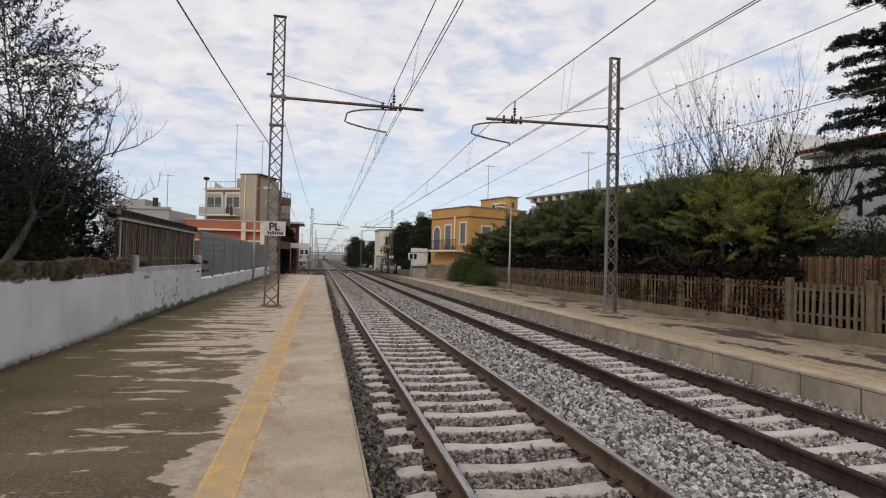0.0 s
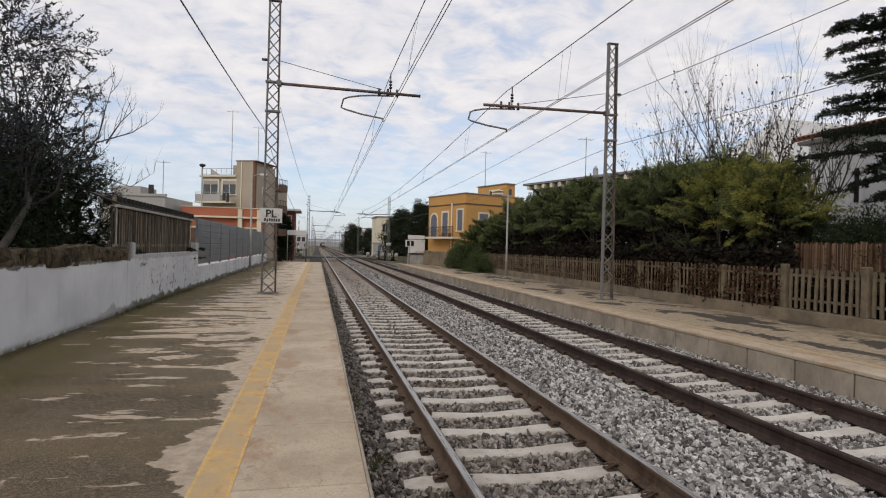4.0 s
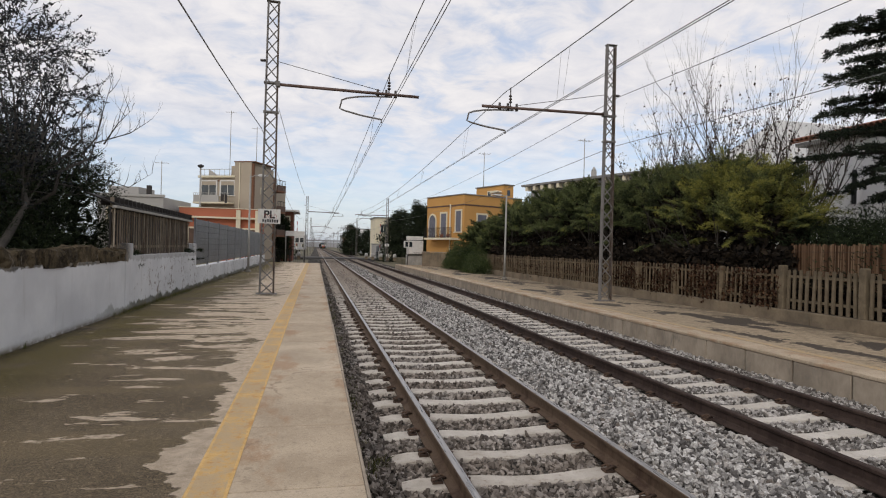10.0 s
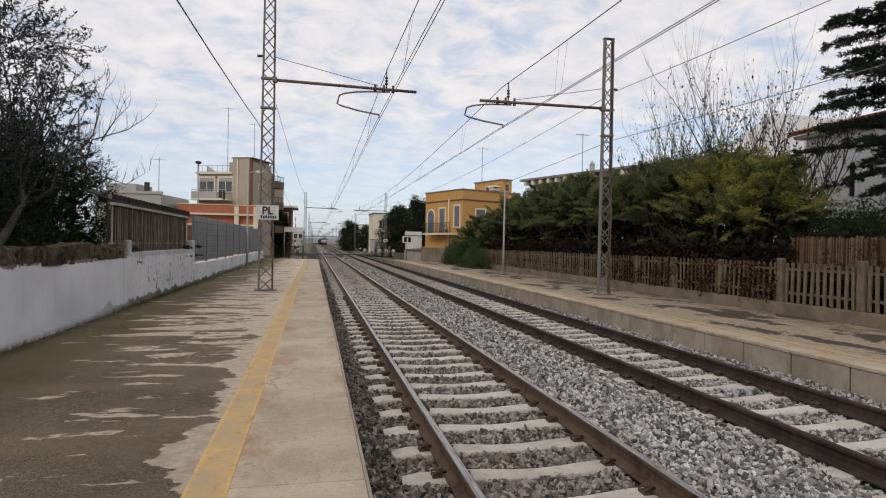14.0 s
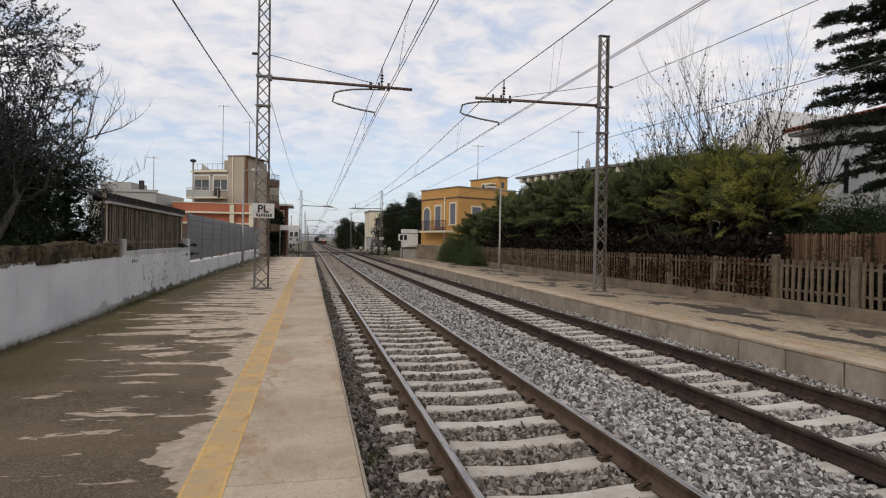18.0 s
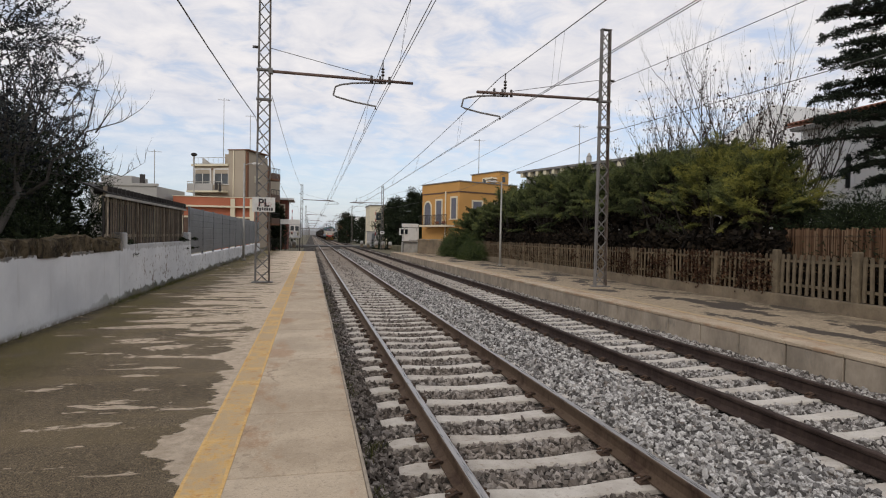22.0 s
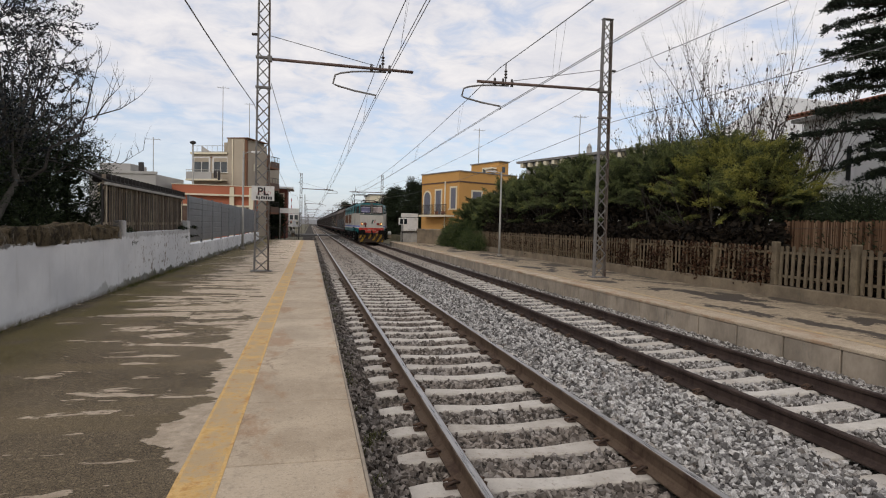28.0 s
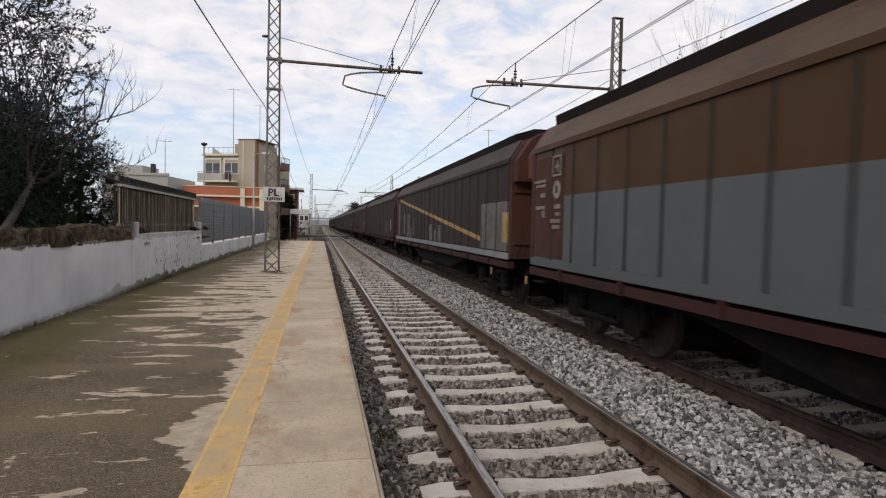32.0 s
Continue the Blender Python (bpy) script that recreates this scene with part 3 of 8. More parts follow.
RAIL_SIDE = make_rust("rusty_rail_web", (0.115, 0.078, 0.052), (0.055, 0.031, 0.021), 0.55)
RAIL_DARK = make_rust("dark_rusty_rail", (0.060, 0.040, 0.032), (0.032, 0.020, 0.016), 0.5)
RAIL_TOP = make_rail_top()
CLIP = make_rust("rusty_clip", (0.11, 0.068, 0.045), (0.06, 0.04, 0.03), 0.5)
SOIL = plain("dry_soil_and_weeds", (0.16, 0.14, 0.085), 0.95, 0, 0.4, 0.5, 8, 0.4, (0.08, 0.085, 0.035))
ROAD = plain("road_asphalt", (0.10, 0.095, 0.09), 0.9, 0, 0.2, 0.6, 60, 0.3)
STEEL = make_rust("weathered_mast_steel", (0.185, 0.175, 0.165), (0.10, 0.072, 0.055), 0.58, 0.6)
MAST_RUST = make_rust("rusting_mast_steel", (0.135, 0.118, 0.10), (0.075, 0.048, 0.036), 0.5, 0.7)
ARM = make_rust("red_brown_bracket_pipe", (0.17, 0.115, 0.095), (0.10, 0.065, 0.052), 0.5, 0.6, (1, 1, 1))
WIRE = plain("dull_copper_wire", (0.19, 0.185, 0.18), 0.6, 0.5, 0.1)
CERAMIC = plain("dark_insulator", (0.055, 0.045, 0.04), 0.3, 0, 0.1)
GALV = plain("galvanised_post", (0.40, 0.385, 0.35), 0.6, 0.2, 0.25, 2, 30, 0.1, (0.26, 0.22, 0.17))
WHITE_SIGN = plain("white_enamel", (0.72, 0.70, 0.66), 0.45, 0, 0.12, 5, 30, 0.05, (0.42, 0.36, 0.28))
DIRTY_WHITE = plain("dirty_white_paint", (0.50, 0.48, 0.44), 0.7, 0, 0.35, 3, 20, 0.1, (0.20, 0.17, 0.13))
BLACK_SIGN = plain("black_lettering", (0.02, 0.02, 0.022), 0.5, 0, 0.1)
OLD_STONE = make_coping()
CANE = make_slat()
DARK_ROOF = plain("dark_corrugated_roof", (0.024, 0.021, 0.019), 0.8, 0, 0.35, 3, 25, 0.3)
SCREEN = plain("grey_metal_screen", (0.175, 0.185, 0.20), 0.45, 0.25, 0.3, 1.2, 30, 0.08, (0.11, 0.105, 0.10))
FENCE_C = plain("weathered_fence_concrete", (0.190, 0.148, 0.095), 0.9, 0, 0.5, 2.6, 25, 0.3, (0.09, 0.075, 0.05), stretch=(1, 1, 0.6))
FENCE_BROWN = plain("lichened_fence_wood", (0.195, 0.145, 0.088), 0.9, 0, 0.55, 2.6, 25, 0.3, (0.055, 0.036, 0.024), stretch=(1, 1, 0.6))
FENCE_WALL = plain("stained_low_wall", (0.225, 0.175, 0.118), 0.9, 0, 0.4, 1.2, 18, 0.35, (0.115, 0.10, 0.07))
REED = make_leaf("reed_canes", (0.045, 0.024, 0.014), (0.125, 0.072, 0.042), (0.20, 0.135, 0.085), 0.85)
BARK = plain("grey_bark", (0.085, 0.072, 0.06), 0.9, 0, 0.4, 4, 30, 0.5)
OLIVE_BARK = plain("grey_olive_bark", (0.060, 0.052, 0.043), 0.9, 0, 0.45, 4, 30, 0.5)
DARK_BARK = plain("dark_bark", (0.045, 0.038, 0.03), 0.95, 0, 0.4, 4, 30, 0.5)
OLIVE_LEAF = make_leaf("olive_leaf", (0.008, 0.010, 0.012), (0.020, 0.024, 0.028), (0.055, 0.062, 0.062))
HEDGE_LEAF, HEDGE_SHADED = make_frond("feathery_conifer_leaf", True), make_frond("shaded_conifer_leaf", False)
# Inner twigs in a near-black colour that paints the shade within.
SHADE_TWIG = make_leaf("shade_dark_inner_twigs", (0.006, 0.005, 0.004), (0.018, 0.014, 0.010), (0.03, 0.022, 0.014), 0.9)
BUSH_LEAF = make_leaf("dark_shrub_leaf", (0.007, 0.012, 0.006), (0.020, 0.030, 0.013), (0.045, 0.058, 0.026))
BAY_LEAF = make_leaf("broad_glossy_leaf", (0.014, 0.024, 0.010), (0.055, 0.078, 0.026), (0.12, 0.14, 0.05), 0.35)
DRY_LEAF = make_leaf("withered_creeper", (0.026, 0.014, 0.009), (0.060, 0.031, 0.018), (0.10, 0.055, 0.03), 0.8)
POD = make_leaf("withered_seed_pods", (0.020, 0.012, 0.008), (0.045, 0.028, 0.018), (0.07, 0.045, 0.03), 0.85)
CEDAR_LEAF = make_leaf("cedar_needles", (0.008, 0.013, 0.009), (0.021, 0.030, 0.019), (0.045, 0.058, 0.034))
PINE_LEAF = make_leaf("dark_pine_needles", (0.008, 0.013, 0.007), (0.022, 0.032, 0.015), (0.042, 0.052, 0.025))
GRASS = make_leaf("track_side_grass", (0.05, 0.06, 0.018), (0.11, 0.115, 0.04), (0.2, 0.17, 0.075))
YELLOW_WALL = make_plaster("ochre_plaster", (0.55, 0.300, 0.098), (0.41, 0.22, 0.075), 0.62)
CREAM = make_plaster("cream_trim", (0.70, 0.63, 0.47), (0.45, 0.37, 0.25))
BEIGE_WALL = make_plaster("beige_plaster", (0.40, 0.34, 0.265), (0.25, 0.20, 0.15))
BROWN_WALL = make_plaster("brown_plaster_strip", (0.20, 0.10, 0.06), (0.12, 0.06, 0.04))
ORANGE_WALL = make_plaster("salmon_plaster", (0.44, 0.150, 0.085), (0.27, 0.10, 0.06))
BRICK_WALL = make_plaster("dull_brick_red_plaster", (0.20, 0.075, 0.052), (0.11, 0.05, 0.04))
WHITE_WALL = make_plaster("white_house_plaster", (0.92, 0.91, 0.89), (0.72, 0.70, 0.66), 0.70)
GREY_WALL = make_plaster("grey_plaster", (0.40, 0.385, 0.36), (0.24, 0.22, 0.20))
TILE = plain("terracotta_roof_tile", (0.36, 0.145, 0.085), 0.85, 0, 0.4, 3, 25, 0.3, (0.14, 0.085, 0.06))
GREY_ROOF = plain("grey_roof_slab", (0.24, 0.23, 0.215), 0.85, 0, 0.3, 2, 20, 0.2)
GLASS = make_glass()
SHUTTER = plain("blue_grey_shutter", (0.16, 0.165, 0.20), 0.6, 0, 0.2, 3, 30, 0.1)
BROWN_SHUTTER = plain("dark_brown_door", (0.13, 0.075, 0.05), 0.6, 0, 0.25, 3, 30, 0.1)
IRON = plain("dark_iron", (0.04, 0.035, 0.033), 0.6, 0.3, 0.2)
FAR_WALL = make_plaster("distant_grey_wall", (0.36, 0.36, 0.37), (0.26, 0.26, 0.27))
RED_SPRAY = plain("red_spray_paint", (0.42, 0.06, 0.05), 0.6, 0, 0.2)

# ---- ground, platforms, tracks ----
RAIL_Z = -0.25
SEAT_Z = -0.425
X1, X2 = 1.885, 5.265            # the middles of the two tracks
EDGE_L, EDGE_R, TOP_R = 0.362, 7.118, -0.065
FENCE_X = 10.9
rng = np.random.default_rng(4)

g = Geo()
g.add([(-2500, -400, -0.62), (2500, -400, -0.62), (2500, 4500, -0.62), (-2500, 4500, -0.62)], [(0, 1, 2, 3)])
solid("ground", g, SOIL, "flat dry ground with sparse weeds reaching the horizon", "ground", kind="structure")

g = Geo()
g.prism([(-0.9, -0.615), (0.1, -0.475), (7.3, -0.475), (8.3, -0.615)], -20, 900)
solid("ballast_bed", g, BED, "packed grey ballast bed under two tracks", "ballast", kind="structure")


def stones(name, count, x0, x1, y0, y1, z, size, seed, bare=(), power=1.0):
    """Loose angular stones: cubes pushed out of shape and turned at random."""
    r = np.random.default_rng(seed)
    x = r.uniform(x0, x1, count)
    y = y0 + (y1 - y0) * r.uniform(0, 1, count) ** power
    if bare:
        keep = np.ones(count, bool)
        for test in bare:
            keep &= ~test(x, y)
        x, y = x[keep], y[keep]
    n = len(x)
    base = np.array([(a, b, c) for c in (-1, 1) for b in (-1, 1) for a in (-1, 1)], float)
    p = base[None] * r.uniform(0.28, 1.0, (n, 8, 3))
    p *= (r.uniform(0.50, 1.15, (n, 1, 3)) * np.array([1.15, 1, 0.75]))
    q = r.normal(size=(n, 4))
    q /= np.linalg.norm(q, axis=1, keepdims=True)
    w, a, b, c = q.T
    rot = np.stack([np.stack([1 - 2 * (b * b + c * c), 2 * (a * b - w * c), 2 * (a * c + w * b)], -1),
                    np.stack([2 * (a * b + w * c), 1 - 2 * (a * a + c * c), 2 * (b * c - w * a)], -1),
                    np.stack([2 * (a * c - w * b), 2 * (b * c + w * a), 1 - 2 * (a * a + b * b)], -1)], 1)
    p = np.einsum("nij,nkj->nki", rot, p) * (size * r.uniform(0.6, 1.25, (n, 1, 1)))
    p += np.stack([x, y, z + r.uniform(-0.032, 0.026, n)], -1)[:, None]
    f = np.array([(0, 2, 3, 1), (4, 5, 7, 6), (0, 1, 5, 4), (2, 6, 7, 3), (0, 4, 6, 2), (1, 3, 7, 5)])
    f = (f[None] + 8 * np.arange(n)[:, None, None]).reshape(-1, 4)
    return tagged(soup(name, p.reshape(-1, 3), f, BALLAST), "loose angular grey railway ballast stones", "ballast", kind="stuff")


PITCH_1, PITCH_2, FIRST_1, FIRST_2 = 0.6, 0.57, 4.584 - 12.0, 7.51 - 11.97


def on_sleeper(mid, first, step, half=0.118):
    return lambda x, y: (np.abs(x - mid) < 1.17) & (np.abs((y - first + step / 2) % step - step / 2) < half)


def on_rail(mid):
    return lambda x, y: np.abs(np.abs(x - mid) - 0.7535) < 0.085


def buried(mid, first, step, lo, hi):
    """Sleepers whose ends, outside lo to hi, lie under the stones."""
    test = on_sleeper(mid, first, step)
    return lambda x, y: test(x, y) & (x > lo) & (x < hi)


bare = (buried(X1, FIRST_1, PITCH_1, 0.5, 2.86), buried(X2, FIRST_2, PITCH_2, 4.45, 6.1), on_rail(X1), on_rail(X2))
stones("ballast_stones", 84000, EDGE_L + 0.03, EDGE_R - 0.03, 2.6, 13.5, -0.472, 0.031, 1, bare, 1.25)
stones("ballast_stones", 34000, EDGE_L + 0.03, EDGE_R - 0.03, 13.5, 34.0, -0.474, 0.036, 2, bare, 1.3)
stones("ballast_stones", 9000, EDGE_L + 0.03, EDGE_R - 0.03, 34.0, 75.0, -0.468, 0.048, 3, bare, 1.2)


stones("ballast_stones", 9000, EDGE_L + 0.03, EDGE_R - 0.03, -7.0, 2.6, -0.468, 0.046, 8, bare)


def heap(x, y):
    return np.abs(x - 3.66) > 0.60 + 0.12 * np.sin(y * 2.3) * np.sin(y * 0.9 + 1)


stones("ballast_heap", 24000, 2.9, 4.4, 2.6, 30.0, -0.428, 0.034, 5, (heap,), 1.45)
stones("ballast_shoulder", 2600, 6.1, 6.5, 3.0, 30.0, -0.43, 0.036, 6, (), 1.3)


def rail_mesh(mid, y0, y1):
    """The side and foot, and the head's worn top, of one flat-bottomed rail."""
    h, z = 0.172, RAIL_Z - 0.172
    side = Geo()
    half = [(0.075, 0), (0.075, 0.012), (0.02, 0.032), (0.009, 0.05), (0.009, 0.125), (0.034, 0.138), (0.036, 0.165), (0.030, 0.170)]
    side.prism([(a, z + b) for a, b in half] + [(-a, z + b) for a, b in reversed(half)], y0, y1)
    top = Geo()
    top.prism([(-0.029, z + 0.1695), (0.029, z + 0.1695), (0.026, z + 0.1725), (-0.026, z + 0.1725)], y0, y1)
    return side, top


def sleeper_mesh():
    """A concrete sleeper: raised rail seats, a dished middle and sloping sides."""
    g = Geo()
    xs = (-1.15, -1.0, -0.58, -0.42, -0.2, 0.0, 0.2, 0.42, 0.58, 1.0, 1.15)
    tops = (-0.02, 0.0, 0.0, -0.006, -0.018, -0.022, -0.018, -0.006, 0.0, 0.0, -0.02)
    halfs = (0.108, 0.112, 0.112, 0.105, 0.09, 0.085, 0.09, 0.105, 0.112, 0.112, 0.108)
    v, f = [], []
    for x, t, w in zip(xs, tops, halfs):
        v += [(x, -w - 0.03, -0.2), (x, -w, t - 0.012), (x, -w + 0.012, t), (x, w - 0.012, t), (x, w, t - 0.012), (x, w + 0.03, -0.2)]
    for i in range(len(xs) - 1):
        f += [(6 * i + j, 6 * i + j + 1, 6 * i + j + 7, 6 * i + j + 6) for j in range(5)]
    f += [tuple(range(6)), tuple(range(6 * len(xs) - 1, 6 * len(xs) - 7, -1))]
    return g.add(v, f).mesh("sleeper", SLEEPER)


def clip_mesh():
    """A rail clip: a base plate, a bent spring and a bolt with its nut."""
    g = Geo()
    g.box(-0.05, 0.035, -0.045, 0.045, 0.0, 0.018)
    g.tube([(-0.05, -0.04, 0.03), (0.02, -0.035, 0.055), (0.06, -0.01, 0.035), (0.06, 0.01, 0.035), (0.02, 0.035, 0.055), (-0.05, 0.04, 0.03)], 0.010, 5)
    g.tube([(0.0, 0, 0.0), (0.0, 0, 0.065)], 0.012, 6)
    g.tube([(0.0, 0, 0.04), (0.0, 0, 0.062)], 0.024, 6, smooth=False)
    return g.mesh("rail_clip", CLIP)


SLEEPER_ME, CLIP_ME = sleeper_mesh(), clip_mesh()


def track(name, mid, first, step, dark):
    t = thing(name, "standard-gauge railway track on concrete sleepers" + (" with dark rusty rails" if dark else " with worn shiny rails"), "railway track", "tracks", m=pose(mid, 0, 0))
    for k in (-1, 1):
        side, top = rail_mesh(mid, -20, 900)
        r = part("rail", side, RAIL_DARK if dark else RAIL_SIDE, t)
        r.location.x = k * 0.7535
        part("running_surface", top, RAIL_DARK if dark else RAIL_TOP, r, "worn rail head" if dark else "shiny worn rail head")
    turn = random.Random(7)
    for i in range(128):
        y = first + i * step
        s = part("sleeper", SLEEPER_ME, None, t)
        s.matrix_basis = pose(turn.uniform(-0.02, 0.02), y + turn.uniform(-0.012, 0.012), SEAT_Z + turn.uniform(-0.006, 0.002), 0, 0, turn.uniform(-0.5, 0.5))
        if not (17 < i < 46):
            continue
        for x, flip in ((-0.7535 - 0.105, 0), (-0.7535 + 0.105, 180), (0.7535 - 0.105, 0), (0.7535 + 0.105, 180)):
            c = part("rail_clip", CLIP_ME, None, s)
            c.matrix_basis = pose(x, 0, 0.0, 0, 0, flip)
    g = Geo()
    for i in range(128, 640):
        y = first + i * step
        g.box(-1.15, 1.15, y - 0.11, y + 0.11, SEAT_Z - 0.1, SEAT_Z - 0.01)
    far = part("distant_sleeper_run", g, SLEEPER, t)
    far["kind"] = "stuff"
    return t


track("track_1", X1, FIRST_1, PITCH_1, False)
track("track_2", X2, FIRST_2, PITCH_2, True)

# the near platform: an asphalt bed, a painted line, concrete edge slabs
END_L = 49.5
g = Geo().box(-3.75, -0.70, -12, END_L, -0.62, 0.0)
platform = solid("platform_1", g, PLATFORM, "asphalt station platform, damp and stained with dry islands", "platform", kind="structure")
g = Geo().box(-0.70, -0.455, -12, END_L, -0.62, 0.002)
part("yellow_line", g, YELLOW, platform, "worn yellow safety line")
SLAB_AT = [-12.0, -9.2, -6.4, -3.6, -0.6, 2.2, 3.55, 4.79, 6.85, 8.95, 11.05, 13.15, 15.2, 17.2]
while SLAB_AT[-1] < END_L - 2.4:
    SLAB_AT.append(SLAB_AT[-1] + 2.1)
SLAB_AT.append(END_L)
for a, b in zip(SLAB_AT, SLAB_AT[1:]):
    g = Geo().cham(-0.4545, EDGE_L - 0.030, a + 0.005, b - 0.005, -0.3, 0.002, 0.003)
    part("edge_slab", g, SLAB, platform)
g = Geo().box(-0.45, EDGE_L - 0.03, -12, END_L, -0.62, -0.008)
part("joint_filler", g, JOINT, platform)
y = -12.0
while y < END_L - 0.5:
    b = min(y + 2.1, END_L)
    dip = 0.004 * math.sin(y * 3.7)
    g = Geo().cham(EDGE_L - 0.0295, EDGE_L + dip, y + 0.004, b - 0.004, -0.62, -0.003 + dip, 0.006)
    part("kerb", g, EDGE_CONCRETE, platform)
    y = b

# the far platform
END_R = 51.5
g = Geo().box(EDGE_R + 0.45, FENCE_X + 0.02, -14, END_R, -0.62, TOP_R)
platform2 = solid("platform_2", g, PLATFORM_2, "narrow asphalt platform across the tracks with a blockwork edge", "platform", kind="structure")
y = -14.0 + 0.4714
i = 0
while y < END_R:
    g = Geo().cham(EDGE_R, EDGE_R + 0.12, y + 0.013, y + 0.987, -0.62, TOP_R - 0.05, 0.012)
    ob = part("edge_block", g, EDGE_CONCRETE, platform2)
    g = Geo().cham(EDGE_R - 0.015, EDGE_R + 0.452, y + 0.003, y + 0.997, TOP_R - 0.05, TOP_R + 0.004, 0.008)
    ob = part("coping_slab", g, SLAB, platform2)
    y += 1.0
g = Geo().box(EDGE_R + 0.1, EDGE_R + 0.44, -14, END_R, -0.62, TOP_R - 0.06)
part("platform_core", g, JOINT, platform2)
g = Geo().box(EDGE_R + 0.53, EDGE_R + 0.66, -14, END_R, TOP_R - 0.02, TOP_R + 0.004)
part("yellow_line", g, FADED, platform2, "faded yellow safety line")

# gardens and yards behind the walls; the road of the level crossing
g = Geo().box(-400, -4.0, -30, 84, -0.6, 0.02)
solid("ground_left", g, SOIL, "bare yard ground behind the wall", "ground", kind="structure")
g = Geo().box(FENCE_X + 0.2, 400, -30, 84, -0.6, 0.1)
solid("ground_right", g, SOIL, "garden soil behind the fence", "ground", kind="structure")
g = Geo().box(-60, 60, 86, 93, -0.58, -0.255)
solid("road", g, ROAD, "grey asphalt road over the level crossing", "road", kind="structure")

# ---- the wall, fences and screen beside the near platform ----
WALL_X = -3.742


def rough_stone(r, x0, x1, y0, y1, z0, z1):
    """A weathered block: a gridded box with worn corners and pitted faces."""
    nx, ny, nz = 3, max(3, int((y1 - y0) / 0.11)), 3
    g, at, v, f = Geo(), {}, [], []

    def corner(i, j, k):
        if (i, j, k) not in at:
            a, b, c = i / nx * 2 - 1, j / ny * 2 - 1, k / nz * 2 - 1
            far = abs(a) ** 6 + abs(b) ** 10 + max(c, 0) ** 6
            pull = 1 - 0.045 * max(0, far - 1)
            wear = 0.020 if k else 0.006
            at[i, j, k] = len(v)
            v.append(((x0 + x1) / 2 + a * pull * (x1 - x0) / 2 + r.gauss(0, wear * 0.7), (y0 + y1) / 2 + b * (1 - 0.02 * max(0, far - 1)) * (y1 - y0) / 2 + r.gauss(0, 0.006),
                      (z0 + z1) / 2 + c * pull * (z1 - z0) / 2 + r.gauss(0, wear)))
        return at[i, j, k]
    for i in range(nx):
        for j in range(ny):
            f += [(corner(i, j, k), corner(i + 1, j, k), corner(i + 1, j + 1, k), corner(i, j + 1, k)) for k in (0, nz)]
    for j in range(ny):
        for k in range(nz):
            f += [(corner(i, j, k), corner(i, j + 1, k), corner(i, j + 1, k + 1), corner(i, j, k + 1)) for i in (0, nx)]
    for i in range(nx):
        for k in range(nz):
            f += [(corner(i, j, k), corner(i + 1, j, k), corner(i + 1, j, k + 1), corner(i, j, k + 1)) for j in (0, ny)]
    return g.add(v, f)


def left_wall():
    t = thing("boundary_wall", "weathered white plaster wall with mossy tuff coping and flaking patches", "wall", kind="structure")
    g = Geo().box(WALL_X - 0.3, WALL_X, -12, 12.86, -0.62, 1.08)
    part("wall_body", g, WHITEWALL, t, bevel=0.02)
    g = Geo().box(WALL_X - 0.3, WALL_X, 13.36, 19.55, -0.62, 1.15)
    part("wall_body", g, WHITEWALL, t, bevel=0.02)
    g = Geo().box(WALL_X - 0.3, WALL_X, 20.0, 46.0, -0.62, 0.66)
    part("wall_body", g, WHITEWALL, t, bevel=0.02)
    for y0, y1, z in ((12.86, 13.36, 1.40), (19.55, 20.0, 1.42)):
        g = Geo().box(WALL_X - 0.34, WALL_X + 0.006, y0, y1, -0.62, z)
        part("pier", g, WHITEWALL, t, bevel=0.025)
    r = random.Random(3)
    y = -12.0
    while y < 12.7:
        b = min(y + r.uniform(0.45, 1.0), 12.86)
        top = 1.31 + r.uniform(-0.07, 0.06)
        g = rough_stone(r, WALL_X - 0.31 + r.uniform(-0.03, 0.03), WALL_X - r.uniform(-0.03, 0.02), y + 0.008, b - 0.008, 1.05 - r.uniform(0, 0.05), top)
        part("coping_stone", g, OLD_STONE, t)
        y = b
    return t


left_wall()


def slat_fence():
    """Rough vertical slats on the wall, under a strip of dark roofing."""
    t = thing("slat_fence", "makeshift fence of weathered vertical slats under a dark corrugated strip", "fence")
    r = random.Random(5)
    x = WALL_X - 0.12
    y = 12.5
    while y < 19.5:
        w = r.uniform(0.03, 0.055)
        low = 1.12 if y > 13.36 else 1.3
        g = Geo().box(x - 0.004 + r.uniform(-0.01, 0.0), x + 0.008, y, y + w, low, 2.1 + r.uniform(-0.04, 0.0))
        part("slat", g, CANE, t)
        y += w + r.uniform(0.08, 0.14)
    # Dark sheet added behind the slats, so that their gaps look dark.
    part("backing", Geo().box(x - 0.09, x - 0.06, 12.5, 19.5, 1.0, 2.1), DARK_ROOF, t, "dark sheet added to darken the gaps between the slats")
    for z in (1.3, 2.0):
        part("rail", Geo().box(x - 0.06, x - 0.02, 12.5, 19.5, z, z + 0.06), CANE, t)
    part("top_rail", Geo().box(x - 0.02, x + 0.06, 12.45, 19.6, 2.09, 2.14), GALV, t, "pale metal rail")
    for i in range(26):
        a = 12.45 + i * 0.275
        g = Geo().prism([(x - 0.5, 2.36), (x - 0.5, 2.38), (x + 0.03, 2.18), (x + 0.03, 2.14)], a, a + 0.262)
        g.box(x - 0.3, x + 0.035, a + 0.225, a + 0.262, 2.15, 2.31, None)
        part("roof_sheet", g, DARK_ROOF, t)
    for y in (12.6, 14.9, 17.2, 19.45):
        part("post", Geo().box(x - 0.1, x - 0.04, y - 0.03, y + 0.03, 0.6, 2.3), CANE, t)
    return t


slat_fence()


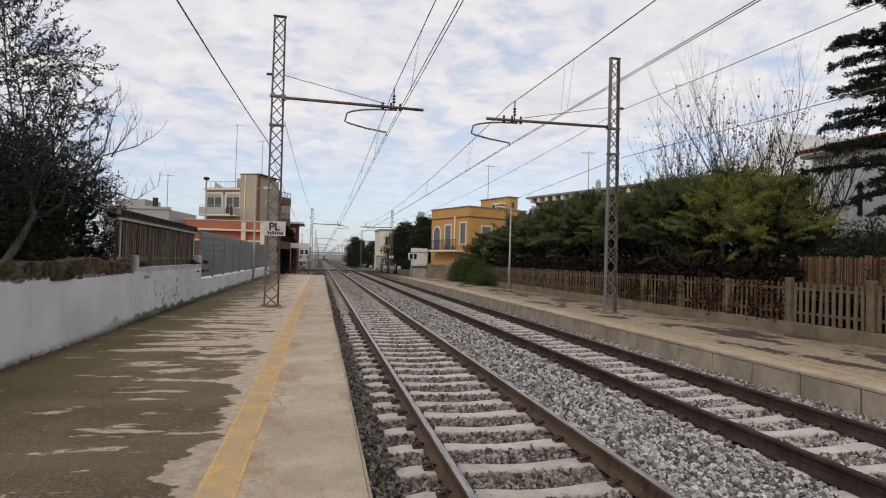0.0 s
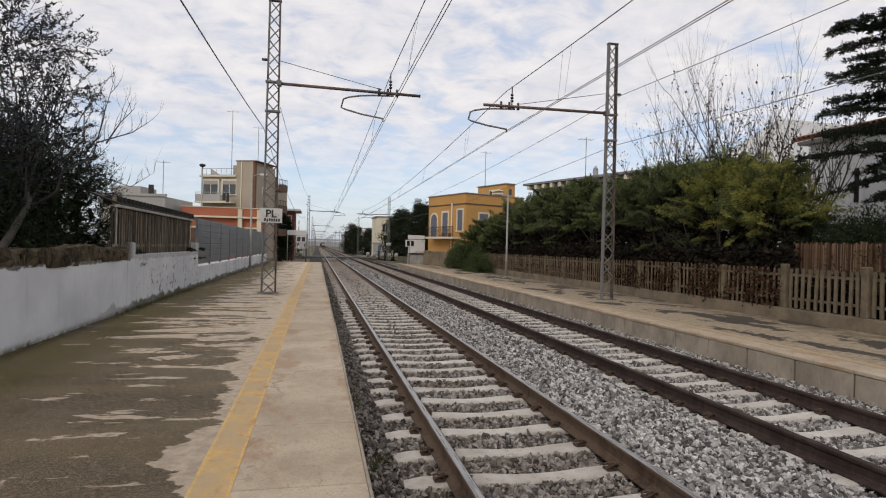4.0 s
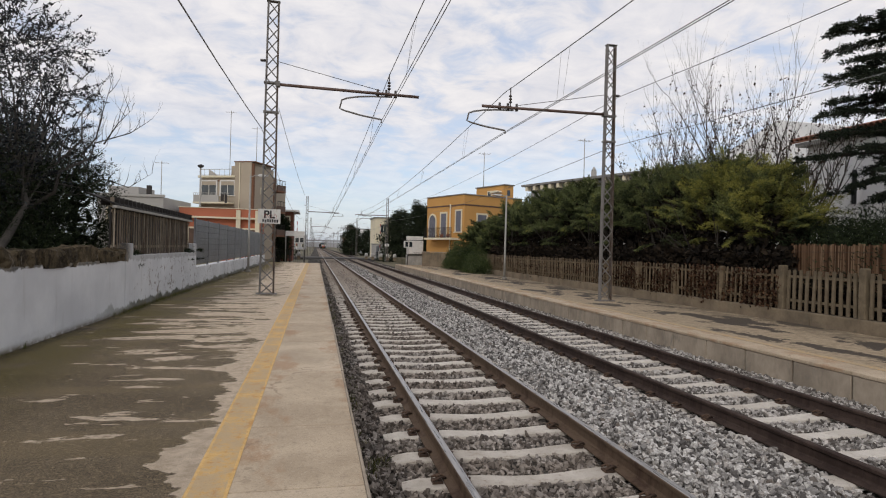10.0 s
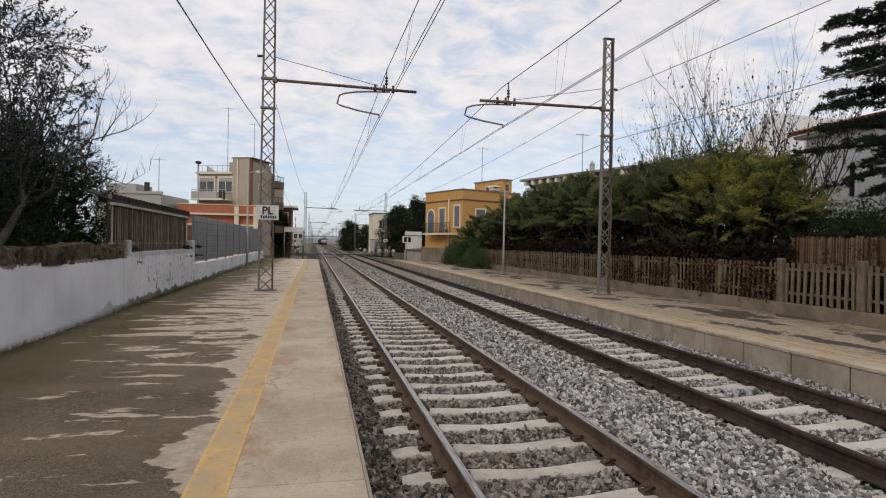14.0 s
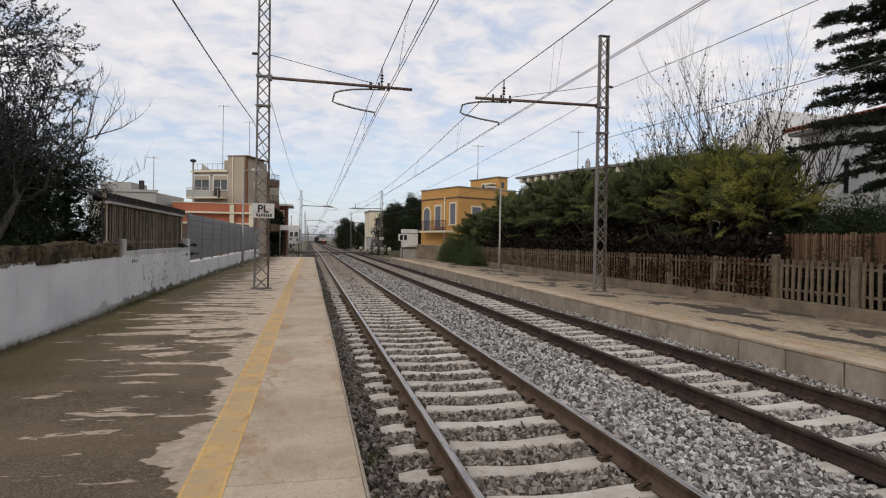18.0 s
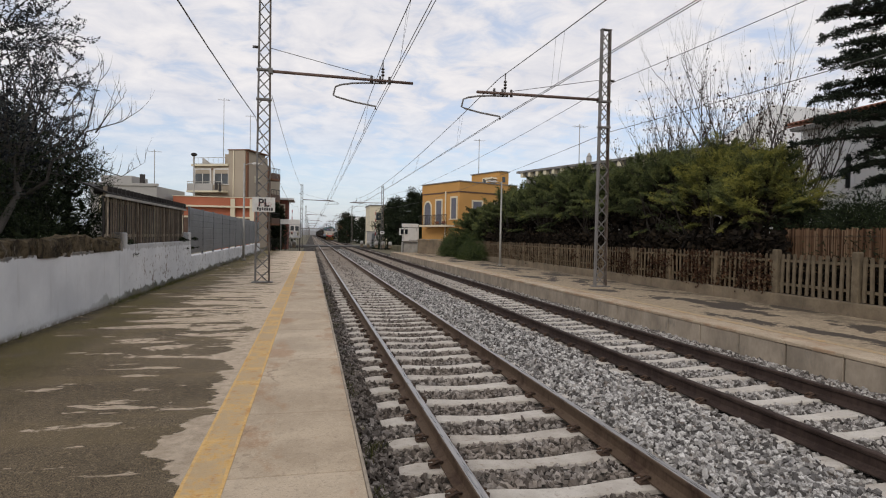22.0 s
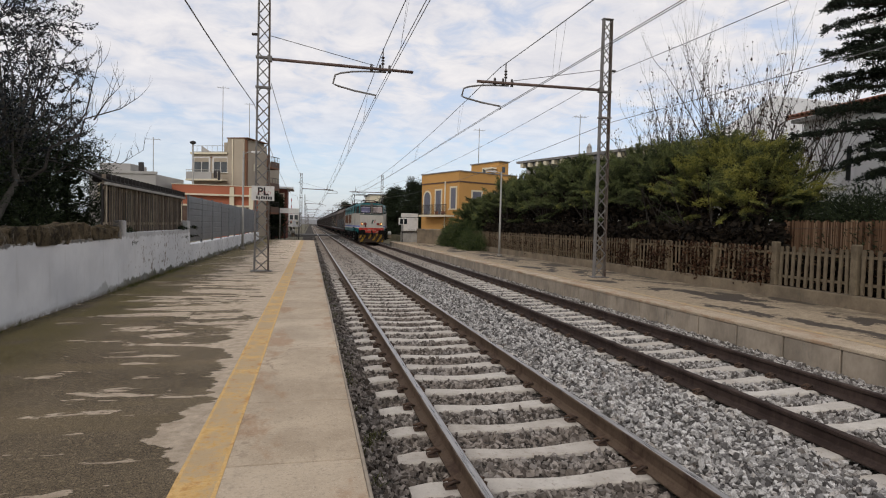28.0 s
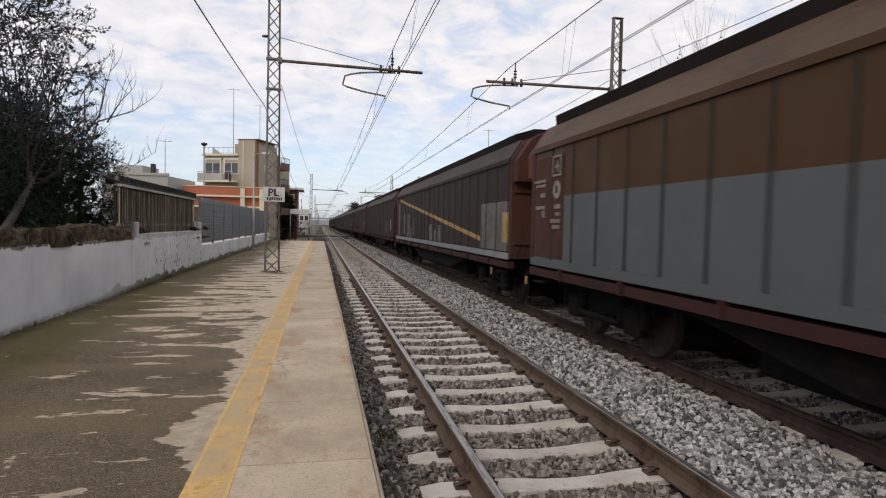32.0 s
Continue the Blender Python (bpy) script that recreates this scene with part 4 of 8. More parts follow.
def metal_screen():
    t = thing("metal_screen", "grey ribbed metal privacy screen on the low wall", "fence")
    x = WALL_X - 0.06
    y = 20.02
    while y < 45.5:
        b = y + 2.35
        p = part("panel", Geo().box(x - 0.02, x, y + 0.03, b - 0.03, 0.74, 2.22), SCREEN, t)
        for k in range(7):
            z = 0.77 + k * 0.208
            part("rib", Geo().cham(x - 0.005, x + 0.022, y + 0.04, b - 0.04, z, z + 0.185, 0.008), SCREEN, p)
        part("post", Geo().box(x - 0.035, x + 0.03, y - 0.03, y + 0.03, 0.6, 2.25), SCREEN, t)
        y = b
    return t


metal_screen()

# ---- the fence across the tracks ----


def picket_mesh(mat_, w, d):
    g = Geo()
    g.prism([(-w, 0.0), (w, 0.0), (w, 0.90), (w * 0.5, 0.93), (-w * 0.5, 0.93), (-w, 0.90)], -d, d, axis="x")
    return g.mesh("picket", mat_)


def right_fence():
    w = thing("low_wall", "stained low concrete wall under the picket fence", "wall", kind="structure")
    y = -10.0
    while y < 38:
        part("wall_length", Geo().cham(FENCE_X, FENCE_X + 0.22, y + 0.004, y + 3.0, -0.62, 0.22, 0.015), FENCE_WALL, w)
        y += 3.0
    t = thing("picket_fence", "weathered concrete picket fence overgrown with withered creeper", "fence")
    me, brown = picket_mesh(FENCE_C, 0.036, 0.018), picket_mesh(FENCE_BROWN, 0.029, 0.013)
    r = random.Random(8)
    y = 3.38
    post_me = Geo().cham(-0.075, 0.075, -0.085, 0.085, 0.0, 1.06, 0.02).mesh("post", FENCE_C)
    short_me = Geo().cham(-0.06, 0.06, -0.07, 0.07, 0.0, 0.97, 0.02).mesh("post", FENCE_BROWN)
    while y < 37.6:
        p = part("post", post_me if y < 13 else short_me, None, t)
        p.matrix_basis = pose(FENCE_X + 0.11, y, 0.21)
        n = 11
        for i in range(1, n + 1):
            k = part("picket", me if y < 11.8 else brown, None, t)
            k.matrix_basis = pose(FENCE_X + 0.10 + r.uniform(-0.01, 0.01), y + i * 2.13 / (n + 1), 0.235 + r.uniform(-0.01, 0.01), r.uniform(-1.2, 1.2), r.uniform(-1.5, 1.5), 0)
        for z in (0.42, 0.98):
            part("rail", Geo().box(FENCE_X + 0.125, FENCE_X + 0.165, y + 0.08, y + 2.05, z, z + 0.06), FENCE_C if y < 11.8 else FENCE_BROWN, t)
        y += 2.13
    return t


def reed_screen():
    """Canes bound side by side, of uneven height."""
    t = thing("reed_screen", "tall brown reed screening behind the picket fence", "fence")
    r = random.Random(18)
    g = Geo()
    y = 2.0
    while y < 12.35:
        w = r.uniform(0.018, 0.04)
        d = r.uniform(0, 0.02)
        g.box(FENCE_X + 0.75 - d, FENCE_X + 0.775 - d, y, y + w * 0.92, 0.1, 1.78 + r.uniform(-0.05, 0.03))
        y += w
    canes = part("cane_matting", g, REED, t)
    canes["kind"] = "stuff"
    for z in (0.5, 1.05, 1.6):
        part("binding_wire", Geo().tube([(FENCE_X + 0.725, 2.0, z), (FENCE_X + 0.725, 12.35, z)], 0.004, 4), IRON, t)
    part("backing_mesh", Geo().box(FENCE_X + 0.78, FENCE_X + 0.785, 2.0, 12.35, 0.1, 1.70), DARK_ROOF, t)
    return t


right_fence()
reed_screen()

# ---- overhead line ----
SPAN = 55.0


def lattice_mast(x, y, base, top, half, label, near=False):
    """Two channel legs laced with crossing flats on both faces."""
    t = thing("lattice_mast", label, "mast", "overhead line masts", m=pose(x, y, base))
    h = top - base
    narrow = 0.78
    for k in (-1, 1):
        g = Geo()
        a0, a1 = k * half, k * half * narrow
        v = []
        for z, a in ((0.0, a0), (h, a1)):
            v += [(a, -0.07, z), (a - k * 0.045, -0.07, z), (a - k * 0.045, -0.055, z), (a - k * 0.012, -0.055, z),
                  (a - k * 0.012, 0.055, z), (a - k * 0.045, 0.055, z), (a - k * 0.045, 0.07, z), (a, 0.07, z)]
        g.add(v, [(i, (i + 1) % 8, 8 + (i + 1) % 8, 8 + i) for i in range(8)] + [tuple(range(8)), tuple(range(15, 7, -1))])
        part("leg", g, MAST_RUST if k > 0 else STEEL, t)
    n = int(h / 0.36)
    for face in (-0.066, 0.066):
        joined = Geo()
        for i in range(n):
            g = Geo() if near else joined
            z0, z1 = h * i / n, h * (i + 1) / n
            w0 = half * (1 + (narrow - 1) * z0 / h) - 0.02
            w1 = half * (1 + (narrow - 1) * z1 / h) - 0.02
            k = 1 if (i + (face > 0)) % 2 else -1
            d = Vector((k * (w0 + w1), 0, z1 - z0)).normalized()
            s = Vector((-d.z, 0, d.x)) * 0.016
            a, b = Vector((-k * w0, face, z0)), Vector((k * w1, face, z1))
            off = Vector((0, 0.004, 0))
            g.add([a + s - off, b + s - off, b - s - off, a - s - off, a + s + off, b + s + off, b - s + off, a - s + off],
                  [(0, 1, 2, 3), (7, 6, 5, 4), (0, 4, 5, 1), (2, 6, 7, 3), (1, 5, 6, 2), (0, 3, 7, 4)])
            if near:
                part("lacing_bar", g, STEEL, t)
        if not near:
            part("lacing", joined, STEEL, t)["kind"] = "stuff"
    part("base_plate", Geo().box(-half - 0.08, half + 0.08, -0.15, 0.15, 0, 0.03), STEEL, t)
    part("cap", Geo().box(-half * narrow - 0.02, half * narrow + 0.02, -0.08, 0.08, h, h + 0.02), STEEL, t)
    for z in (0.62 * h, 0.72 * h):
        part("collar", Geo().box(-half - 0.0, half + 0.0, -0.085, 0.085, z, z + 0.05), STEEL, t)
    return t


def bracket(t, k, z, reach, hook, loop, strut_z, half):
    """The arm on a mast: pipe, stay, hanger with insulators, curved steady arm. k: towards +x or -x."""
    x0 = k * half
    arm = part("bracket_arm", Geo().tube([(x0 - k * 0.05, 0, z), (reach, 0, z - 0.04)], 0.045, 8), ARM, t, "long red-brown bracket pipe")
    part("stay_rod", Geo().tube([(x0, 0, strut_z), (hook - k * 0.25, 0, z + 0.06)], 0.010, 5), WIRE, t)
    part("arm_clamp", Geo().box(x0 - 0.06, x0 + 0.06, -0.1, 0.1, z - 0.07, z + 0.07), STEEL, t)
    g = Geo()
    g.tube([(hook, 0, z), (hook, 0, z + 0.12)], 0.02, 6)
    for i in range(3):
        g.tube([(hook, 0, z + 0.12 + i * 0.09), (hook, 0, z + 0.16 + i * 0.09)], 0.05, 8)
    g.tube([(hook, 0, z + 0.12), (hook, 0, z + 0.58)], 0.018, 6)
    part("hanger", g, CERAMIC, t)
    for d in (-0.34, -0.08, 0.2):
        part("insulator_bell", Geo().tube([(hook + d, 0, z - 0.12), (hook + d, 0, z + 0.1)], [0.05, 0.035], 8), CERAMIC, t)
    (lx, lz), (ex, ez) = loop
    pts = [(hook + 0.1, 0, z - 0.10)]
    s = lx - hook
    for u, w in ((0.35, 0.06), (0.62, 0.14), (0.85, 0.28), (0.96, 0.42)):
        pts.append((hook + s * u, 0, z - 0.10 - (z - 0.1 - lz) * w))
    pts += [(lx, 0, lz + 0.03), (lx + 0.12, 0, lz - 0.02), (lx + (ex - lx) * 0.5, 0, lz + (ez + 0.09 - lz) * 0.6), (ex, 0, ez + 0.09), (ex, 0, ez)]
    part("steady_arm", Geo().tube(pts, 0.026, 6), STEEL, t, "curved tubular steady arm")
    part("feeder_insulator", Geo().tube([(x0 * -1.0, 0, strut_z), (x0 * -1.0 - k * 0.16, 0, strut_z)], 0.04, 8), CERAMIC, t)
    return arm


mast_l = lattice_mast(-1.356, 17.6, 0.0, 8.5, 0.215, "tall rust-stained lattice steel mast standing on the platform", True)
bracket(mast_l, 1, 6.12, 4.34, 3.42, ((1.96, 5.53), (3.21, 5.22)), 6.78, 0.17)
mast_r = lattice_mast(8.966, 16.82, TOP_R, 8.0, 0.20, "grey lattice steel mast standing on the far platform", True)
bracket(mast_r, -1, 5.88, -4.18, -3.29, ((-4.64, 5.34), (-3.44, 5.06)), 6.5, 0.16)

far_l = lattice_mast(-1.1, 72.6, -0.3, 7.4, 0.18, "distant lattice steel mast beside the line")
bracket(far_l, 1, 5.87, 3.8, 3.1, ((4.3, 5.5), (3.05, 5.3)), 6.6, 0.15)
far_r = lattice_mast(8.7, 72.6, -0.3, 7.6, 0.18, "distant lattice steel mast beside the line")
bracket(far_r, -1, 5.74, -4.0, -3.26, ((-1.95, 5.35), (-3.4, 5.15)), 6.4, 0.15)
for i in range(1, 9):
    copy_thing(far_l, pose(-1.1, 72.6 + SPAN * i, -0.3))
    copy_thing(far_r, pose(8.7, 72.6 + SPAN * i, -0.3))


def sag(a, b, drop, n=14):
    a, b = Vector(a), Vector(b)
    return [a.lerp(b, i / n) - Vector((0, 0, 4 * drop * (i / n) * (1 - i / n))) for i in range(n + 1)]


def overhead(label, x, wire_z, cat_x, cat_z, cat_drop, far_x, far_wire, far_cat, far_drop):
    """One track's contact wires, messenger wire and droppers."""
    t = thing("catenary", label, "overhead wire", "overhead wires")
    drops = Geo()
    for s in range(-1, 9):
        y0 = 17.4 + SPAN * s
        y1 = y0 + SPAN
        xa, xb = (x, x) if s < 0 else (x, far_x) if s == 0 else (far_x, far_x)
        z0, z1 = (wire_z, wire_z) if s < 0 else (wire_z, far_wire) if s == 0 else (far_wire, far_wire)
        c0, c1 = (cat_z, cat_z) if s < 0 else (cat_z, far_cat) if s == 0 else (far_cat, far_cat)
        drop = cat_drop if s < 0 else far_drop
        for i in range(2):
            w = Geo().tube(sag((xa + (i - 0.5) * 0.06, y0, z0), (xb + (i - 0.5) * 0.06, y1, z1), 0.08, 6), 0.008, 4, False)
            part("contact_wire", w, WIRE, t)
        line = sag((cat_x, y0, c0), (cat_x, y1, c1), drop)
        part("messenger_wire", Geo().tube(line, 0.0115, 4, False), WIRE, t)
        for k in range(6):
            f = (k + 0.5) / 6
            p = Vector((cat_x, y0 + SPAN * f, c0 + (c1 - c0) * f - 4 * drop * f * (1 - f)))
            q = Vector((xa + (xb - xa) * f, 0, z0 + (z1 - z0) * f - 0.32 * f * (1 - f)))
            for d in (-0.25, 0.25):
                drops.tube([p + Vector((0, d, 0)), (q.x + (0.03 if d > 0 else -0.03), y0 + SPAN * f + d, q.z)], 0.004, 3, False)
    d = part("dropper_set", drops, WIRE, t)
    d["kind"] = "stuff"


overhead("contact and messenger wires hanging over the near track", 1.87, 5.24, 2.06, 6.66, 0.30, 1.93, 5.0, 6.1, 0.28)
overhead("contact and messenger wires hanging over the far track", 5.54, 5.04, 5.66, 6.38, 0.45, 5.32, 4.88, 5.93, 0.62)


def feeder(label, x, z, y0, drop, r=0.009):
    t = thing("feeder_wire", label, "overhead wire", "overhead wires")
    for s in range(-1, 6):
        part("wire_span", Geo().tube(sag((x, y0 + SPAN * s, z), (x, y0 + SPAN * (s + 1), z), drop), r, 4, False), WIRE, t)


feeder("return cable strung along the near masts", -1.60, 4.80, 17.6, 0.95, 0.010)
solid("earth_wire", Geo().tube(sag((-1.15, 17.7, 5.45), (-1.05, 72.5, 7.0), 0.45), 0.009, 4, False), WIRE, "thin earth wire running from mast to mast", "overhead wire", "overhead wires")
feeder("feeder wire strung high along the far masts", 9.27, 6.40, 16.82, 0.6)
feeder("feeder wire strung along the far masts", 9.13, 4.82, 16.82, 0.5)


def sign():
    t = thing("mast_sign", "white enamel mast sign with black letters and scribbles", "sign", m=pose(-1.31, 17.49, 2.43))
    part("sign_plate", Geo().cham(-0.33, 0.30, -0.012, 0.012, -0.38, 0.04, 0.004), WHITE_SIGN, t)
    for txt, size, x, z in (("PL", 0.31, -0.17, -0.22),):
        cu = bpy.data.curves.new("letters", "FONT")
        cu.body, cu.size, cu.extrude = txt, size, 0.003
        ob = new("letters", cu)
        ob.parent, ob.matrix_basis = t, pose(x, -0.014, z, 90, 0, 0)
        cu.materials.append(BLACK_SIGN)
        cu.offset = 0.008
        ob["label"] = "bold black letters"
    r = random.Random(2)
    for i in range(7):
        x = -0.2 + i * 0.065
        part("scribble", Geo().box(x, x + 0.045, -0.016, -0.012, -0.345 + r.uniform(-0.01, 0.01), -0.255 + r.uniform(-0.01, 0.01)), BLACK_SIGN, t)
    for i in range(3):
        part("red_scrawl", Geo().tube([(-0.17 + i * 0.13, -0.016, -0.21), (-0.12 + i * 0.13, -0.016, -0.10), (-0.06 + i * 0.13, -0.016, -0.14), (-0.09 + i * 0.13, -0.016, -0.22)], 0.006, 4), RED_SPRAY, t, "thin red sprayed line")
    part("clamp", Geo().box(-0.25, 0.2, 0.0, 0.05, -0.12, -0.08), STEEL, t)
    part("clamp", Geo().box(-0.25, 0.2, 0.0, 0.05, -0.30, -0.26), STEEL, t)


sign()


def lamp_post(x, y, base, top, reach, label):
    t = thing("platform_lamp", label, "street lamp", "platform lamps", m=pose(x, y, base))
    h = top - base
    part("pole", Geo().tube([(0, 0, 0), (0, 0, 1.2), (0, 0, h)], [0.065, 0.055, 0.04], 10), GALV, t)
    part("arm", Geo().tube([(0, 0, h - 0.12), (reach * 0.5, 0, h - 0.03), (reach, 0, h - 0.02)], 0.025, 6), GALV, t)
    s = 1 if reach > 0 else -1
    g = Geo().prism([(reach - s * 0.10, h - 0.02), (reach, h + 0.045), (reach + s * 0.42, h + 0.02), (reach + s * 0.44, h - 0.04), (reach, h - 0.08)], -0.11, 0.11)
    part("lantern", g, WHITE_SIGN, t, "pale lantern head", bevel=0.02)
    part("base_collar", Geo().tube([(0, 0, 0), (0, 0, 0.12)], 0.13, 10), CONCRETE, t)


lamp_post(-3.35, 31.3, 0.0, 5.0, 0.45, "grey platform lamp post beside the white wall")
lamp_post(9.70, 29.0, TOP_R, 4.35, -0.35, "pale platform lamp post on the far platform")

# ---- the goods train ----
TEAL, CREAM_P = (0.001, 0.112, 0.126), (0.455, 0.43, 0.38)
LOCO_PAINT = make_stripes("locomotive_paint", [(1.36, TEAL), (1.455, (0.62, 0.60, 0.55)), (1.56, (0.006, 0.075, 0.46)), (2.64, CREAM_P), (9, TEAL)], 0.45, (0.085, 0.066, 0.05), 0.56)
NOSE_PAINT = plain("cream_nose_paint", (0.50, 0.475, 0.42), 0.45, 0, 0.12, 1.2, 30, 0.05, (0.40, 0.36, 0.29), stretch=(3, 3, 0.6))
SURROUND = plain("grimy_grey_paint", (0.135, 0.125, 0.105), 0.75, 0, 0.5, 3, 25, 0.15, (0.05, 0.045, 0.036))
BEAM_RED = plain("chipped_red_paint", (0.46, 0.034, 0.018), 0.6, 0, 0.5, 4, 30, 0.2, (0.20, 0.10, 0.075))
BEAM_MARK = plain("worn_pale_number", (0.45, 0.30, 0.25), 0.7, 0, 0.4, 12, 40, 0.05, (0.45, 0.06, 0.03))
PLOUGH = plain("dirty_plough_paint", (0.045, 0.030, 0.020), 0.85, 0, 0.5, 3, 25, 0.3, (0.10, 0.062, 0.022))
LAMP_BROWN = plain("brown_lamp_ring", (0.12, 0.075, 0.05), 0.5, 0, 0.3)
SCRAWL = plain("faded_grey_spray", (0.30, 0.285, 0.26), 0.8, 0, 0.3)
EMBLEM_GREEN = plain("dark_green_emblem", (0.012, 0.045, 0.035), 0.5, 0, 0.15)
EMBLEM_RED = plain("red_emblem", (0.42, 0.05, 0.04), 0.5, 0, 0.15)
EMBLEM_WHITE = plain("white_emblem", (0.72, 0.71, 0.68), 0.5, 0, 0.1)
PANTO_RED = plain("dull_red_pantograph", (0.105, 0.026, 0.02), 0.6, 0, 0.35, 6, 40, 0.1, (0.03, 0.02, 0.018))
ROOF_PAINT = plain("sooty_roof_paint", (0.035, 0.075, 0.08), 0.7, 0, 0.4, 2, 25, 0.1, (0.05, 0.045, 0.04))
GRILLE = make_grille()
COWL = plain("dark_cowl_paint", (0.018, 0.030, 0.034), 0.7, 0, 0.4, 6, 40, 0.1)
GRILLE_EDGE = make_rust("rusted_edge", (0.10, 0.04, 0.018), (0.05, 0.022, 0.012), 0.5)
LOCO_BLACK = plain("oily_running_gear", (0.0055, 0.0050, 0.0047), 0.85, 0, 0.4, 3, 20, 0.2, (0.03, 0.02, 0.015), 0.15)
RUBBER = plain("black_rubber", (0.009, 0.009, 0.009), 0.8, 0, 0.2)
CAB_GLASS = plain("dark_cab_glass", (0.035, 0.040, 0.042), 0.12, 0, 0.5, 1.6, 8, 0.0, None, 0.5)
SHADE_BLUE, SHADE_PINK = make_glass("blue_shaded_windscreen", (0.075, 0.072, 0.125)), make_glass("pale_shaded_windscreen", (0.135, 0.108, 0.10))
STRIPE_Y = plain("yellow_warning_stripe", (0.36, 0.205, 0.016), 0.75, 0, 0.6, 2.2, 18, 0.15, (0.055, 0.038, 0.022))
RED_PART = plain("red_paint", (0.35, 0.03, 0.025), 0.6, 0, 0.25)
PORTHOLE = plain("grey_porthole_cover", (0.14, 0.14, 0.14), 0.5, 0, 0.2)
WHEEL = make_rust("worn_wheel", (0.06, 0.05, 0.045), (0.035, 0.024, 0.02), 0.5)


def make_glow(name, c, power):
    m = Mat(name, 0.3)
    m.colour(c)
    m.b.inputs["Emission Color"].default_value = (*c, 1)
    m.b.inputs["Emission Strength"].default_value = power
    return m.m


BULB = make_glow("glowing_bulb", (1.0, 0.72, 0.38), 3.0)
LAMP_ON, LAMP_RED = make_glow("lit_headlamp", (0.9, 0.30, 0.05), 0.75), plain("red_lens", (0.22, 0.022, 0.020), 0.35, 0, 0.3)


def wheelset(parent, y, r=0.52):
    w = part("wheelset", Geo().tube([(-0.75, 0, 0), (0.75, 0, 0)], 0.09, 10), WHEEL, parent)
    w.location = (0, y, r)
    for k in (-1, 1):
        g = Geo().tube([(k * 0.70, 0, 0), (k * 0.725, 0, 0)], [r + 0.028, r + 0.028], 28)
        g.tube([(k * 0.725, 0, 0), (k * 0.83, 0, 0)], [r, r - 0.006], 28)
        g.tube([(k * 0.83, 0, 0), (k * 0.86, 0, 0)], 0.13, 12)
        for i in range(6):
            a = math.pi * i / 3
            g.box(k * 0.80 - 0.04, k * 0.80 + 0.045, 0.15, 0.4, -0.03, 0.03, Matrix.Rotation(a, 4, "X"))
        part("wheel", g, WHEEL, w)
    return w


def loft(stations, section, closed=True):
    """Joins cross-sections; section(y) gives points (x, z), and each may lean along y."""
    g = Geo()
    rings = [section(y) for y in stations]
    n = len(rings[0])
    v = [p for ring in rings for p in ring]
    f = [(i * n + j, i * n + (j + 1) % n, (i + 1) * n + (j + 1) % n, (i + 1) * n + j) for i in range(len(rings) - 1) for j in range(n)]
    f += [tuple(range(n)), tuple(range(len(v) - 1, len(v) - n - 1, -1))]
    return g.add(v, f)


LOCO_L, MID, FRONT = 16.5, 8.29, 0.45
HW, NOSE = 1.465, 1.03
SILL = 2.56


def cab_half(d):
    """Half the body's width, d metres behind the nose: the cab tapers towards its flat front."""
    return HW if d > 1.65 else NOSE + (HW - NOSE) * max(d, 0) / 1.65


def cab_lean(d, z):
    return 0.20 * max(0, z - SILL) * max(0, 1 - d / 1.3)


def half_body(t, flip, name):
    def section(d):
        h = cab_half(d)
        out = []
        for x, z in ((-h, 1.06), (-h, 2.6), (-h + 0.005, 3.1), (-h + 0.03, 3.26), (-h + 0.11, 3.40), (-h * 0.72, 3.52), (-h * 0.3, 3.58), (h * 0.3, 3.58), (h * 0.72, 3.52), (h - 0.11, 3.40), (h - 0.03, 3.26), (h - 0.005, 3.1), (h, 2.6), (h, 1.06)):
            y = d + cab_lean(d, z) + (0.10 if d < 0.01 and z > 3.3 else 0)
            out.append((x if not flip else -x, LOCO_L - y if flip else y + FRONT, z))
        return out
    end = LOCO_L - 8.43 if flip else 8.15 - FRONT
    return part(name, loft((0.0, 0.06, 0.5, 1.05, 1.65, 3.5, 5.8, end), section), LOCO_PAINT, t, "teal and cream painted body with a blue stripe", bevel=0.02)


def on_side(y0, y1, z0, z1, mat_, name, parent, k=-1, proud=0.012, label="", thick=0.03):
    x0, x1 = sorted((k * (HW + proud), k * (HW + proud - thick)))
    return part(name, Geo().cham(x0, x1, y0, y1, z0, z1, 0.006), mat_, parent, label)


def rounded(u0, u1, v0, v1, r, n=4):
    """An outline with round corners."""
    out = []
    for cu, cv, a0 in ((u1 - r, v1 - r, 0), (u0 + r, v1 - r, 90), (u0 + r, v0 + r, 180), (u1 - r, v0 + r, 270)):
        out += [(cu + r * math.cos(radians(a0 + 90 * i / n)), cv + r * math.sin(radians(a0 + 90 * i / n))) for i in range(n + 1)]
    return out


def shell(outline, at, proud, thick=0.03):
    """A thin plate that follows a surface; at(u, v, proud) gives the surface."""
    g = Geo()
    n = len(outline)
    v = [at(u, w, proud) for u, w in outline] + [at(u, w, proud - thick) for u, w in outline]
    return g.add(v, [tuple(range(n)), tuple(range(2 * n - 1, n - 1, -1))] + [(i, n + i, n + (i + 1) % n, (i + 1) % n) for i in range(n)])


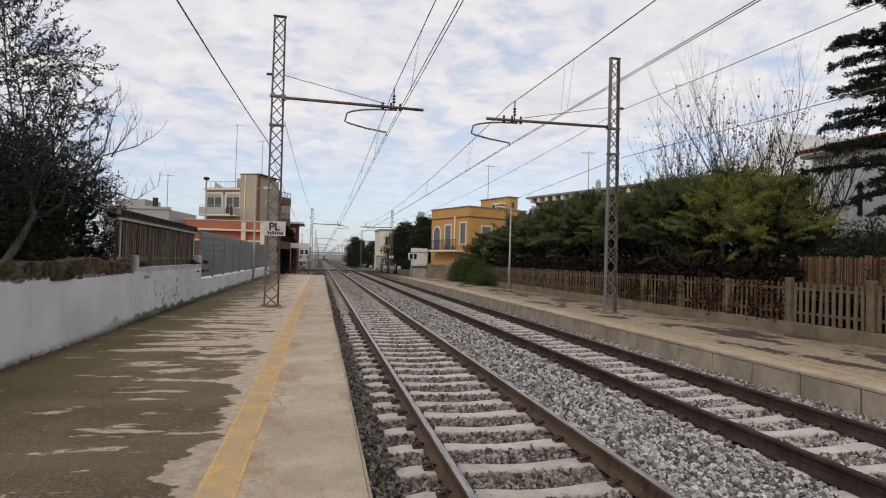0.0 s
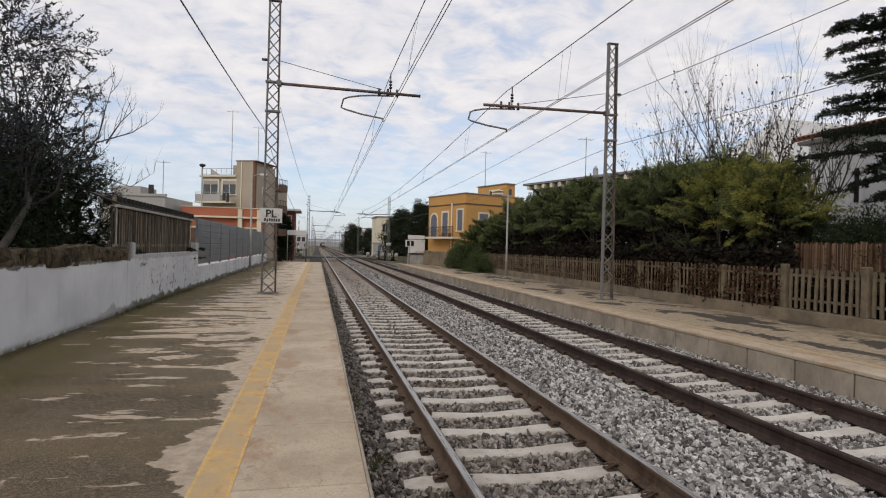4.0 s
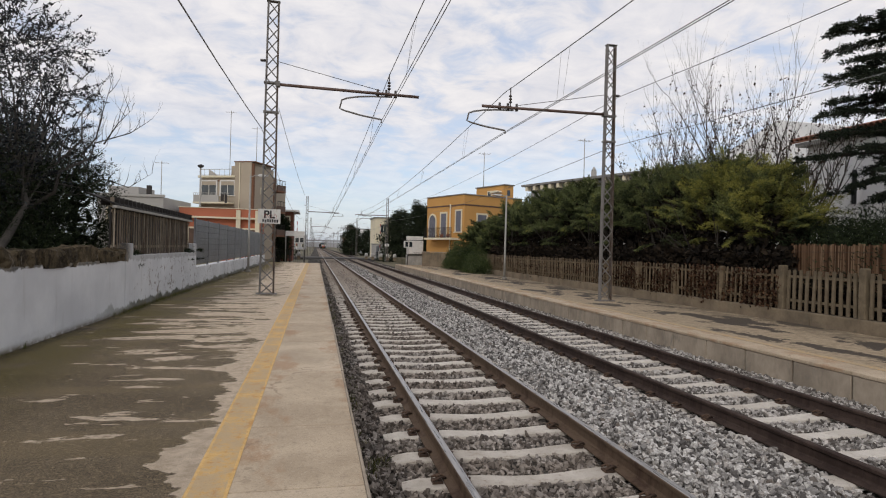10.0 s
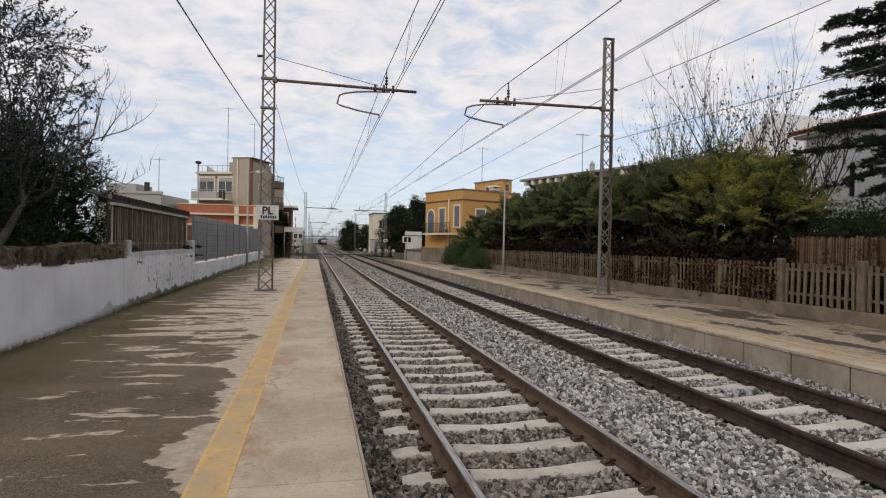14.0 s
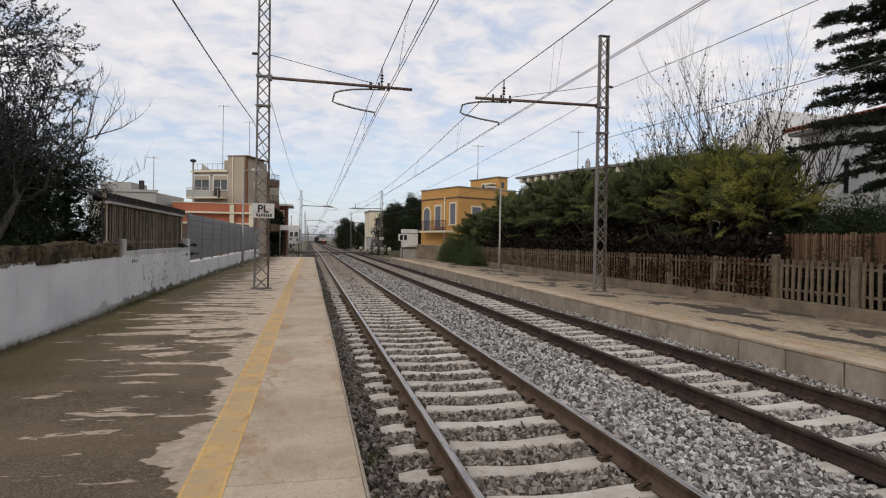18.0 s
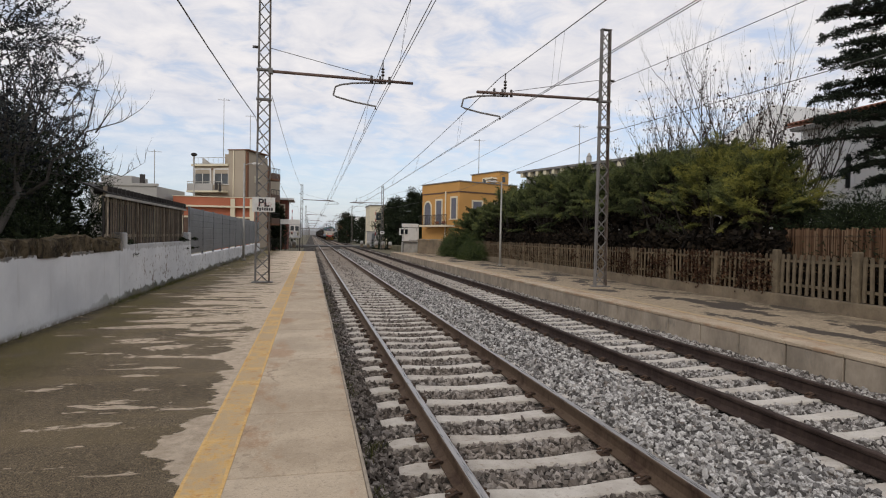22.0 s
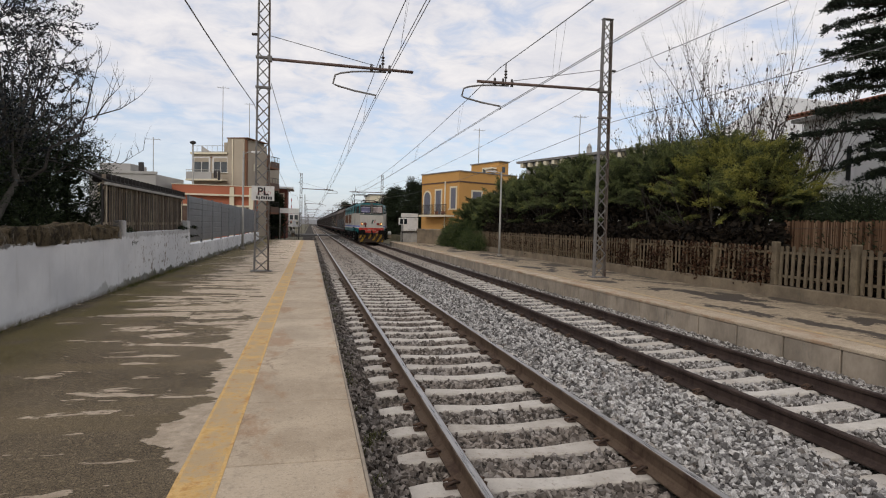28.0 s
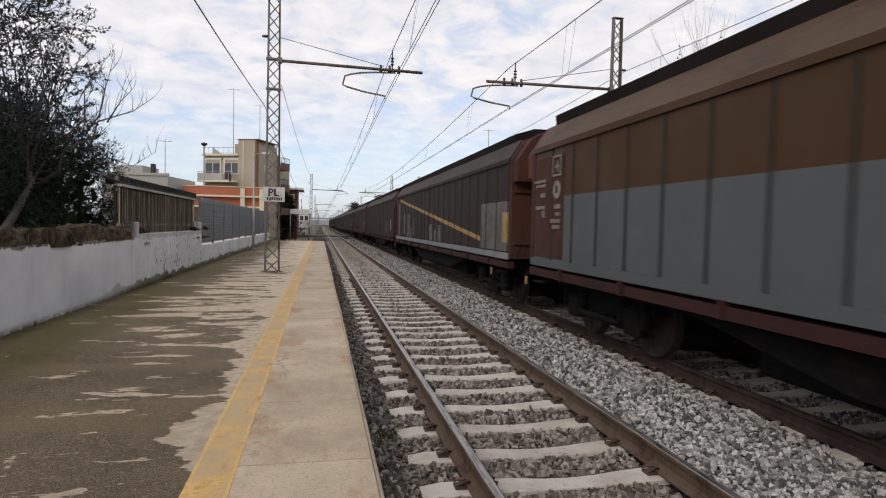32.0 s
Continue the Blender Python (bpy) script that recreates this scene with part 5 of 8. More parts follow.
def cab(t, flip):
    """Everything on one end: nose, windscreen, lamps, buffers, plough, doors."""
    def P(y):
        return LOCO_L - y if flip else y + FRONT

    def bx(name, x0, x1, y0, y1, z0, z1, mt, label="", c=0.01, parent=t):
        a, b = sorted((P(y0), P(y1)))
        return part(name, Geo().cham(x0, x1, a, b, z0, z1, c), mt, parent, label)

    def front(x, z, proud):
        return (x, P(cab_lean(0, z) - proud), z)

    def flank(k):
        def at(d, z, proud):
            tuck = 0.005 if z < 3.1 else 0.005 + 0.025 * (z - 3.1) / 0.16
            return (k * (cab_half(d) + proud - tuck), P(d + cab_lean(d, z)), z)
        return at
    part("nose_panel", shell(rounded(-NOSE + 0.012, NOSE - 0.012, 1.39, SILL - 0.01, 0.03), front, 0.014), NOSE_PAINT, t, "cream nose panel")
    bx("red_beam", -NOSE - 0.04, NOSE + 0.04, -0.10, 0.30, 0.93, 1.395, BEAM_RED, "chipped red buffer beam", 0.02)
    v = [(-NOSE - 0.005, 0.05), (NOSE + 0.005, 0.05), (cab_half(1.02) + 0.004, 1.02), (-cab_half(1.02) - 0.004, 1.02)]
    part("cab_skirt", Geo().prism([(x, P(y)) for x, y in v], 0.86, 1.08, axis="z"), LOCO_PAINT, t)
    part("windscreen_surround", shell(rounded(-NOSE + 0.03, NOSE - 0.03, SILL + 0.01, 3.40, 0.10), front, 0.010), SURROUND, t, "grimy grey windscreen surround")
    for x0, x1, pane in ((-0.965, -0.075, SHADE_BLUE), (0.075, 0.965, SHADE_PINK)):
        w = part("windscreen_frame", shell(rounded(x0, x1, 2.655, 3.285, 0.09), front, 0.026), RUBBER, t)
        part("windscreen", shell(rounded(x0 + 0.055, x1 - 0.055, 2.715, 3.225, 0.06), front, 0.032), pane, w, "pale reflecting cab windscreen")
        # Two thin pale strips paint the lines reflected in the glass.
        for z in (2.775, 3.165):
            part("reflection_line", shell([(x0 + 0.07, z), (x1 - 0.07, z), (x1 - 0.07, z + 0.014), (x0 + 0.07, z + 0.014)], front, 0.036, 0.004), EMBLEM_WHITE, w, "thin pale line painting a reflection on the windscreen")
        m_ = (x0 + x1) / 2
        part("wiper", Geo().tube([front(m_, 2.64, 0.05), front(m_ - 0.22, 2.76, 0.05), front(m_ + 0.1, 2.75, 0.05)], 0.012, 4), RUBBER, w)
    if not flip:
        r = random.Random(31)
        for i in range(26):
            x, z = r.uniform(-0.95, 0.95), r.choice((r.uniform(2.575, 2.65), r.uniform(3.30, 3.39)))
            w, h = r.uniform(0.02, 0.07), r.uniform(0.012, 0.04)
            part("paint_chip", shell(rounded(x - w, x + w, z - h, z + h, min(w, h) * 0.8, 2), front, 0.012, 0.006), ROOF_PAINT if i % 3 else NOSE_PAINT, t)
        for i in range(14):
            x, z = r.uniform(-0.98, 0.98), r.uniform(0.98, 1.36)
            w, h = r.uniform(0.02, 0.08), r.uniform(0.01, 0.03)
            part("paint_chip", Geo().prism(rounded(x - w, x + w, z - h, z + h, h * 0.8, 2), P(-0.103), P(-0.10)), BEAM_MARK, t, "bare patch in the red paint")
    bx("window_sill", -NOSE - 0.01, NOSE + 0.01, -0.045, 0.05, SILL - 0.035, SILL + 0.005, ROOF_PAINT)
    part("top_lamp", Geo().tube([(0, P(0.08), 3.42), (0, P(0.32), 3.44)], 0.125, 16), SURROUND, t)
    part("top_lens", Geo().tube([(0, P(0.03), 3.42), (0, P(0.085), 3.42)], [0.07, 0.105], 16), PORTHOLE, t, "pale unlit top lamp lens")
    for k in (-1, 1):
        part("lamp_housing", Geo().tube([(k * 0.82, P(0.0), 1.735), (k * 0.82, P(-0.10), 1.735)], [0.13, 0.115], 18), LAMP_BROWN, t, "brown headlamp housing")
        part("headlamp", Geo().tube([(k * 0.82, P(-0.09), 1.735), (k * 0.82, P(-0.108), 1.735)], 0.075, 16), LAMP_RED if flip else LAMP_ON, t, "" if flip else "lit warm headlamp")
        if not flip:
            part("bulb", Geo().tube([(k * 0.82 + 0.015, P(-0.10), 1.735), (k * 0.82 + 0.015, P(-0.116), 1.735)], [0.04, 0.025], 12), BULB, t, "bright bulb in the headlamp")
        ring = part("tail_lamp", Geo().tube([(k * 0.545, P(0.0), 1.73), (k * 0.545, P(-0.08), 1.73)], 0.122, 18), LAMP_BROWN, t)
        part("tail_lens", Geo().tube([(k * 0.545, P(-0.07), 1.73), (k * 0.545, P(-0.09), 1.73)], 0.10, 16), LAMP_RED, ring, "unlit red tail lens")
        bf = part("buffer", Geo().tube([(k * 0.86, P(-0.08), 1.03), (k * 0.86, P(-0.42), 1.03)], [0.15, 0.11], 14), LOCO_BLACK, t)
        bx("buffer_plate", k * 0.86 - 0.30, k * 0.86 + 0.30, -0.42, -0.48, 0.86, 1.20, LOCO_BLACK, "wide black buffer plate", 0.04, bf)
        for z in (1.12, 0.86, 0.60, 0.36):
            bx("step", k * 1.36 - 0.13, k * 1.36 + 0.12, 1.12, 1.55, z, z + 0.035, SURROUND, "worn grey step")
        for d in (1.08, 1.57):
            bx("step_side", k * 1.36 - 0.02, k * 1.36 + 0.12, d - 0.015, d + 0.015, 0.34, 1.35, LOCO_BLACK)
        at = flank(k)
        door = part("cab_door", shell(rounded(1.10, 1.56, 1.42, 3.30, 0.05), at, 0.012), LOCO_PAINT, t)
        for d in (1.085, 1.575):
            part("door_gap", shell([(d - 0.012, 1.42), (d + 0.012, 1.42), (d + 0.012, 3.28), (d - 0.012, 3.28)], at, 0.006), LOCO_BLACK, door)
        part("door_window", shell(rounded(1.17, 1.47, 2.66, 3.24, 0.05), at, 0.022), CAB_GLASS, door, "dark door window")
        part("door_sill", shell([(1.08, 1.37), (1.58, 1.37), (1.58, 1.42), (1.08, 1.42)], at, 0.03), LOCO_BLACK, door)
        part("door_handle", Geo().tube([at(1.14, 1.78, 0.03), at(1.50, 1.80, 0.03)], 0.014, 5), GALV, door)
        w = part("side_window_frame", shell(rounded(0.16, 0.92, 2.62, 3.29, 0.11), at, 0.010), ROOF_PAINT, t)
        part("side_window", shell(rounded(0.20, 0.88, 2.67, 3.25, 0.09), at, 0.020), CAB_GLASS, w, "dark cab side window")
        for d in (1.05, 1.60):
            a, b = at(d, 1.38, 0.065), at(d, 2.86, 0.065)
            part("handrail", Geo().tube([at(d, 1.38, 0), a, b, at(d, 2.86, 0)], 0.017, 6), GALV, t)
        if k < 0 and not flip:
            r = random.Random(12)
            pts = [at(0.72 - 0.055 * i, 1.66 + (0.0 if i % 2 else 0.16) + r.uniform(-0.03, 0.05), 0.004) for i in range(12)]
            part("scrawl", Geo().tube(pts, 0.009, 4), SCRAWL, t, "faded grey scrawled paint")
    part("jumper_cable", Geo().tube([(0.98, P(-0.12), 0.90), (0.94, P(-0.30), 0.55), (1.02, P(-0.30), 0.30), (1.16, P(-0.28), 0.36), (1.18, P(-0.16), 0.70), (1.14, P(-0.05), 0.92)], 0.026, 6), RUBBER, t, "black looped jumper cable")
    part("marker_lamp", Geo().tube([(-0.53, P(-0.01), 1.58), (-0.53, P(-0.10), 1.53)], [0.05, 0.07], 10), LOCO_BLACK, t)
    # the snow plough with its slanting warning stripes
    part("plough", Geo().prism([(-1.06, 0.14), (1.06, 0.14), (1.11, 0.30), (1.11, 0.74), (0.9, 0.90), (-0.9, 0.90), (-1.11, 0.74), (-1.11, 0.30)], *sorted((P(-0.02), P(0.10)))), PLOUGH, t, "dirty brown snow plough")
    for x, w, z0, z1 in ((-1.08, 0.13, 0.50, 0.74), (-0.98, 0.20, 0.18, 0.74), (-0.34, 0.17, 0.42, 0.86), (0.08, 0.18, 0.30, 0.88), (0.44, 0.20, 0.18, 0.86), (0.84, 0.18, 0.16, 0.50)):
        s = 0.62 * (z1 - z0)
        q = [(max(-1.10, min(1.10, a)), b) for a, b in ((x, z0), (x + w, z0), (x + w + s, z1), (x + s, z1))]
        part("warning_stripe", Geo().prism(q, *sorted((P(-0.03), P(-0.015)))), STRIPE_Y, t, "worn slanted yellow warning stripe")
    part("coupling", Geo().tube([(0, P(-0.1), 1.06), (0.02, P(-0.34), 1.0), (0.02, P(-0.34), 0.62)], 0.06, 8), LOCO_BLACK, t)
    part("coupling_hook", Geo().tube([(0.0, P(-0.1), 1.1), (0.0, P(-0.26), 1.14), (0.0, P(-0.3), 1.04)], 0.05, 8), LOCO_BLACK, t)
    for x in (-0.42, 0.3, 0.92, -0.75):
        part("brake_hose", Geo().tube([(x, P(-0.08), 0.98), (x, P(-0.25), 0.80), (x + 0.08, P(-0.22), 0.5), (x + 0.14, P(-0.1), 0.42)], 0.03, 6), RUBBER, t)
    f = -1 if flip else 1
    for c, x, z, w, h in ((EMBLEM_GREEN, 0.10, 1.96, 0.13, 0.28), (EMBLEM_WHITE, 0.19, 1.95, 0.06, 0.25), (EMBLEM_RED, 0.255, 1.93, 0.09, 0.20), (EMBLEM_GREEN, 0.245, 2.075, 0.24, 0.05)):
        s = 0.22 * h
        q = [(f * a, b) for a, b in ((x - w / 2 - s, z - h / 2), (x + w / 2 - s, z - h / 2), (x + w / 2 + s, z + h / 2), (x - w / 2 + s, z + h / 2))]
        part("emblem", Geo().prism(q, *sorted((P(-0.016), P(-0.021)))), c, t, "slanted emblem shape")
    part("lettering_bar", Geo().box(*sorted((f * -0.06, f * 0.18)), *sorted((P(-0.016), P(-0.02))), 1.735, 1.77), BLACK_SIGN, t)
    for i in range(7):
        part("number_bar", Geo().box(-0.30 + i * 0.1, -0.245 + i * 0.1, *sorted((P(-0.102), P(-0.106))), 1.15, 1.25), BEAM_MARK, t)
    for i, x in enumerate((0.18, 0.52)):
        part("air_horn", Geo().tube([(x, P(0.50), 3.64), (x + 0.36, P(0.34), 3.70)], [0.018, 0.042], 8), LOCO_BLACK, t)


def collector(p, y, top, half, drop):
    """Two bowed strips with down-turned ends on a light head."""
    for d in (-0.14, 0.14):
        bow = [(-half, y + d, top - drop), (-half * 0.86, y + d, top - drop * 0.3), (-half * 0.62, y + d, top), (half * 0.62, y + d, top), (half * 0.86, y + d, top - drop * 0.3), (half, y + d, top - drop)]
        part("collector_strip", Geo().tube(bow, 0.025, 6), LOCO_BLACK, p)


def folded_pantograph(t, y):
    p = part("pantograph", Geo().box(-0.45, 0.45, y - 0.55, y + 0.55, 3.66, 3.71), PANTO_RED, t, "red folded pantograph")
    for x in (-0.4, 0.4):
        for d in (-0.45, 0.45):
            part("insulator", Geo().tube([(x, y + d, 3.5), (x, y + d, 3.67)], 0.05, 8), CERAMIC, p)
        for s in (-1, 1):
            part("lower_arm", Geo().tube([(x, y + s * 0.4, 3.72), (x * 0.9, y + s * 1.3, 3.80)], 0.028, 6), PANTO_RED, p)
            part("upper_arm", Geo().tube([(x * 0.9, y + s * 1.3, 3.80), (x * 0.9, y + s * 0.06, 3.82)], 0.022, 6), PANTO_RED, p)
    collector(p, y, 3.87, 0.72, 0.18)


def raised_pantograph(t, y):
    """A scissor frame on four stout lower arms."""
    g = Geo()
    for k in (-1, 1):
        g.box(k * 0.66 - 0.04, k * 0.66 + 0.04, y - 0.78, y + 0.78, 3.77, 3.83)
        g.box(-0.66, 0.66, y + k * 0.7 - 0.035, y + k * 0.7 + 0.035, 3.77, 3.82)
    p = part("pantograph", g, LOCO_BLACK, t, "raised dark pantograph with red lower arms")
    for x in (-0.62, 0.62):
        for s in (-1, 1):
            part("insulator", Geo().tube([(x, y + s * 0.6, 3.5), (x, y + s * 0.6, 3.78)], 0.055, 8), CERAMIC, p)
            part("lower_arm", Geo().tube([(x, y + s * 0.68, 3.84), (x, y + s * 1.38, 4.24)], [0.055, 0.038], 8), PANTO_RED, p, "dull red lower arm")
            part("knee_joint", Geo().tube([(x - 0.05, y + s * 1.40, 4.26), (x + 0.05, y + s * 1.40, 4.26)], 0.055, 8), LOCO_BLACK, p)
            part("upper_arm", Geo().tube([(x, y + s * 1.40, 4.27), (x * 0.85, y + s * 0.12, 4.80)], 0.017, 6), LOCO_BLACK, p)
    for s in (-1, 1):
        part("cross_tube", Geo().tube([(-0.62, y + s * 1.40, 4.26), (0.62, y + s * 1.40, 4.26)], 0.018, 6), LOCO_BLACK, p)
    for x in (-0.53, 0.53):
        part("head_bracket", Geo().tube([(x, y - 0.16, 4.80), (x * 1.05, y, 4.90), (x, y + 0.16, 4.80)], 0.03, 6), LOCO_BLACK, p)
    collector(p, y, 4.95, 0.82, 0.24)


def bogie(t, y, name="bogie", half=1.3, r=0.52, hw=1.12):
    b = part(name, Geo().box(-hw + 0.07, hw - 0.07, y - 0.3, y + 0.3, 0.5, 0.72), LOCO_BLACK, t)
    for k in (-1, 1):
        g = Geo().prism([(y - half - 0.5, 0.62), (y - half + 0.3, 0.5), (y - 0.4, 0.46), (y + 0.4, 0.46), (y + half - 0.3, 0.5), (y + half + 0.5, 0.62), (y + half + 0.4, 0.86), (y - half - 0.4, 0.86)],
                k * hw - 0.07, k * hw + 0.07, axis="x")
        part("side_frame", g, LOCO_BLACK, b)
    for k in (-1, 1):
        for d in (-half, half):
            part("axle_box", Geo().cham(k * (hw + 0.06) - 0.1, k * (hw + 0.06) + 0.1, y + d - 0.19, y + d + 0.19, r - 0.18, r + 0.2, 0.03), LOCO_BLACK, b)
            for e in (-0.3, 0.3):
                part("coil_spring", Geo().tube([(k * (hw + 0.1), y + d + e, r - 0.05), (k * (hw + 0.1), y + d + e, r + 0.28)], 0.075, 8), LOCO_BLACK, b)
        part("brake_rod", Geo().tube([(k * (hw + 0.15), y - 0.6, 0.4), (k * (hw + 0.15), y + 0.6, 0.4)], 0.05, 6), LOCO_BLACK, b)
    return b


LOCO_WHEELS, WAGON_WHEELS = [], []


def locomotive():
    t = thing("locomotive", "teal and cream electric locomotive with rusty side grilles hauling wagons", "locomotive")
    half_body(t, False, "front_body")
    half_body(t, True, "rear_body")
    part("bellows", Geo().cham(-HW + 0.02, HW - 0.02, MID - 0.16, MID + 0.16, 0.72, 3.50, 0.03), RUBBER, t, "black rubber bellows")
    for y in (0, 1):
        cab(t, bool(y))
    for k in (-1, 1):
        for c in (13.42, 12.02, 10.52, 9.02, 7.86, 6.39, 4.86, 3.40):
            pane = part("porthole", Geo().tube([(k * (HW - 0.01), c, 3.02), (k * (HW + 0.012), c, 3.02)], 0.18, 20), PORTHOLE, t)
            ring = []
            for i in range(21):
                a = 2 * math.pi * i / 20
                ring.append((k * (HW + 0.012), c + 0.19 * math.cos(a), 3.02 + 0.19 * math.sin(a)))
            part("porthole_rim", Geo().tube(ring, 0.018, 5, False), ROOF_PAINT, pane)
        for a, b in ((8.95, 10.29), (10.83, 12.21), (12.40, 13.68), (6.33, 7.65), (4.50, 5.85)):
            gr = on_side(a, b, 1.79, 2.55, GRILLE, "grille", t, k, 0.018, "rusted ventilation grille cover")
            for y0, y1, z0, z1 in ((a - 0.02, b + 0.02, 1.765, 1.79), (a - 0.02, b + 0.02, 2.55, 2.575), (a - 0.02, a, 1.79, 2.55), (b, b + 0.02, 1.79, 2.55)):
                on_side(y0, y1, z0, z1, GRILLE_EDGE, "grille_frame", gr, k, 0.026)
            for i in range(3):
                y = a + (b - a) * (i + 0.5) / 3
                on_side(y - 0.05, y + 0.05, 2.60, 2.612, LOCO_BLACK, "grille_hinge", gr, k, 0.012)
        for a, b in ((2.4, 3.9), (4.3, 5.9), (6.25, 7.85), (8.9, 10.5), (10.85, 12.2), (12.5, 13.6)):
            part("gutter", Geo().tube([(k * (HW + 0.005), a, 1.69), (k * (HW + 0.005), b, 1.69)], 0.012, 4), LOCO_BLACK, t)
        g = Geo().box(k * 1.3 - 0.06, k * 1.3 + 0.06, 0.4, MID - 0.3, 0.92, 1.07).box(k * 1.3 - 0.06, k * 1.3 + 0.06, MID + 0.3, LOCO_L - 0.4, 0.92, 1.07)
        part("sole_bar", g, LOCO_BLACK, t)
        for y in (5.3, 7.4, 9.1, 11.2):
            part("equipment_box", Geo().cham(k * 1.2 - 0.2, k * 1.2 + 0.12, y - 0.3, y + 0.3, 0.5, 0.95, 0.03), LOCO_BLACK, t)
        on_side(14.25, 14.62, 1.40, 1.74, GRILLE_EDGE, "vent_box", t, k, 0.02, "small rusty vent box")
        on_side(13.98, 14.3, 2.98, 3.24, ROOF_PAINT, "vent_plate", t, k, 0.014)
        for y in (2.95, 6.0, 10.85):
            on_side(y, y + 0.12, 3.08, 3.2, ROOF_PAINT, "vent_plate", t, k, 0.014)
        on_side(13.66, 13.80, 3.02, 3.20, ROOF_PAINT, "vent_plate", t, k, 0.014)
        for y in (4.50, 12.40):
            part("drain_cowl", Geo().prism(rounded(y - 0.10, y + 0.10, 2.93, 3.16, 0.08), *sorted((k * (HW - 0.02), k * (HW + 0.03))), axis="x"), COWL, t, "dark oval cowl")
        for y in (14.35, 14.6, 14.85):
            on_side(y - 0.09, y + 0.08, 1.83, 1.90, PORTHOLE, "lettering_bar", t, k, 0.012) if y < 14.7 else None
        for r in (2.9, 13.6):
            part("rain_strip", Geo().tube([(k * (HW - 0.05), 0.9, 3.34), (k * (HW - 0.05), MID - 0.2, 3.34)] if r < 5 else [(k * (HW - 0.05), MID + 0.2, 3.34), (k * (HW - 0.05), LOCO_L - 0.9, 3.34)], 0.02, 5), ROOF_PAINT, t)
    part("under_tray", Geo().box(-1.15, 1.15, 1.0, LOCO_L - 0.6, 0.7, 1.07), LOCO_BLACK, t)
    # Solid boxes added to keep daylight out from under the body.
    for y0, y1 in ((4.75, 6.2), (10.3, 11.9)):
        part("underbody_light_block", Geo().cham(-1.1, 1.1, y0, y1, 0.28, 0.75, 0.04), LOCO_BLACK, t)
    for k in (-1, 1):
        part("air_pipe", Geo().tube([(k * 1.36, 2.2, 0.9), (k * 1.36, LOCO_L - 2.2, 0.9)], 0.022, 5), LOCO_BLACK, t)
    part("roof_duct", Geo().cham(-0.75, 0.75, 3.4, MID - 0.4, 3.5, 3.68, 0.05), ROOF_PAINT, t)
    part("roof_duct", Geo().cham(-0.75, 0.75, MID + 0.4, LOCO_L - 3.4, 3.5, 3.68, 0.05), ROOF_PAINT, t)
    for x in (-1.0, 1.0):
        for a, b in ((4.6, MID - 0.3), (MID + 0.25, 10.4)):
            part("roof_walkway", Geo().box(x - 0.16, x + 0.16, a, b, 3.57, 3.63), LOCO_BLACK, t)
        for a, b in ((1.6, 4.4), (10.6, 14.85)):
            rail = part("roof_rail", Geo().tube([(x * 1.14, a, 3.62), (x * 1.14, b, 3.62)], 0.012, 5), LOCO_BLACK, t)
            for i in range(5):
                y = a + (b - a) * i / 4
                part("rail_post", Geo().box(x * 1.14 - 0.014, x * 1.14 + 0.014, y - 0.02, y + 0.02, 3.42, 3.62), LOCO_BLACK, rail)
    folded_pantograph(t, 3.0)
    raised_pantograph(t, 13.9)
    for y in (5.2, 7.0, 9.6, 11.4):
        part("roof_insulator", Geo().tube([(0.3, y, 3.6), (0.3, y, 3.9)], [0.09, 0.05], 8), CERAMIC, t)
    part("roof_busbar", Geo().tube([(0.3, 5.0, 3.9), (0.3, 11.4, 3.9)], 0.015, 5), WIRE, t)
    for y in (2.9, MID, LOCO_L - 2.6):
        b = bogie(t, y)
        # The motor boxes also close the space where light would pass.
        for d in (-0.72, 0.72):
            part("traction_motor", Geo().cham(-0.6, 0.6, y + d - 0.42, y + d + 0.42, 0.16, 0.78, 0.08), LOCO_BLACK, b)
        for k in (-1, 1):
            part("brake_cylinder", Geo().tube([(k * 1.22, y - 0.25, 0.66), (k * 1.22, y + 0.3, 0.66)], 0.11, 10), LOCO_BLACK, b)
            part("sand_box", Geo().cham(k * 1.2 - 0.1, k * 1.2 + 0.1, y - 2.02, y - 1.82, 0.42, 0.92, 0.03), LOCO_BLACK, b)
            part("sand_pipe", Geo().tube([(k * 1.15, y - 1.92, 0.42), (k * 0.9, y - 1.85, 0.12)], 0.02, 5), LOCO_BLACK, b)
            part("brake_block", Geo().cham(k * 0.78 - 0.05, k * 0.78 + 0.06, y - 0.74, y - 0.64, 0.3, 0.75, 0.02), LOCO_BLACK, b)
            part("brake_block", Geo().cham(k * 0.78 - 0.05, k * 0.78 + 0.06, y + 0.64, y + 0.74, 0.3, 0.75, 0.02), LOCO_BLACK, b)
            part("axle_damper", Geo().tube([(k * 1.27, y - 1.3, 0.34), (k * 1.27, y - 0.55, 0.44)], 0.045, 8), PANTO_RED if y > 8 else LOCO_BLACK, b, "dull red damper" if y > 8 else "")
        for d in (-1.3, 1.3):
            LOCO_WHEELS.append(wheelset(t, y + d))
    return t


WAGON_L, WHW = 18.1, 1.45
# Joint strips whose dark colour stands in for shade between the panels.
SEAM = plain("shaded_panel_joint", (0.026, 0.021, 0.018), 0.85, 0, 0.3)


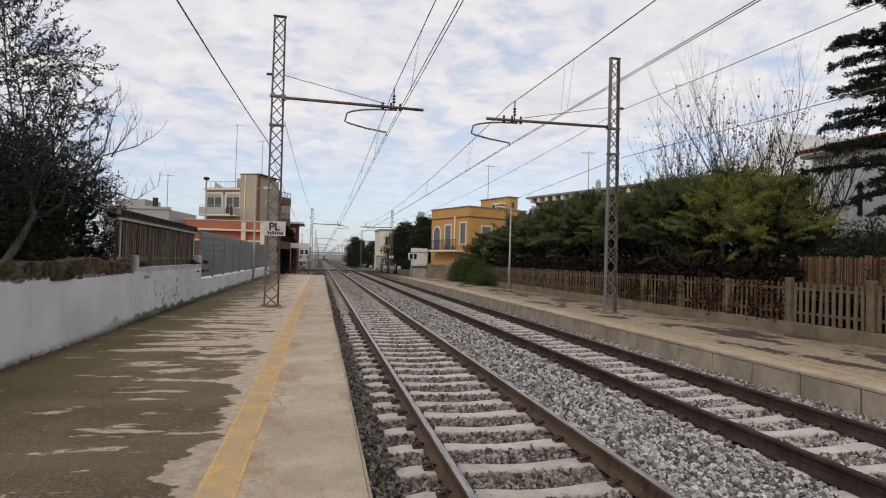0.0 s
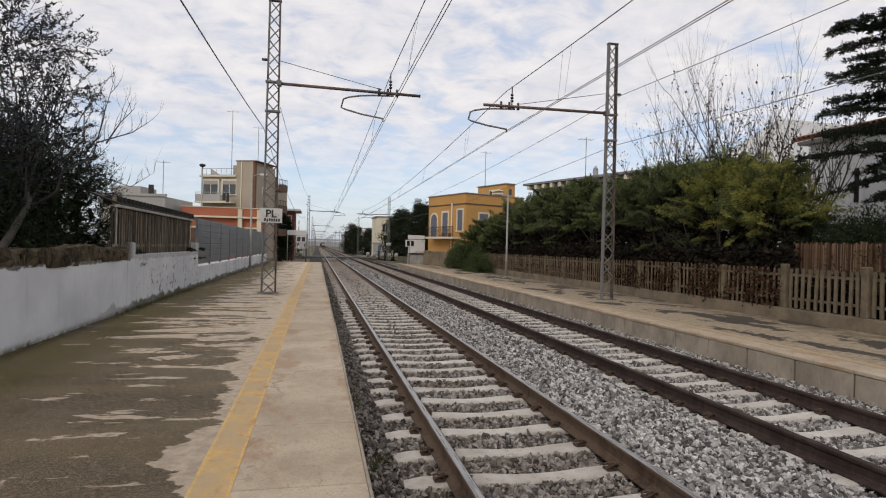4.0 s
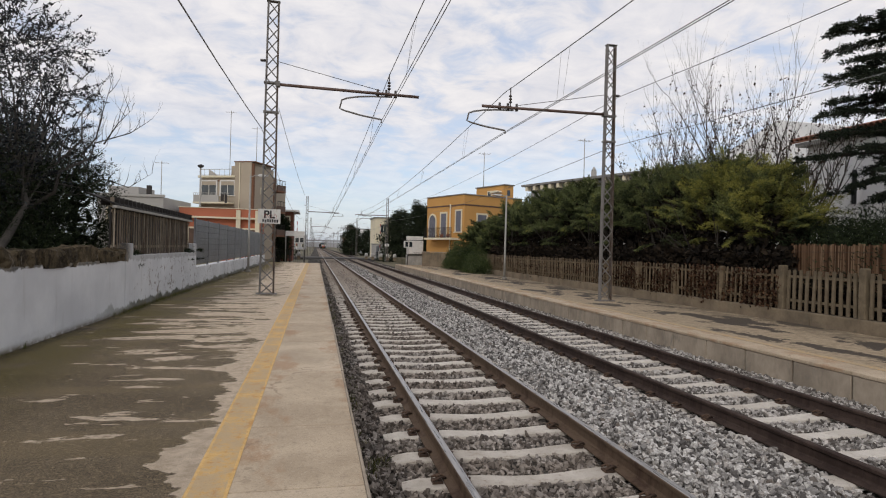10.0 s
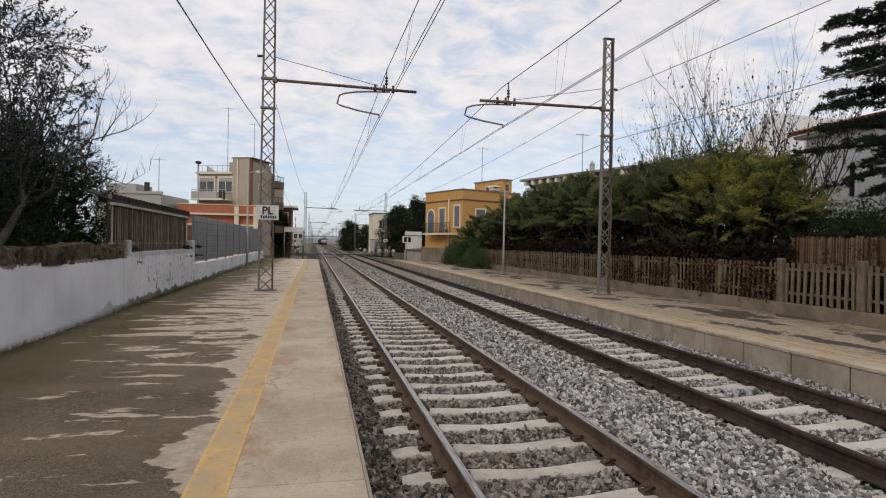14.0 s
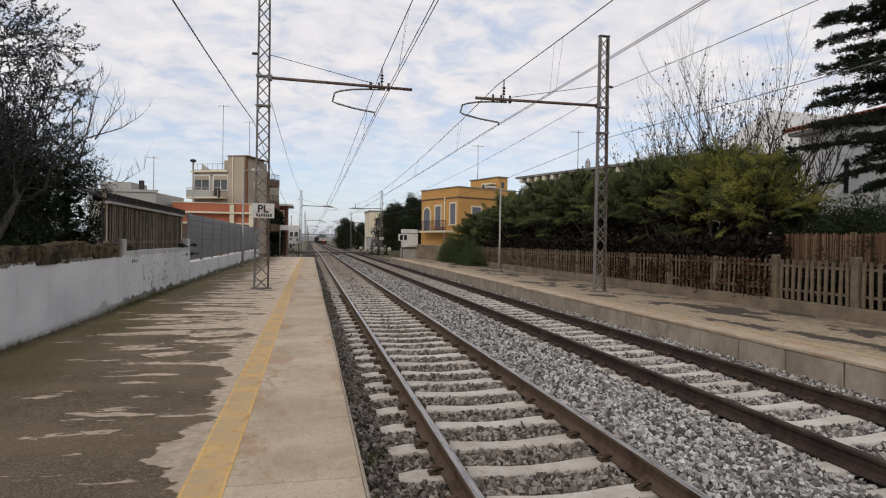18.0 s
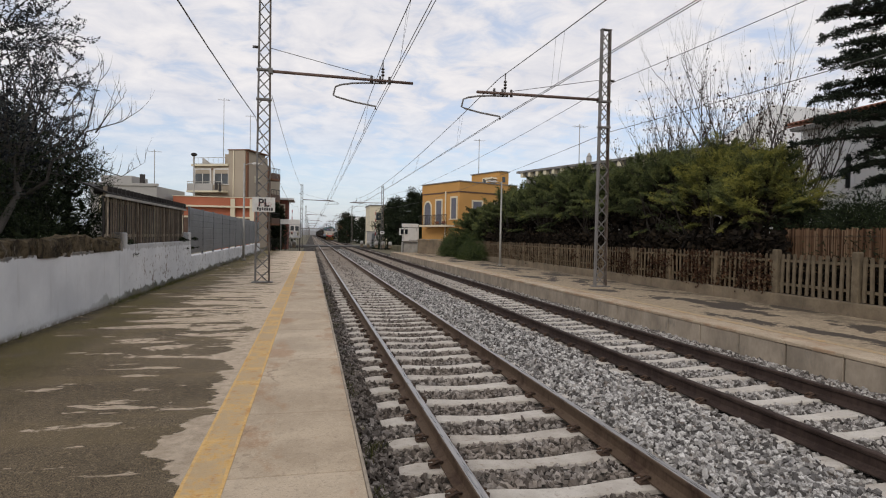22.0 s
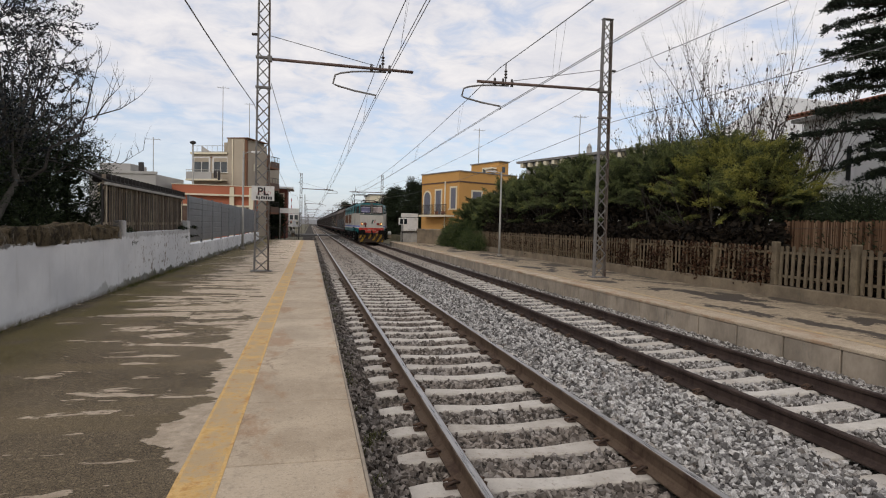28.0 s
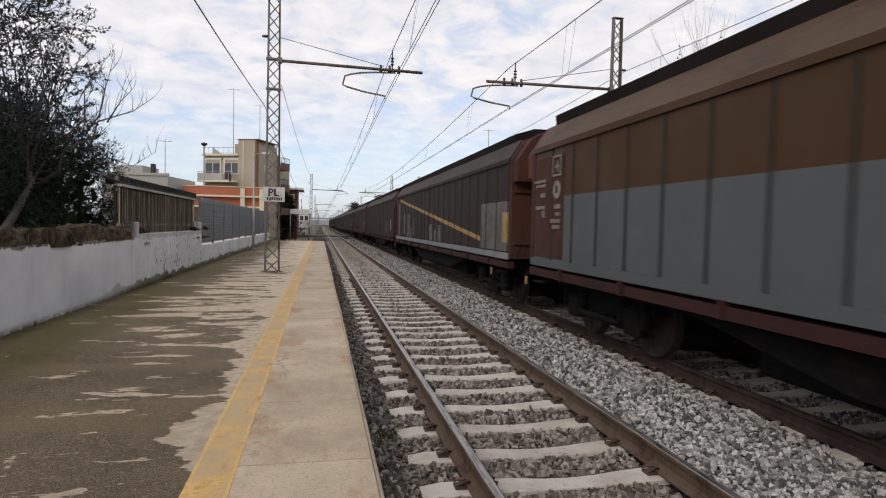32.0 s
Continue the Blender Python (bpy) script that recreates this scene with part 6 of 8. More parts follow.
def wagon(label, paint, shoulder, solo, marks, foot=None):
    t = thing("covered_wagon", label, "freight wagon", "wagons of the goods train")
    prof = [(-WHW + 0.05, 1.06), (-WHW + 0.05, 3.04), (-WHW + 0.30, 3.44), (-0.8, 3.62), (0.8, 3.62), (WHW - 0.30, 3.44), (WHW - 0.05, 3.04), (WHW - 0.05, 1.06)]
    part("body", Geo().prism(prof, 0.1, WAGON_L - 0.1), END_PAINT, t, "red-brown wagon body")
    for y0, y1 in ((0.0, 0.16), (WAGON_L - 0.16, WAGON_L)):
        out = [(x * 1.03, z + (0.03 if z > 2 else 0)) for x, z in prof]
        e = part("end_wall", Geo().prism(out, y0, y1), END_PAINT, t, "red-brown end wall")
        yy = y0 - 0.05 if y0 < 1 else y1
        hood = [(-WHW + 0.03, 2.62), (-WHW + 0.03, 3.05), (-WHW + 0.30, 3.46), (-0.8, 3.64), (0.8, 3.64), (WHW - 0.30, 3.46), (WHW - 0.03, 3.05), (WHW - 0.03, 2.62)]
        part("end_hood", Geo().prism(hood, *((y0 - 0.28, y0 - 0.004) if y0 < 1 else (y1 + 0.004, y1 + 0.28))), HOOD_PAINT if paint is TWO_TONE else END_PAINT, e, "red-brown hood over the end wall")
        for x in (-0.9, -0.3, 0.3, 0.9):
            part("end_post", Geo().box(x - 0.05, x + 0.05, yy, yy + 0.05, 1.0, 2.60), END_PAINT, e)
        for z in (1.35, 2.40):
            part("end_rail", Geo().box(-1.4, 1.4, yy - 0.005, yy + 0.045, z, z + 0.09), END_PAINT, e)
    for k in (-1, 1):
        for a, b in ((0.12, WAGON_L / 2 - 0.01), (WAGON_L / 2 + 0.01, WAGON_L - 0.12)):
            d = part("sliding_wall", Geo().box(*sorted((k * (WHW - 0.045), k * (WHW - 0.005))), a, b, 1.08, 3.09), paint, t)
            part("wall_foot", Geo().box(*sorted((k * (WHW - 0.02), k * (WHW + 0.03))), a, b, 1.04, 1.17), foot or paint, d, "pale grey bottom rail" if foot else "")
            part("wall_head", Geo().box(*sorted((k * (WHW - 0.02), k * (WHW + 0.03))), a, b, 3.02, 3.11), paint, d)
            part("wall_shoulder", Geo().prism([(k * (WHW + 0.02), 3.10), (k * (WHW - 0.24), 3.50), (k * (WHW - 0.31), 3.46), (k * (WHW - 0.05), 3.08)], a, b), shoulder, d, "sloping upper edge of the sliding wall")
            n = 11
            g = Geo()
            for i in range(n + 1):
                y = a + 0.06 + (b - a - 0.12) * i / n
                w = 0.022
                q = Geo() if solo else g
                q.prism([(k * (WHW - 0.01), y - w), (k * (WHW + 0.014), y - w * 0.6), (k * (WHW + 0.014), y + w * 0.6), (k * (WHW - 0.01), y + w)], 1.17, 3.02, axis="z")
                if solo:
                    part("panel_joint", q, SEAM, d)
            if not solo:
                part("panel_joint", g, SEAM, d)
        sb = part("sole_bar", Geo().box(*sorted((k * (WHW - 0.12), k * (WHW + 0.02))), 0.05, WAGON_L - 0.05, 0.86, 0.99), SOLE_PAINT, t, "red-brown steel sole bar")
        for i in range(9):
            y = 1.4 + i * 1.9
            part("sole_bracket", Geo().box(*sorted((k * (WHW - 0.05), k * (WHW + 0.06))), y, y + 0.06, 0.86, 1.05), SOLE_PAINT, sb)
        part("truss", Geo().prism([(4.4, 0.8), (13.7, 0.8), (11.6, 0.45), (6.5, 0.45)], k * 1.2 - 0.05, k * 1.2 + 0.05, axis="x"), LOCO_BLACK, t)
        for y in (0.0, WAGON_L):
            s = -1 if y == 0 else 1
            bf = part("buffer", Geo().tube([(k * 0.875, y, 0.98), (k * 0.875, y + s * 0.42, 0.98)], 0.12, 12), LOCO_BLACK, t)
            part("buffer_plate", Geo().tube([(k * 0.875, y + s * 0.42, 0.98), (k * 0.875, y + s * 0.47, 0.98)], 0.23, 14), LOCO_BLACK, bf)
        if solo:
            for y in (0.55, WAGON_L - 0.55):
                for z in (0.75, 0.45):
                    part("foot_step", Geo().box(*sorted((k * 1.3, k * 1.5)), y - 0.2, y + 0.2, z, z + 0.03), LOCO_BLACK, t)
                part("brake_tag", Geo().box(*sorted((k * 1.47, k * 1.485)), y + 0.6, y + 0.68, 0.66, 0.80), YELLOW_MARK, t, "small yellow plate")
    part("roof", Geo().prism([(-WHW + 0.24, 3.46), (-WHW + 0.22, 3.66), (-0.8, 3.80), (0.8, 3.80), (WHW - 0.22, 3.66), (WHW - 0.24, 3.46)], 0.5, WAGON_L - 0.5), WAGON_ROOF, t, "dark sooty roof")
    if solo:
        ring = [(-0.75 + 0.26 * math.cos(a), -0.12, 1.55 + 0.26 * math.sin(a)) for a in (2 * math.pi * i / 18 for i in range(19))]
        part("hand_brake_wheel", Geo().tube(ring, 0.02, 5, False), LABEL_BEIGE, t, "dull pale hand brake wheel")
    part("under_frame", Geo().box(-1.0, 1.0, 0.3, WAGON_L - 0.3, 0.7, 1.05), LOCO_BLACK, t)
    # Added filler boxes: they stop light from passing beneath the wagon floor.
    part("floor_light_block", Geo().cham(-1.0, 1.0, 5.2, 12.9, 0.30, 0.72, 0.05), LOCO_BLACK, t)
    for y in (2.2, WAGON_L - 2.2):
        part("bogie_light_block", Geo().cham(-0.62, 0.62, y - 1.3, y + 1.3, 0.14, 0.72, 0.05), LOCO_BLACK, t)
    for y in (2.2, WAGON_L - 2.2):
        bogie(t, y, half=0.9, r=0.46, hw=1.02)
        for d in (-0.9, 0.9):
            WAGON_WHEELS.append(wheelset(t, y + d, 0.46))
    marks(t)
    return t


END_PAINT = make_rust("red_brown_wagon_paint", (0.070, 0.026, 0.017), (0.032, 0.014, 0.011), 0.55, 0.8)
HOOD_PAINT = make_rust("red_lead_paint", (0.105, 0.034, 0.020), (0.050, 0.019, 0.013), 0.56, 0.8)
SOLE_PAINT = make_rust("red_brown_underframe", (0.042, 0.014, 0.012), (0.020, 0.009, 0.008), 0.58, 0.75, (1, 0.4, 1))
WAGON_ROOF = plain("sooty_wagon_roof", (0.018, 0.013, 0.012), 0.9, 0, 0.4, 1.5, 20, 0.1, None, 0.1)
SHOULDER = make_rust("brown_roof_edge_paint", (0.086, 0.050, 0.027), (0.055, 0.031, 0.017), 0.55, 0.6, (1, 0.3, 1))
DARK_SHOULDER = make_rust("dark_roof_edge_paint", (0.046, 0.033, 0.028), (0.028, 0.02, 0.017), 0.55, 0.7, (1, 0.3, 1))
TWO_TONE = make_stripes("grey_over_brown_paint", [(2.22, (0.088, 0.098, 0.103)), (9, (0.058, 0.0265, 0.0085))], 0.6, (0.050, 0.032, 0.020), 0.62)
DARK_WAGON = make_rust("dark_brown_wagon_paint", (0.030, 0.0205, 0.017), (0.018, 0.0125, 0.011), 0.52, 0.75)
GREY_WAGON = make_rust("dusty_grey_brown_wagon_paint", (0.060, 0.048, 0.041), (0.032, 0.023, 0.019), 0.5, 0.75)
LABEL_BEIGE = plain("worn_beige_label", (0.30, 0.22, 0.16), 0.7, 0, 0.4, 9, 30, 0.05, (0.12, 0.05, 0.035))
PATCH_GREY = plain("dusty_grey_patch_paint", (0.125, 0.118, 0.108), 0.7, 0, 0.4, 2.5, 30, 0.05, (0.06, 0.05, 0.042))
FOOT_GREY = plain("pale_grey_rail_paint", (0.23, 0.25, 0.26), 0.6, 0, 0.3, 2.5, 30, 0.05, (0.10, 0.085, 0.07))
PALE_MARK = plain("worn_white_marking", (0.27, 0.24, 0.215), 0.7, 0, 0.35, 5, 30, 0.05, (0.2, 0.15, 0.12))
YELLOW_MARK = plain("worn_yellow_marking", (0.40, 0.25, 0.085), 0.7, 0, 0.35, 5, 30, 0.05, (0.15, 0.1, 0.06))


def on_wagon(t, name, y0, y1, z0, z1, mt, label="", slope=0.0):
    x = -(WHW - 0.004)
    p = [(y0, z0), (y1, z0 + slope), (y1, z1 + slope), (y0, z1)]
    return part(name, Geo().prism(p, x - 0.008, x, axis="x"), mt, t, label)


def marks_grey(t):
    on_wagon(t, "data_panel", WAGON_L - 1.45, WAGON_L - 0.2, 1.2, 2.9, END_PAINT, "red-brown panel with white stencil marks")
    r = random.Random(6)
    x = -(WHW + 0.02)
    y = WAGON_L - 1.36
    for a, b, z0, z1 in ((0.0, 0.34, 2.86, 2.89), (0.0, 0.34, 2.55, 2.58), (0.0, 0.03, 2.58, 2.86), (0.31, 0.34, 2.58, 2.86), (0.12, 0.16, 2.62, 2.80), (0.08, 0.22, 2.69, 2.73)):
        part("stencil_frame", Geo().box(x - 0.004, x, y + a, y + b, z0, z1), PALE_MARK, t)
    part("stencil_disc", Geo().tube([(x, y + 0.15, 2.33), (x - 0.004, y + 0.15, 2.33)], 0.15, 16), PALE_MARK, t)
    part("stencil_hole", Geo().box(x - 0.006, x - 0.003, y + 0.10, y + 0.20, 2.27, 2.39), END_PAINT, t)
    for z, n, h in ((2.02, 4, 0.07), (1.90, 3, 0.06), (1.79, 6, 0.06), (1.69, 5, 0.06)):
        for i in range(n):
            part("stencil_bar", Geo().box(x - 0.004, x, y + i * 0.065, y + i * 0.065 + r.uniform(0.03, 0.052), z, z + h), PALE_MARK, t)
    y = WAGON_L - 0.72
    for z, n, h in ((2.48, 7, 0.05), (2.40, 6, 0.05), (2.22, 3, 0.08), (2.02, 6, 0.06), (1.88, 2, 0.12)):
        for i in range(n):
            part("stencil_bar", Geo().box(x - 0.004, x, y + i * 0.075, y + i * 0.075 + r.uniform(0.035, 0.06), z, z + h), PALE_MARK, t)
    part("round_label", Geo().tube([(x + 0.03, 0.62, 2.3), (x - 0.006, 0.62, 2.3)], 0.15, 18), LABEL_BEIGE, t, "round pale label")
    on_wagon(t, "paint_patch", 2.3, 3.0, 2.24, 2.42, SHOULDER)


def marks_dark(t):
    on_wagon(t, "grey_patch", 0.14, 2.2, 1.2, 2.24, PATCH_GREY, "pale grey repainted patch")
    x = -(WHW + 0.004)
    part("yellow_patch", Geo().prism([(0.14, 1.38), (0.52, 1.38), (0.52, 2.02), (0.14, 2.02)], x - 0.006, x, axis="x"), YELLOW_MARK, t, "worn orange-yellow patch")
    on_wagon(t, "stripe", 2.3, 16.6, 1.36, 1.47, YELLOW_MARK, "slanting worn yellow stripe", 1.46)
    for y, w, z0, z1 in ((7.0, 0.5, 1.2, 1.72), (7.75, 0.35, 1.2, 1.55), (8.45, 0.5, 1.2, 1.75), (12.3, 0.3, 1.3, 2.0), (13.0, 0.4, 1.2, 1.62), (13.6, 0.6, 1.2, 2.2), (14.9, 0.5, 1.3, 2.2), (16.6, 0.5, 1.2, 2.7)):
        on_wagon(t, "chalk_panel", y, y + w, z0, z1, PATCH_GREY)


def marks_plain(t):
    on_wagon(t, "data_plate", 1.0, 1.5, 1.4, 2.0, PALE_MARK)
    on_wagon(t, "grey_patch", 2.2, 4.4, 1.2, 1.9, GREY_WAGON)


LOCO = locomotive()
WAGONS = [wagon("covered wagon with sliding walls, brown above and grey-blue below", TWO_TONE, SHOULDER, True, marks_grey),
          wagon("dark brown covered wagon with worn yellow and white stripes", DARK_WAGON, DARK_SHOULDER, True, marks_dark, FOOT_GREY),
          wagon("dark brown covered wagon with dusty sliding walls", DARK_WAGON, DARK_SHOULDER, False, marks_plain),
          wagon("dusty grey-brown covered wagon", GREY_WAGON, DARK_SHOULDER, False, marks_plain)]
for i in range(4, 14):
    WAGONS.append(copy_thing(WAGONS[3 if i % 3 == 0 else 2], pose(0, 0, 0)))

# ---- buildings ----


def opening(parent, m, x, z, w, h, pane_mat, frame_mat, name="window", arch=False, sill=True, depth=0.12):
    """A window or door on a wall whose outside looks along -y of m: frame proud, pane set back, sill."""
    t = 0.14
    f = Geo()
    f.box(x - w / 2 - t, x - w / 2, -0.05, depth, z, z + h, m).box(x + w / 2, x + w / 2 + t, -0.05, depth, z, z + h, m)
    if arch:
        n = 10
        for i in range(n):
            a0, a1 = math.pi * i / n, math.pi * (i + 1) / n
            r0, r1 = w / 2, w / 2 + t
            q = [(x + r0 * math.cos(a0), z + h + r0 * math.sin(a0)), (x + r1 * math.cos(a0), z + h + r1 * math.sin(a0)),
                 (x + r1 * math.cos(a1), z + h + r1 * math.sin(a1)), (x + r0 * math.cos(a1), z + h + r0 * math.sin(a1))]
            f.prism(q, -0.05, depth, "y", m)
    else:
        f.box(x - w / 2 - t, x + w / 2 + t, -0.05, depth, z + h, z + h + t, m)
    win = part(name, f, frame_mat, parent)
    g = Geo()
    if arch:
        out = [(x - w / 2, z), (x + w / 2, z)] + [(x + w / 2 * math.cos(math.pi * i / 12), z + h + w / 2 * math.sin(math.pi * i / 12)) for i in range(13)]
        g.prism(out, -0.015, 0.02, "y", m)
    else:
        g.box(x - w / 2, x + w / 2, -0.015, 0.02, z, z + h, m)
    part("pane", g, pane_mat, win)
    b = Geo()
    b.box(x - 0.03, x + 0.03, -0.03, -0.01, z, z + h, m)
    part("mullion", b, frame_mat if pane_mat is GLASS else pane_mat, win)
    if sill:
        part("sill", Geo().box(x - w / 2 - t - 0.05, x + w / 2 + t + 0.05, -0.12, 0.05, z - 0.08, z, m), frame_mat, win)
    return win


def railing(parent, m, x0, x1, y, z, h, mt, step=0.14):
    part("top_rail", Geo().box(x0, x1, y - 0.02, y + 0.02, z + h - 0.04, z + h, m), mt, parent)
    part("bottom_rail", Geo().box(x0, x1, y - 0.015, y + 0.015, z + 0.06, z + 0.09, m), mt, parent)
    n = max(2, int((x1 - x0) / step))
    for i in range(n + 1):
        x = x0 + (x1 - x0) * i / n
        part("baluster", Geo().box(x - 0.01, x + 0.01, y - 0.01, y + 0.01, z, z + h, m), mt, parent)


def antenna(x, y, z, h, bars=5):
    t = thing("roof_antenna", "thin metal television antenna on a roof mast", "antenna", "antennas", m=pose(x, y, z))
    part("mast", Geo().tube([(0, 0, 0), (0, 0, h)], 0.03, 5), GALV, t)
    part("boom", Geo().tube([(-0.5, 0, h - 0.15), (0.5, 0.1, h - 0.15)], 0.015, 4), GALV, t)
    for i in range(bars):
        x_ = -0.45 + 0.9 * i / (bars - 1)
        part("element", Geo().tube([(x_, -0.35, h - 0.15), (x_, 0.35, h - 0.15)], 0.01, 4), GALV, t)


def apartment_block():
    """Three storeys; one short front looks along the platform, the long side runs obliquely towards the line."""
    t = thing("apartment_building", "beige three-storey apartment block with a roof terrace and brown corner strip", "building", m=pose(-6.98, 57.0, 0.0, 0, 0, -24))
    inv = Matrix.Identity(4)
    # local x runs right along the front, y away from the camera; the corner tower stands at x = -0.2
    part("wall", Geo().box(-4.1, 0.0, 0.02, 9.0, 0, 7.6), BEIGE_WALL, t, "beige plastered front")
    part("tower", Geo().box(-0.55, 1.15, -0.10, 3.6, 0, 9.05), BEIGE_WALL, t, "taller stair tower")
    part("brown_strip", Geo().box(1.15, 1.30, 0.0, 0.30, 0, 8.95), BROWN_WALL, t, "brown vertical wall strip")
    side = Matrix.Translation((1.2, 0.3, 0)) @ Matrix.Rotation(radians(88), 4, "Z")
    part("side_wall", Geo().box(0.0, 3.5, 0.0, 2.4, 0, 8.75, side), BEIGE_WALL, t, "long beige side wall")
    part("roof_slab", Geo().box(-4.3, -0.5, -0.25, 9.0, 7.6, 7.78), CREAM, t)
    part("tower_cap", Geo().box(-0.62, 1.5, -0.16, 3.7, 9.05, 9.13), BROWN_WALL, t)
    railing(t, inv, -4.2, -0.55, -0.1, 7.78, 0.62, GALV, 0.5)
    for z in (5.95, 2.9):
        part("balcony_slab", Geo().box(-4.25, -0.55, -1.0, 0.05, z - 0.85, z - 0.70), CREAM, t)
        railing(t, inv, -4.2, -0.6, -0.95, z - 0.70, 0.85, GALV, 0.2)
        for x, w in ((-3.25, 1.5), (-1.3, 1.35)):
            opening(t, inv, x, z, w, 1.3, GLASS, WHITE_SIGN, "window")
            part("shutter_box", Geo().box(x - w / 2, x + w / 2, -0.04, 0.06, z + 0.95, z + 1.3), BEIGE_WALL, t)
    for z in (6.2, 3.2):
        opening(t, side, 1.5, z, 0.5, 0.5, GLASS, CREAM, "window", sill=False)
    part("stair_wall", Geo().box(3.5, 5.0, 0.5, 2.4, 0, 8.2, side), BROWN_WALL, t, "recessed dark brown wall")
    for z in (2.4, 4.75, 6.85):
        bal = part("balcony", Geo().box(3.55, 5.2, -0.45, 0.5, z - 0.16, z, side), BROWN_WALL, t, "projecting brown balcony")
        part("balcony_front", Geo().box(3.55, 5.2, -0.45, -0.37, z, z + 0.55, side), BROWN_SHUTTER, bal)
        for i in range(6):
            part("baluster", Geo().box(3.6 + i * 0.31, 3.63 + i * 0.31, -0.42, -0.39, z + 0.55, z + 1.0, side), IRON, bal)
        part("hand_rail", Geo().box(3.55, 5.2, -0.43, -0.38, z + 1.0, z + 1.05, side), IRON, bal)
    part("parapet_slope", Geo().prism([(-4.1, 7.78), (-2.9, 7.78), (-4.1, 8.55)], 1.2, 1.4), GREY_WALL, t, "sloping grey stair parapet")
    part("string_band", Geo().box(-4.15, -0.5, -0.03, 0.03, 7.25, 7.38), BROWN_WALL, t, "brown band under the roof")
    part("string_band", Geo().box(-4.15, -0.5, -0.03, 0.03, 4.55, 4.68), BROWN_WALL, t, "brown band over the lower storey")
    for z in (5.1, 2.05):
        part("balcony_panel", Geo().box(-4.2, -1.6, -0.99, -0.96, z + 0.12, z + 0.80), GREY_WALL, t, "grey balcony panel")
    for x, w, d in ((-1.35, 0.32, 0.62), (-0.95, 0.26, 0.80)):
        part("washing", Geo().cham(x, x + w, -1.03, -0.99, 5.95 - d, 5.98, 0.01), IRON, t, "dark washing over the balcony rail")
    part("water_tank", Geo().tube([(-1.9, 2.2, 7.75), (-1.9, 2.2, 8.9)], 0.22, 10), IRON, t)
    part("drain_pipe", Geo().tube([(0.0, -0.16, 0.0), (0.0, -0.16, 9.0)], 0.05, 6), CREAM, t)


apartment_block()
antenna(-8.15, 58.5, 7.7, 6.4)
antenna(-5.9, 60.0, 8.8, 4.2)
antenna(-12.35, 51.0, 4.9, 3.1)


def lamp_globe():
    t = thing("globe_lamp", "slim lamp post with a small globe", "street lamp", m=pose(-9.75, 53.0, 0))
    part("pole", Geo().tube([(0, 0, 0), (0, 0, 8.0)], 0.07, 6), GALV, t)
    part("globe", Geo().tube([(0, 0, 7.85), (0, 0, 7.95), (0, 0, 8.08), (0, 0, 8.15)], [0.1, 0.26, 0.24, 0.05], 10), IRON, t)


lamp_globe()


def orange_house():
    t = thing("low_house", "single-storey salmon-coloured house with cream pillars and cornice", "building", m=pose(-10.7, 50.0, 0))
    part("wall", Geo().box(0, 6.1, 0.5, 5.0, 0, 4.2), ORANGE_WALL, t, "salmon plaster wall")
    part("parapet", Geo().box(-0.1, 6.2, 0.3, 0.5, 3.6, 4.28), ORANGE_WALL, t)
    part("cornice", Geo().box(-0.15, 6.25, 0.1, 0.5, 3.46, 3.60), CREAM, t)
    part("parapet_cap", Geo().box(-0.15, 6.25, 0.25, 5.1, 4.28, 4.34), CREAM, t)
    for x in (4.45, 5.95):
        part("pillar", Geo().box(x - 0.17, x + 0.17, 0.15, 0.55, 0, 4.2), CREAM, t)
    for x in (1.25, 3.3, 5.2):
        opening(t, Matrix.Translation((0, 0.5, 0)), x, 1.0, 1.2, 1.6, BROWN_SHUTTER, CREAM, "window")


orange_house()


def grey_annex():
    t = thing("flat_roofed_house", "grey flat-roofed house with a weathered parapet", "building", m=pose(-16.5, 49.5, 0, 0, 0, -8))
    part("wall", Geo().box(0, 4.9, 0, 6, 0, 4.9), GREY_WALL, t)
    part("parapet", Geo().box(-0.1, 5.0, -0.1, 0.1, 4.9, 5.1), GREY_WALL, t)
    part("roof_room", Geo().box(0.3, 2.6, 1.0, 4.0, 4.9, 5.75), GREY_WALL, t)
    opening(t, Matrix.Identity(4), 1.3, 2.9, 1.0, 1.2, GLASS, CREAM)
    opening(t, Matrix.Identity(4), 3.6, 2.9, 1.0, 1.2, GLASS, CREAM)
    part("chimney", Geo().box(3.2, 3.5, 1.0, 1.3, 4.9, 5.9), IRON, t)


grey_annex()


def garden_shed():
    t = thing("garden_shed", "low whitewashed garden shed seen through the trees", "shed", m=pose(-12.5, 16.0, 0, 0, 0, -10))
    part("wall", Geo().box(0, 5.0, 0, 3, 0, 1.95), WHITE_WALL, t)
    part("roof", Geo().box(-0.15, 5.15, -0.2, 3.2, 1.95, 2.05), GREY_ROOF, t)
    opening(t, Matrix.Identity(4), 3.6, 0.2, 0.9, 1.5, BROWN_SHUTTER, GREY_WALL, "door", sill=False)


garden_shed()


